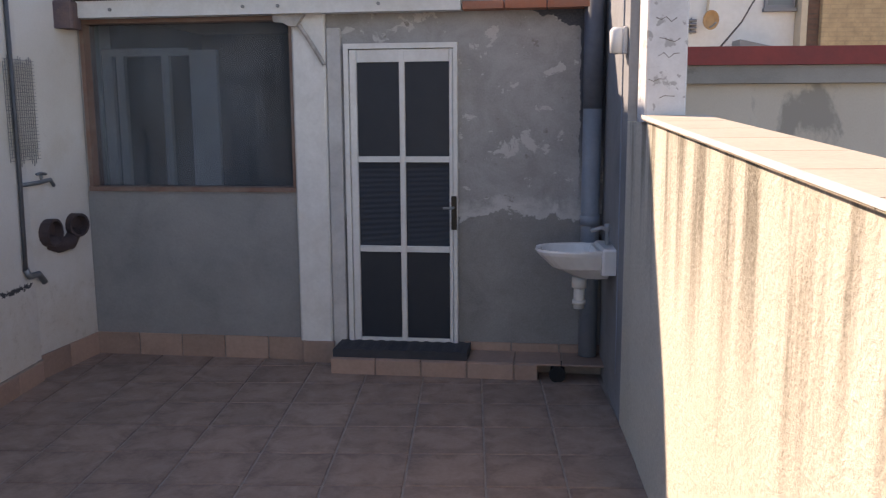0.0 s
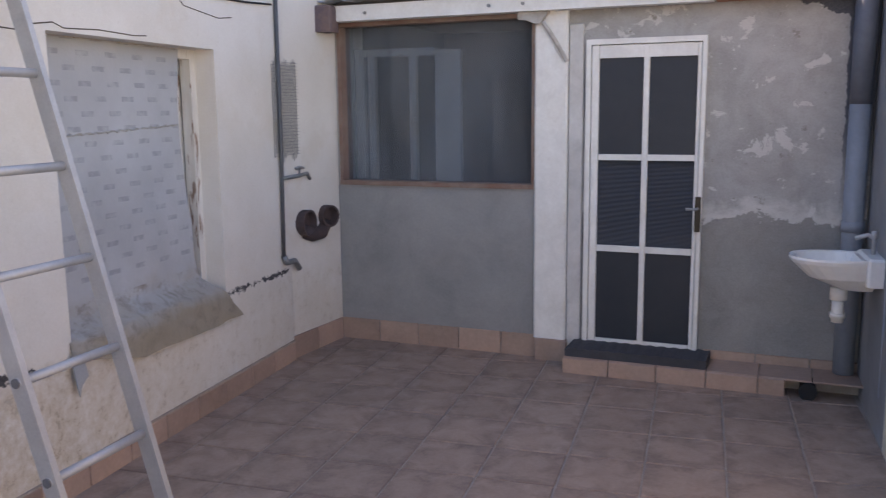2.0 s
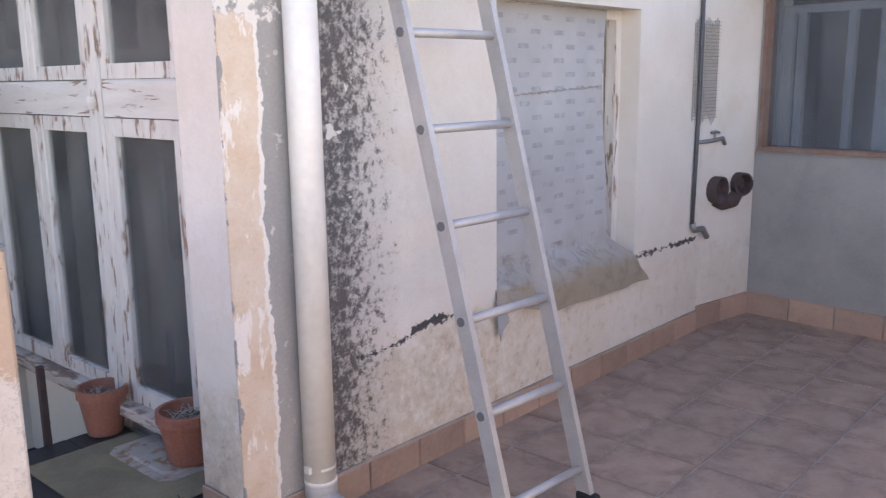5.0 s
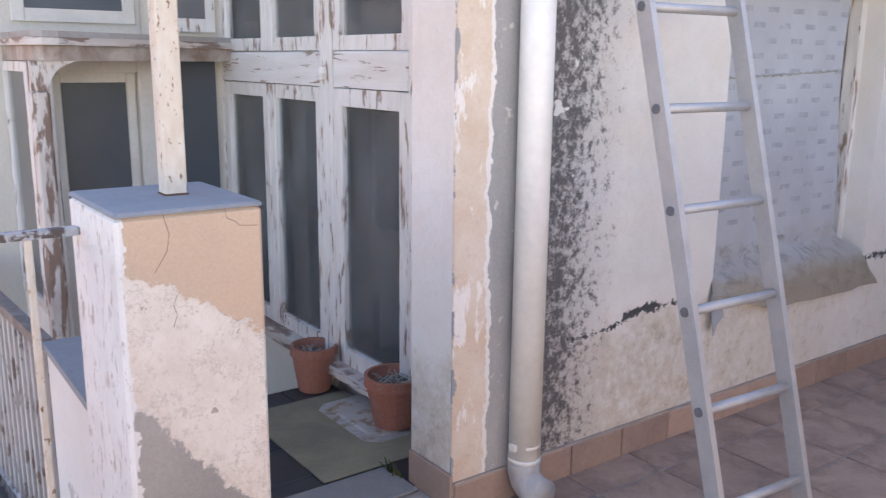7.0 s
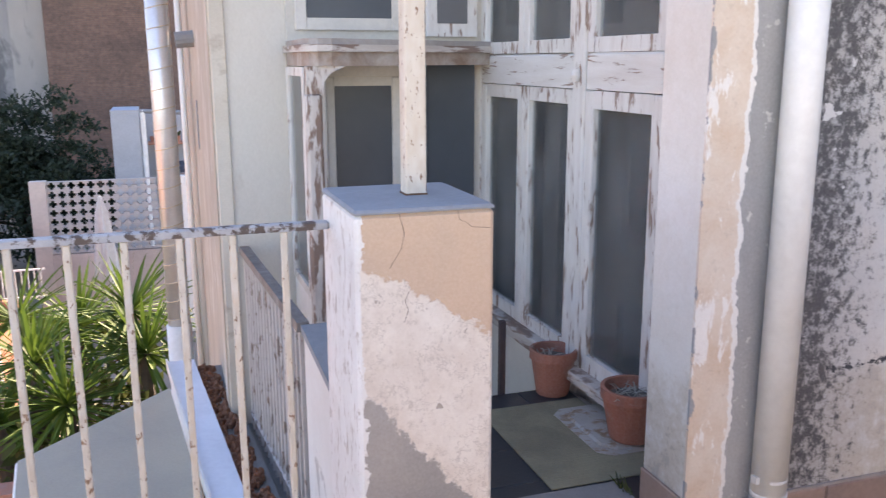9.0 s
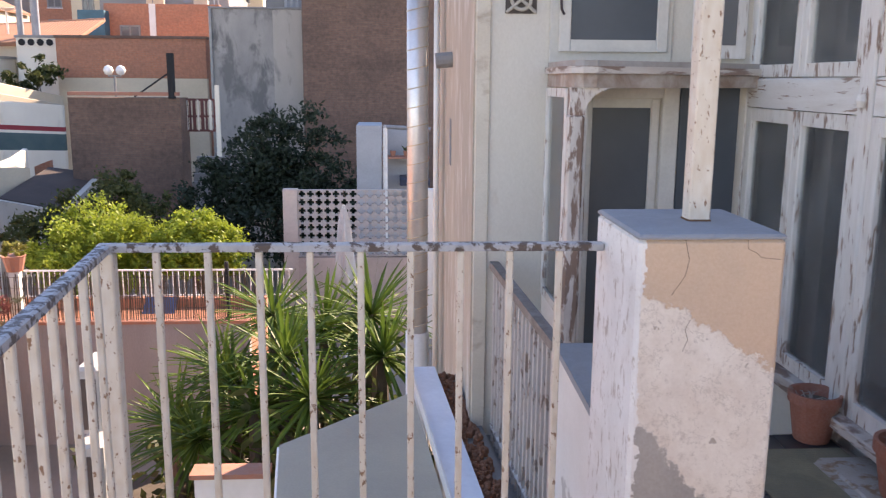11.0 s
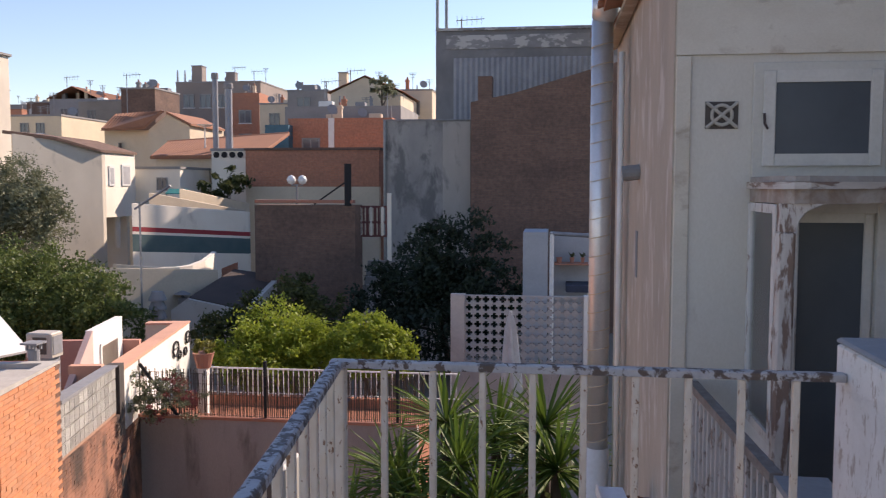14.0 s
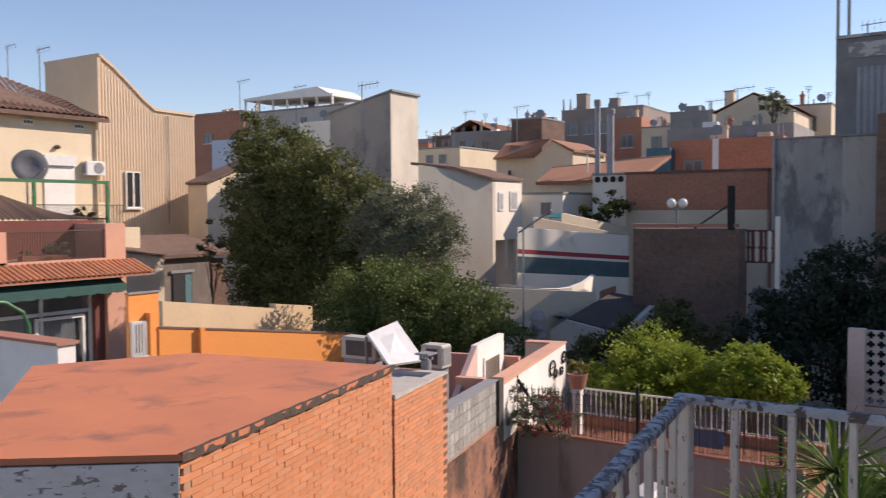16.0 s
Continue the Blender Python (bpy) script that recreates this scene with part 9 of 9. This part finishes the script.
part("canopy", Shape().add(verts, [(i * n + k, (i + 1) * n + k, (i + 1) * n + (k + 1) % n, i * n + (k + 1) % n) for i in range(len(rings) - 1) for k in range(n)]), mat("parasol_cloth", (0.55, 0.53, 0.51), (0.42, 0.40, 0.385), 0.9, 4, 40, 0.2), um, smooth=True)


# ---- plants ----
def leaves(clumps, n, size, seed, flat=0.5):
    """Many small leaves in tufts, the tufts spread through ragged clumps (centre, radii), with gaps between."""
    rg = np.random.RandomState(seed)
    vol = np.array([r[0] * r[1] * r[2] for _, r in clumps]) ** 0.8
    m = max(6 * len(clumps), n // 75)
    host = rg.choice(len(clumps), m, p=vol / vol.sum())
    d = rg.normal(size=(m, 3))
    d /= np.linalg.norm(d, axis=1)[:, None]
    far = 0.35 + 0.75 * rg.rand(m) ** 0.6
    far[rg.rand(m) < 0.12] *= 1.18
    rr = np.array([r for _, r in clumps])[host]
    tuft = np.array([c for c, _ in clumps])[host] + d * rr * far[:, None]
    spread = rr.mean(1) * (0.07 + 0.10 * rg.rand(m))
    pick = rg.choice(m, n)
    p = tuft[pick] + rg.normal(size=(n, 3)) * spread[pick][:, None] * np.array((1.0, 1.0, 0.75))
    a = rg.normal(size=(n, 3)) + d[pick] * 0.8
    a /= np.linalg.norm(a, axis=1)[:, None]
    b = np.cross(a, rg.normal(size=(n, 3)) + np.array((0, 0, 0.6)))
    b /= np.linalg.norm(b, axis=1)[:, None]
    sz = size * (0.6 + 0.8 * rg.rand(n))[:, None]
    v = np.stack([p - a * sz, p - b * sz * flat, p + a * sz, p + b * sz * flat], 1).reshape(-1, 3)
    s = Shape()
    s.v = [tuple(q) for q in v.tolist()]
    s.f = [(4 * i, 4 * i + 1, 4 * i + 2, 4 * i + 3) for i in range(n)]
    return s


def tree(name, label, at, crown, n, size, material, seed, trunk=0.16, lim=7):
    t = thing(name, label, "tree", at=at)
    rg = random.Random(seed)
    s = Shape()
    top = crown[0][0]
    mid = Vector(at).lerp(Vector(top), 0.55)
    s.tube([at, Vector(at).lerp(Vector(top), 0.3) + Vector((rg.uniform(-0.1, 0.1), rg.uniform(-0.1, 0.1), 0)), mid, top], [trunk, trunk * 0.8, trunk * 0.55, trunk * 0.1], 9)
    for i in range(lim):
        c = crown[i % len(crown)][0]
        q = Vector(at).lerp(Vector(top), rg.uniform(0.25, 0.6))
        e = Vector(c) + Vector((rg.uniform(-0.4, 0.4), rg.uniform(-0.4, 0.4), rg.uniform(-0.2, 0.4)))
        s.tube([q, q.lerp(e, 0.5) + Vector((0, 0, 0.15)), e], [trunk * 0.45, trunk * 0.25, trunk * 0.06], 6)
    part("trunk", s, M_BARK, t)
    part("crown", leaves(crown, n, size, seed), material, t)
    return t


def cl(yaw, el, d, rx, rz):
    return (tuple(ray_at(yaw, el, d)), (rx, rx, rz))


q = ray_at(132.5, -8, 30)
tree("big_tree", "large dark evergreen tree above the gardens", (q.x, q.y, GZ), [cl(134.6, 4.6, 30, 1.2, 1.5), cl(133.4, 2.8, 30, 2.0, 2.0), cl(131.2, 1.9, 29.5, 1.8, 1.7), cl(129.2, 0.8, 29.5, 1.8, 1.6), cl(127.9, -0.6, 29, 1.6, 1.7), cl(134.7, 1.0, 30, 1.5, 1.9), cl(135.2, -1.2, 30, 1.2, 1.5), cl(132.2, -0.6, 29.5, 2.4, 2.2), cl(129.6, -2.2, 29, 2.2, 2.2), cl(133.5, -3.2, 29.5, 2.0, 2.2), cl(131.4, -4.6, 29, 2.2, 2.2), cl(133.8, -5.2, 29.5, 1.6, 1.8), cl(128.6, -4.6, 28.5, 1.9, 1.9)], 125000, 0.082, leaf_mat("evergreen_leaf", (0.21, 0.22, 0.075), (0.05, 0.065, 0.025), 0.35), 3, 0.26, 10)
q = ray_at(126, -8, 28)
tree("olive_tree", "silvery green olive tree in a garden", (q.x, q.y, GZ), [cl(125.6, 0.0, 28, 1.2, 1.1), cl(124.3, -0.5, 28, 1.3, 1.2), cl(123.1, -1.4, 27.5, 1.0, 1.0), cl(126.3, -1.3, 28, 1.5, 1.4), cl(124.6, -2.4, 27.5, 1.7, 1.3)], 42000, 0.055, M_LEAFO, 8, 0.2, 8)
q = ray_at(137.6, -8, 29)
tree("bare_tree", "thin garden tree with sparse leaves", (q.x, q.y, GZ), [cl(138.0, -1.6, 29, 0.9, 1.0), cl(137.3, -2.6, 29, 0.8, 0.9)], 450, 0.10, M_LEAFD, 31, 0.07, 12)
q = ray_at(124, -10, 23)
tree("creeper_hedge", "dense dark green creeper over a garden wall", (q.x, q.y, GZ), [cl(127.0, -5.8, 23, 1.7, 1.1), cl(125.0, -5.7, 22.5, 1.5, 1.1), cl(123.0, -6.6, 22, 1.6, 1.1), cl(121.0, -7.6, 21.5, 1.3, 1.0), cl(119.4, -8.8, 21, 0.9, 0.8), cl(126.0, -8.0, 22, 2.0, 1.2), cl(123.0, -8.8, 21.5, 1.6, 1.1), cl(127.6, -8.4, 22, 1.2, 1.2)], 80000, 0.055, leaf_mat("creeper_leaf", (0.17, 0.22, 0.06), (0.05, 0.075, 0.028), 0.3), 14, 0.1, 6)
q = ray_at(108.7, -14, 18)
tree("lemon_tree", "bright yellow green lemon tree", (q.x, q.y, GZ), [cl(108.9, -9.9, 18, 0.95, 0.65), cl(110.6, -10.8, 18, 0.75, 0.6), cl(107.1, -10.6, 18, 0.8, 0.65), cl(109.0, -11.6, 17.5, 1.1, 0.6)], 26000, 0.042, M_LEAFY, 5, 0.08, 6)
q = ray_at(102.3, -14, 18)
tree("lemon_tree", "bright yellow green lemon tree", (q.x, q.y, GZ), [cl(102.7, -10.4, 18, 0.75, 0.55), cl(101.5, -11.2, 18, 0.6, 0.5), cl(103.6, -11.4, 17.7, 0.7, 0.5)], 20000, 0.042, M_LEAFY, 6, 0.08, 6)
q = ray_at(107.6, -12, 22)
tree("garden_bush", "dark green bush behind the lemon trees", (q.x, q.y, GZ), [cl(107.4, -7.9, 22, 0.8, 0.75), cl(109.4, -8.8, 22, 0.9, 0.7), cl(105.8, -8.3, 22, 0.7, 0.6), cl(111.8, -9.8, 21.5, 0.9, 0.7)], 16000, 0.055, M_LEAFD, 7, 0.08, 5)
q = ray_at(97, -12, 28)
tree("shade_tree", "dark tree in the shade of the tall walls", (q.x, q.y, GZ), [cl(98.4, -5.6, 28, 1.6, 1.4), cl(96.2, -5.3, 28, 1.4, 1.5), cl(100.2, -7.2, 27.5, 1.4, 1.2), cl(94.4, -8.0, 27, 1.6, 1.3), cl(97.6, -8.6, 27, 2.2, 1.4), cl(102.6, -9.0, 26, 1.2, 0.9)], 26000, 0.08, leaf_mat("shade_leaf", (0.025, 0.04, 0.022), (0.035, 0.05, 0.03), 0.15), 9, 0.14, 8)
q = ray_at(101.4, 5.4, 66)
tree("roof_tree", "round tree on a roof terrace", (q.x, q.y, q.z - 1.6), [cl(101.6, 6.5, 66, 1.0, 0.75), cl(101.2, 6.3, 66, 0.8, 0.6)], 1600, 0.13, M_LEAFO, 11, 0.1, 5)
q = ray_at(111.6, -1.5, 43)
tree("roof_bush", "dark bush between the far roofs", (q.x, q.y, q.z - 1), [cl(111.5, 0.0, 43, 1.1, 0.9), cl(112.6, -0.6, 43, 0.9, 0.7)], 1800, 0.12, M_LEAFD, 12, 0.08, 4)
# flowering creeper on the fence
s = leaves([cl(118.0, -12.6, 13.6, 0.32, 0.30), cl(117.2, -13.3, 13.6, 0.35, 0.4), cl(115.9, -13.6, 13.7, 0.4, 0.35), cl(118.1, -14.2, 13.6, 0.25, 0.35), cl(117.4, -12.4, 13.7, 0.4, 0.35), cl(116.4, -13.0, 13.6, 0.45, 0.4), cl(115.0, -14.0, 13.6, 0.4, 0.35), cl(116.6, -14.4, 13.6, 0.4, 0.25)], 4200, 0.024, 41)
solid("fence_creeper", s, M_LEAFO, "thin creeper growing through the fence", "plant")
s = leaves([cl(115.4, -13.0, 13.55, 0.32, 0.3), cl(114.6, -14.0, 13.55, 0.3, 0.28), cl(116.5, -13.8, 13.55, 0.3, 0.3)], 1300, 0.022, 42)
solid("flowering_creeper", s, leaf_mat("dull_red_flower", (0.30, 0.075, 0.085), (0.16, 0.07, 0.05), 0.3), "dull red flowering creeper on the garden fence", "plant")
fp = thing("balcony_planter", "terracotta planter with a leafy plant on a white wall", "flower pot", at=ray_at(113.7, -11.0, 14.5))
c = ray_at(113.7, -11.0, 14.5)
part("pot", Shape().lathe([(0.13, -0.2), (0.19, 0.05), (0.2, 0.07), (0.16, 0.07)], c, 14), M_POT, fp)
part("plant", leaves([((c.x, c.y, c.z + 0.20), (0.22, 0.24, 0.16))], 900, 0.034, 43), leaf_mat("dry_planter_leaf", (0.30, 0.27, 0.07), (0.17, 0.19, 0.05), 0.4), fp)
part("stand", Shape().box(c.x - 0.08, c.x + 0.08, c.y - 0.08, c.y + 0.08, ZP - 0.25, c.z - 0.201), M_WALLW, fp)
s = leaves([((-19.6, -29.6, 0.25), (0.5, 0.4, 0.35)), ((-18.6, -29.6, 0.1), (0.35, 0.3, 0.2))], 900, 0.06, 44)
pb = thing("balcony_plants", "green plants on the salmon balcony", "plant", at=(-19.4, -29.6, -0.08))
part("trough", Shape().box(-20.1, -18.3, -29.8, -29.5, -0.08, 0.1), M_POT, pb)
part("foliage", s, M_LEAFO, pb)
s = leaves([((-26.0, -36.9, 1.65), (0.5, 0.4, 0.45)), ((-25.2, -36.9, 1.5), (0.35, 0.35, 0.35))], 900, 0.07, 45)
pb = thing("terrace_plants", "dark green plants on a roof terrace", "plant", at=(-25.6, -36.9, 0.95))
part("trough", Shape().box(-26.5, -24.8, -37.1, -36.7, 0.95, 1.3), M_POT, pb)
part("foliage", s, M_LEAFD, pb)


def yucca(at, h, n, length, seed):
    t = thing("yucca", "tall yucca plant with sword shaped leaves", "plant", "yuccas in the garden", at=(at[0], at[1], GZ))
    rg = random.Random(seed)
    part("trunk", Shape().tube([(at[0], at[1], GZ), (at[0] + rg.uniform(-0.2, 0.2), at[1], (GZ + at[2]) / 2), at], [0.10, 0.08, 0.06], 8), M_BARK, t)
    s = Shape()
    for i in range(n):
        yaw = rg.uniform(0, 2 * math.pi)
        el = math.asin(rg.uniform(-0.45, 1.0))
        L = length * rg.uniform(0.7, 1.1)
        d = Vector((math.cos(yaw) * math.cos(el), math.sin(yaw) * math.cos(el), math.sin(el)))
        side = d.cross(Vector((0, 0, 1))).normalized() if abs(d.z) < 0.98 else Vector((1, 0, 0))
        o = Vector(at)
        vv = []
        for k, (f, w) in enumerate(((0.03, 0.5), (0.35, 1.0), (0.7, 0.8), (1.0, 0.03))):
            p = o + d * L * f + Vector((0, 0, -0.16 * L * f * f))
            vv += [p - side * w * 0.022, p + Vector((0, 0, -0.008)), p + side * w * 0.022]
        s.add(vv, [(3 * k + j, 3 * k + j + 1, 3 * k + j + 4, 3 * k + j + 3) for k in range(3) for j in range(2)])
    part("leaves", s, M_YUCCA, t)


rg = random.Random(77)
for i, (yaw, el, d) in enumerate(((101.4, -19.0, 9.3), (97.8, -15.8, 9.0), (97.0, -18.6, 8.2), (94.3, -16.6, 9.2), (104.6, -22.4, 9.0), (100.6, -20.2, 8.6), (91.0, -16.0, 8.8), (90.2, -18.8, 8.2), (99.2, -22.0, 8.0), (103.0, -23.5, 8.0), (95.2, -21.5, 7.6))):
    yucca(tuple(ray_at(yaw, el, d)), 0, 85, 0.85, 60 + i)
s = leaves([(tuple(ray_at(99, -28, 8.5)), (2.2, 2.2, 1.2)), (tuple(ray_at(92, -24, 8.5)), (1.4, 1.4, 1.2)), (tuple(ray_at(103, -27, 9)), (1.2, 1.2, 1.0))], 4500, 0.09, 51)
tagged(part("undergrowth", s, M_LEAFD), "dark leafy undergrowth below the yuccas", "undergrowth", "", "stuff")
# air conditioners and a small roof below the terrace
for yaw, el, d in ((110.1, -20.0, 7.2), (110.4, -24.6, 6.9)):
    c = ray_at(yaw, el, d)
    ac = thing("air_conditioner", "white air conditioner standing low in the garden", "air conditioner", at=c)
    part("case", Shape().slab(c.x - 0.35, c.x + 0.15, c.y - 0.03, c.y + 0.2, c.z - 0.3, c.z + 0.3, 0.03), mat("dull_case", (0.48, 0.47, 0.44), (0.40, 0.39, 0.37), 0.5, 3, 30, 0.1), ac)
    part("grille", Shape().box(c.x + 0.151, c.x + 0.16, c.y - 0.01, c.y + 0.15, c.z - 0.26, c.z + 0.2), mat("brown_grille_low", (0.09, 0.07, 0.06), None, 0.7, 5, 60, 0.3), ac)
    part("stand", Shape().box(c.x - 0.12, c.x + 0.12, c.y + 0.0, c.y + 0.17, GZ, c.z - 0.301), M_CAPG, ac)

p, q = ray_at(103.45, -26.05, 6.3), ray_at(98.5, -26.05, 6.3)
lw2 = thing("low_wall", "low white garden wall with a red cap", "wall", at=(p.x, p.y, GZ))
part("wall", Shape().box(p.x - 0.15, p.x, p.y, q.y, GZ, p.z), M_WALLW, lw2)
part("cap", Shape().box(p.x - 0.18, p.x + 0.03, p.y - 0.03, q.y + 0.03, p.z + 0.001, p.z + 0.04), M_POT, lw2)

# ---- beyond the parapet ----
nb = thing("neighbour_wall", "cream neighbour wall with a red roof edge", "wall", at=(4, 8.4, GZ))
part("wall", Shape().box(1.2, 9.0, 8.1, 8.4, GZ, 1.84), plaster("pale_cream_render", (0.66, 0.58, 0.48), (0.56, 0.49, 0.40), (0.36, 0.32, 0.27), 0.06, 1.6, 0.9, 2.0, 0.3, 0.6, 0.06), nb)
part("concrete_edge", Shape().box(1.2, 9.0, 8.02, 8.45, 1.842, 2.0), plaster("edge_concrete", (0.36, 0.33, 0.29), (0.26, 0.24, 0.21), (0.14, 0.13, 0.12), 0.16, 3.0, 0.9, 1.0, 0.4, 1.5, 0.08), nb)
part("red_edge", Shape().box(1.2, 9.0, 7.98, 8.6, 2.002, 2.16), mat("dark_red_paint", (0.34, 0.055, 0.045), (0.24, 0.05, 0.045), 0.7, 3, 30, 0.2), nb, "dark red painted roof edge")
t = thing("pale_house", "pale house beyond the parapet", "house", at=(3, 14, GZ))
part("wall", Shape().box(1.0, 4.885, 13.5, 18, GZ, 5.5), M_WALLW, t)
part("roof_edge", Shape().box(0.9, 4.90, 13.4, 18.1, 5.502, 5.65), M_CAPG, t)
f = part("window", Shape().box(4.42, 4.46, 13.44, 13.499, 3.10, 4.3).box(4.82, 4.86, 13.44, 13.499, 3.10, 4.3).box(4.46, 4.82, 13.44, 13.499, 3.10, 3.15).box(4.40, 4.88, 13.40, 13.499, 3.05, 3.099), M_CAPG, t)
part("pane", Shape().box(4.46, 4.82, 13.46, 13.498, 3.15, 4.3), M_WINDOW, f)
part("stair_ramp", Shape().prism([(3.95, 13.0, 2.62), (4.6, 13.0, 2.48), (4.6, 13.0, 2.30), (3.95, 13.0, 2.30)][::-1], (0, 0.4, 0)), M_CAPG, t)
t = thing("stone_house", "sunlit tan brick house beyond the parapet", "house", at=(8, 13, GZ))
part("wall", Shape().box(5.17, 11, 13.2, 18, GZ, 6), brick_wall_mat("tan_brick_wall", (0.52, 0.38, 0.22), (0.44, 0.31, 0.18), (0.36, 0.27, 0.17), (0.46, 0.33, 0.20), 0.065, 0.24, 0.01), t)
part("dark_corner", Shape().box(4.98, 5.169, 13.3, 18, GZ, 6), M_BROWNB, t)
part("corner_strip", Shape().box(4.89, 4.979, 13.25, 18, GZ, 6), M_CREAM, t)
dsh = thing("satellite_dish", "small rusty satellite dish on a pale wall", "satellite dish", at=(3.54, 13.2, 2.9))
s = Shape().lathe([(0.015, -0.03), (0.09, 0), (0.14, 0.035), (0.135, 0.04), (0.07, 0.01)], (0, 0, 0), 18)
mm = Matrix.Translation((3.54, 13.15, 2.91)) @ pose(0, 0, 0, 95, 0, 20)
s.v = [tuple(mm @ Vector(p)) for p in s.v]
part("bowl", s, mat("tan_dish", (0.50, 0.30, 0.14), (0.40, 0.24, 0.12), 0.7, 8, 40, 0.1), dsh)
part("arm", Shape().tube([(3.54, 13.18, 2.91), (3.62, 13.40, 2.86), (3.66, 13.49, 2.84)], 0.015, 6), M_STEEL, dsh)
part("feed", Shape().tube([(3.54, 13.12, 2.80), (3.60, 13.02, 2.86)], 0.012, 6), M_STEEL, dsh)
nvu = thing("wall_coil", "small stacked insulators on a pale wall", "insulator", at=(3.36, 13.3, 2.76))
for k in range(4):
    part("disc", Shape().tube([(3.29, 13.46, 2.77 + 0.055 * k), (3.43, 13.46, 2.77 + 0.055 * k)], 0.022, 8), M_STEEL, nvu)
part("bar", Shape().box(3.35, 3.37, 13.482, 13.50, 2.74, 2.98), M_CAPG, nvu)
part("mast", Shape().tube([(3.56, 13.45, 2.86), (3.62, 13.45, 3.6)], 0.02, 6), M_CREAM, nvu)
solid("roof_cable", Shape().tube([(4.6, 13.48, 3.60), (3.79, 12.0, 3.02), (3.2, 10.5, 2.62), (2.52, 9.0, 2.20), (2.30, 8.5, 2.17)], 0.011, 5), M_RUBBER, "black cable slung between roofs", "cable")

# ---- floor tiles and bricks ----
TS = 0.356
me = Shape().slab(-TS / 2 + 0.004, TS / 2 - 0.004, -TS / 2 + 0.004, TS / 2 - 0.004, -0.010, 0.0, 0.004).mesh("tile")
me.materials.append(M_TILE)
rg = random.Random(3)
for i in range(-8, 4):
    for j in range(-2, 17):
        x, y = 0.14 + TS * (i + 0.5), 0.18 + TS * (j + 0.5)
        if -2.62 < x - TS / 2 + 0.12 and x < 0.90 and y < 5.95 - 0.1 * (x + 2.4) and y > -0.80:
            ob = new("tile", me)
            ob.parent = floor
            ob.location = (x, y, 0.0005 * rg.uniform(-1, 1))
            ob.rotation_euler = (0, 0, rg.choice((0, 1.5708, 3.1416)))
BL, BH = 0.285, 0.062
dvec, nvec = Vector((-0.979, -0.203, 0)), Vector((0.203, -0.979, 0))
s = Shape()
q = [Vector((0, 0, 0)), dvec * (BL - 0.010), dvec * (BL - 0.010) + Vector((0, 0, BH - 0.008)), Vector((0, 0, BH - 0.008))]
s.prism(q, nvec * 0.05)
me = s.mesh("brick")
M_BRICK2 = tile_mat("hollow_brick_piece", (0.60, 0.225, 0.10), (0.60, 0.33, 0.20), (0.42, 0.17, 0.10), 0.6, 0.9)
me.materials.append(M_BRICK2)
rest, cnt = Shape(), 0
rg = random.Random(8)
for j in range(46):
    z = ZR - 0.125 - j * BH
    off = 0.14 if j % 2 else 0.0
    i, u = 0, -0.03 + off - 0.285
    while u < LEN - 0.06:
        u += 0.285
        if u < -0.04 or u > LEN - 0.05:
            continue
        v = rg.uniform(-0.004, 0.003)
        o = Vector(brick_frame(u, v, z))
        if u + BL > LEN:
            e = (LEN - 0.005 - u) / BL
            rest.prism([o + Vector((p.x * e, p.y * e, p.z)) for p in q], nvec * 0.05)
        elif cnt < 290:
            ob = new("brick", me)
            ob.parent = bb
            ob.matrix_parent_inverse = Matrix.Translation(-bb.location)
            ob.location = o
            cnt += 1
        else:
            rest.prism([o + p for p in q], nvec * 0.05)
# bricks under the glass blocks are collected apart for a darker, mottled colour
low, mottled = Shape(), Shape()
for j in range(60):
    z = ZR - 0.505 - j * BH
    u, end = LEN + 0.002 - (0.14 if j % 2 else 0.0), (L2 if z > -2.12 else G1 if z > -2.52 else W0 + 0.92)
    while u < end - 0.04:
        u0, u1 = max(u, LEN + 0.002), min(u + BL - 0.010, end)
        o = Vector(brick_frame(u0, -0.028 + rg.uniform(-0.004, 0.003), z))
        (mottled if u0 > L2 - 0.2 else low).prism([o, o + dvec * (u1 - u0), o + dvec * (u1 - u0) + Vector((0, 0, BH - 0.008)), o + Vector((0, 0, BH - 0.008))], nvec * 0.05)
        u += BL
tagged(part("brickwork", rest, M_BRICK, bb), "", "", "", "stuff")
tagged(part("brickwork", low, M_BRICK, lb), "", "", "", "stuff")
tagged(part("brickwork", mottled, plaster("dark_mottled_brick", (0.40, 0.165, 0.09), (0.26, 0.12, 0.075), (0.08, 0.052, 0.04), 0.56, 1.3, 0.95, 5.0, 0.4, 0.5, 0.15), gw), "", "", "", "stuff")
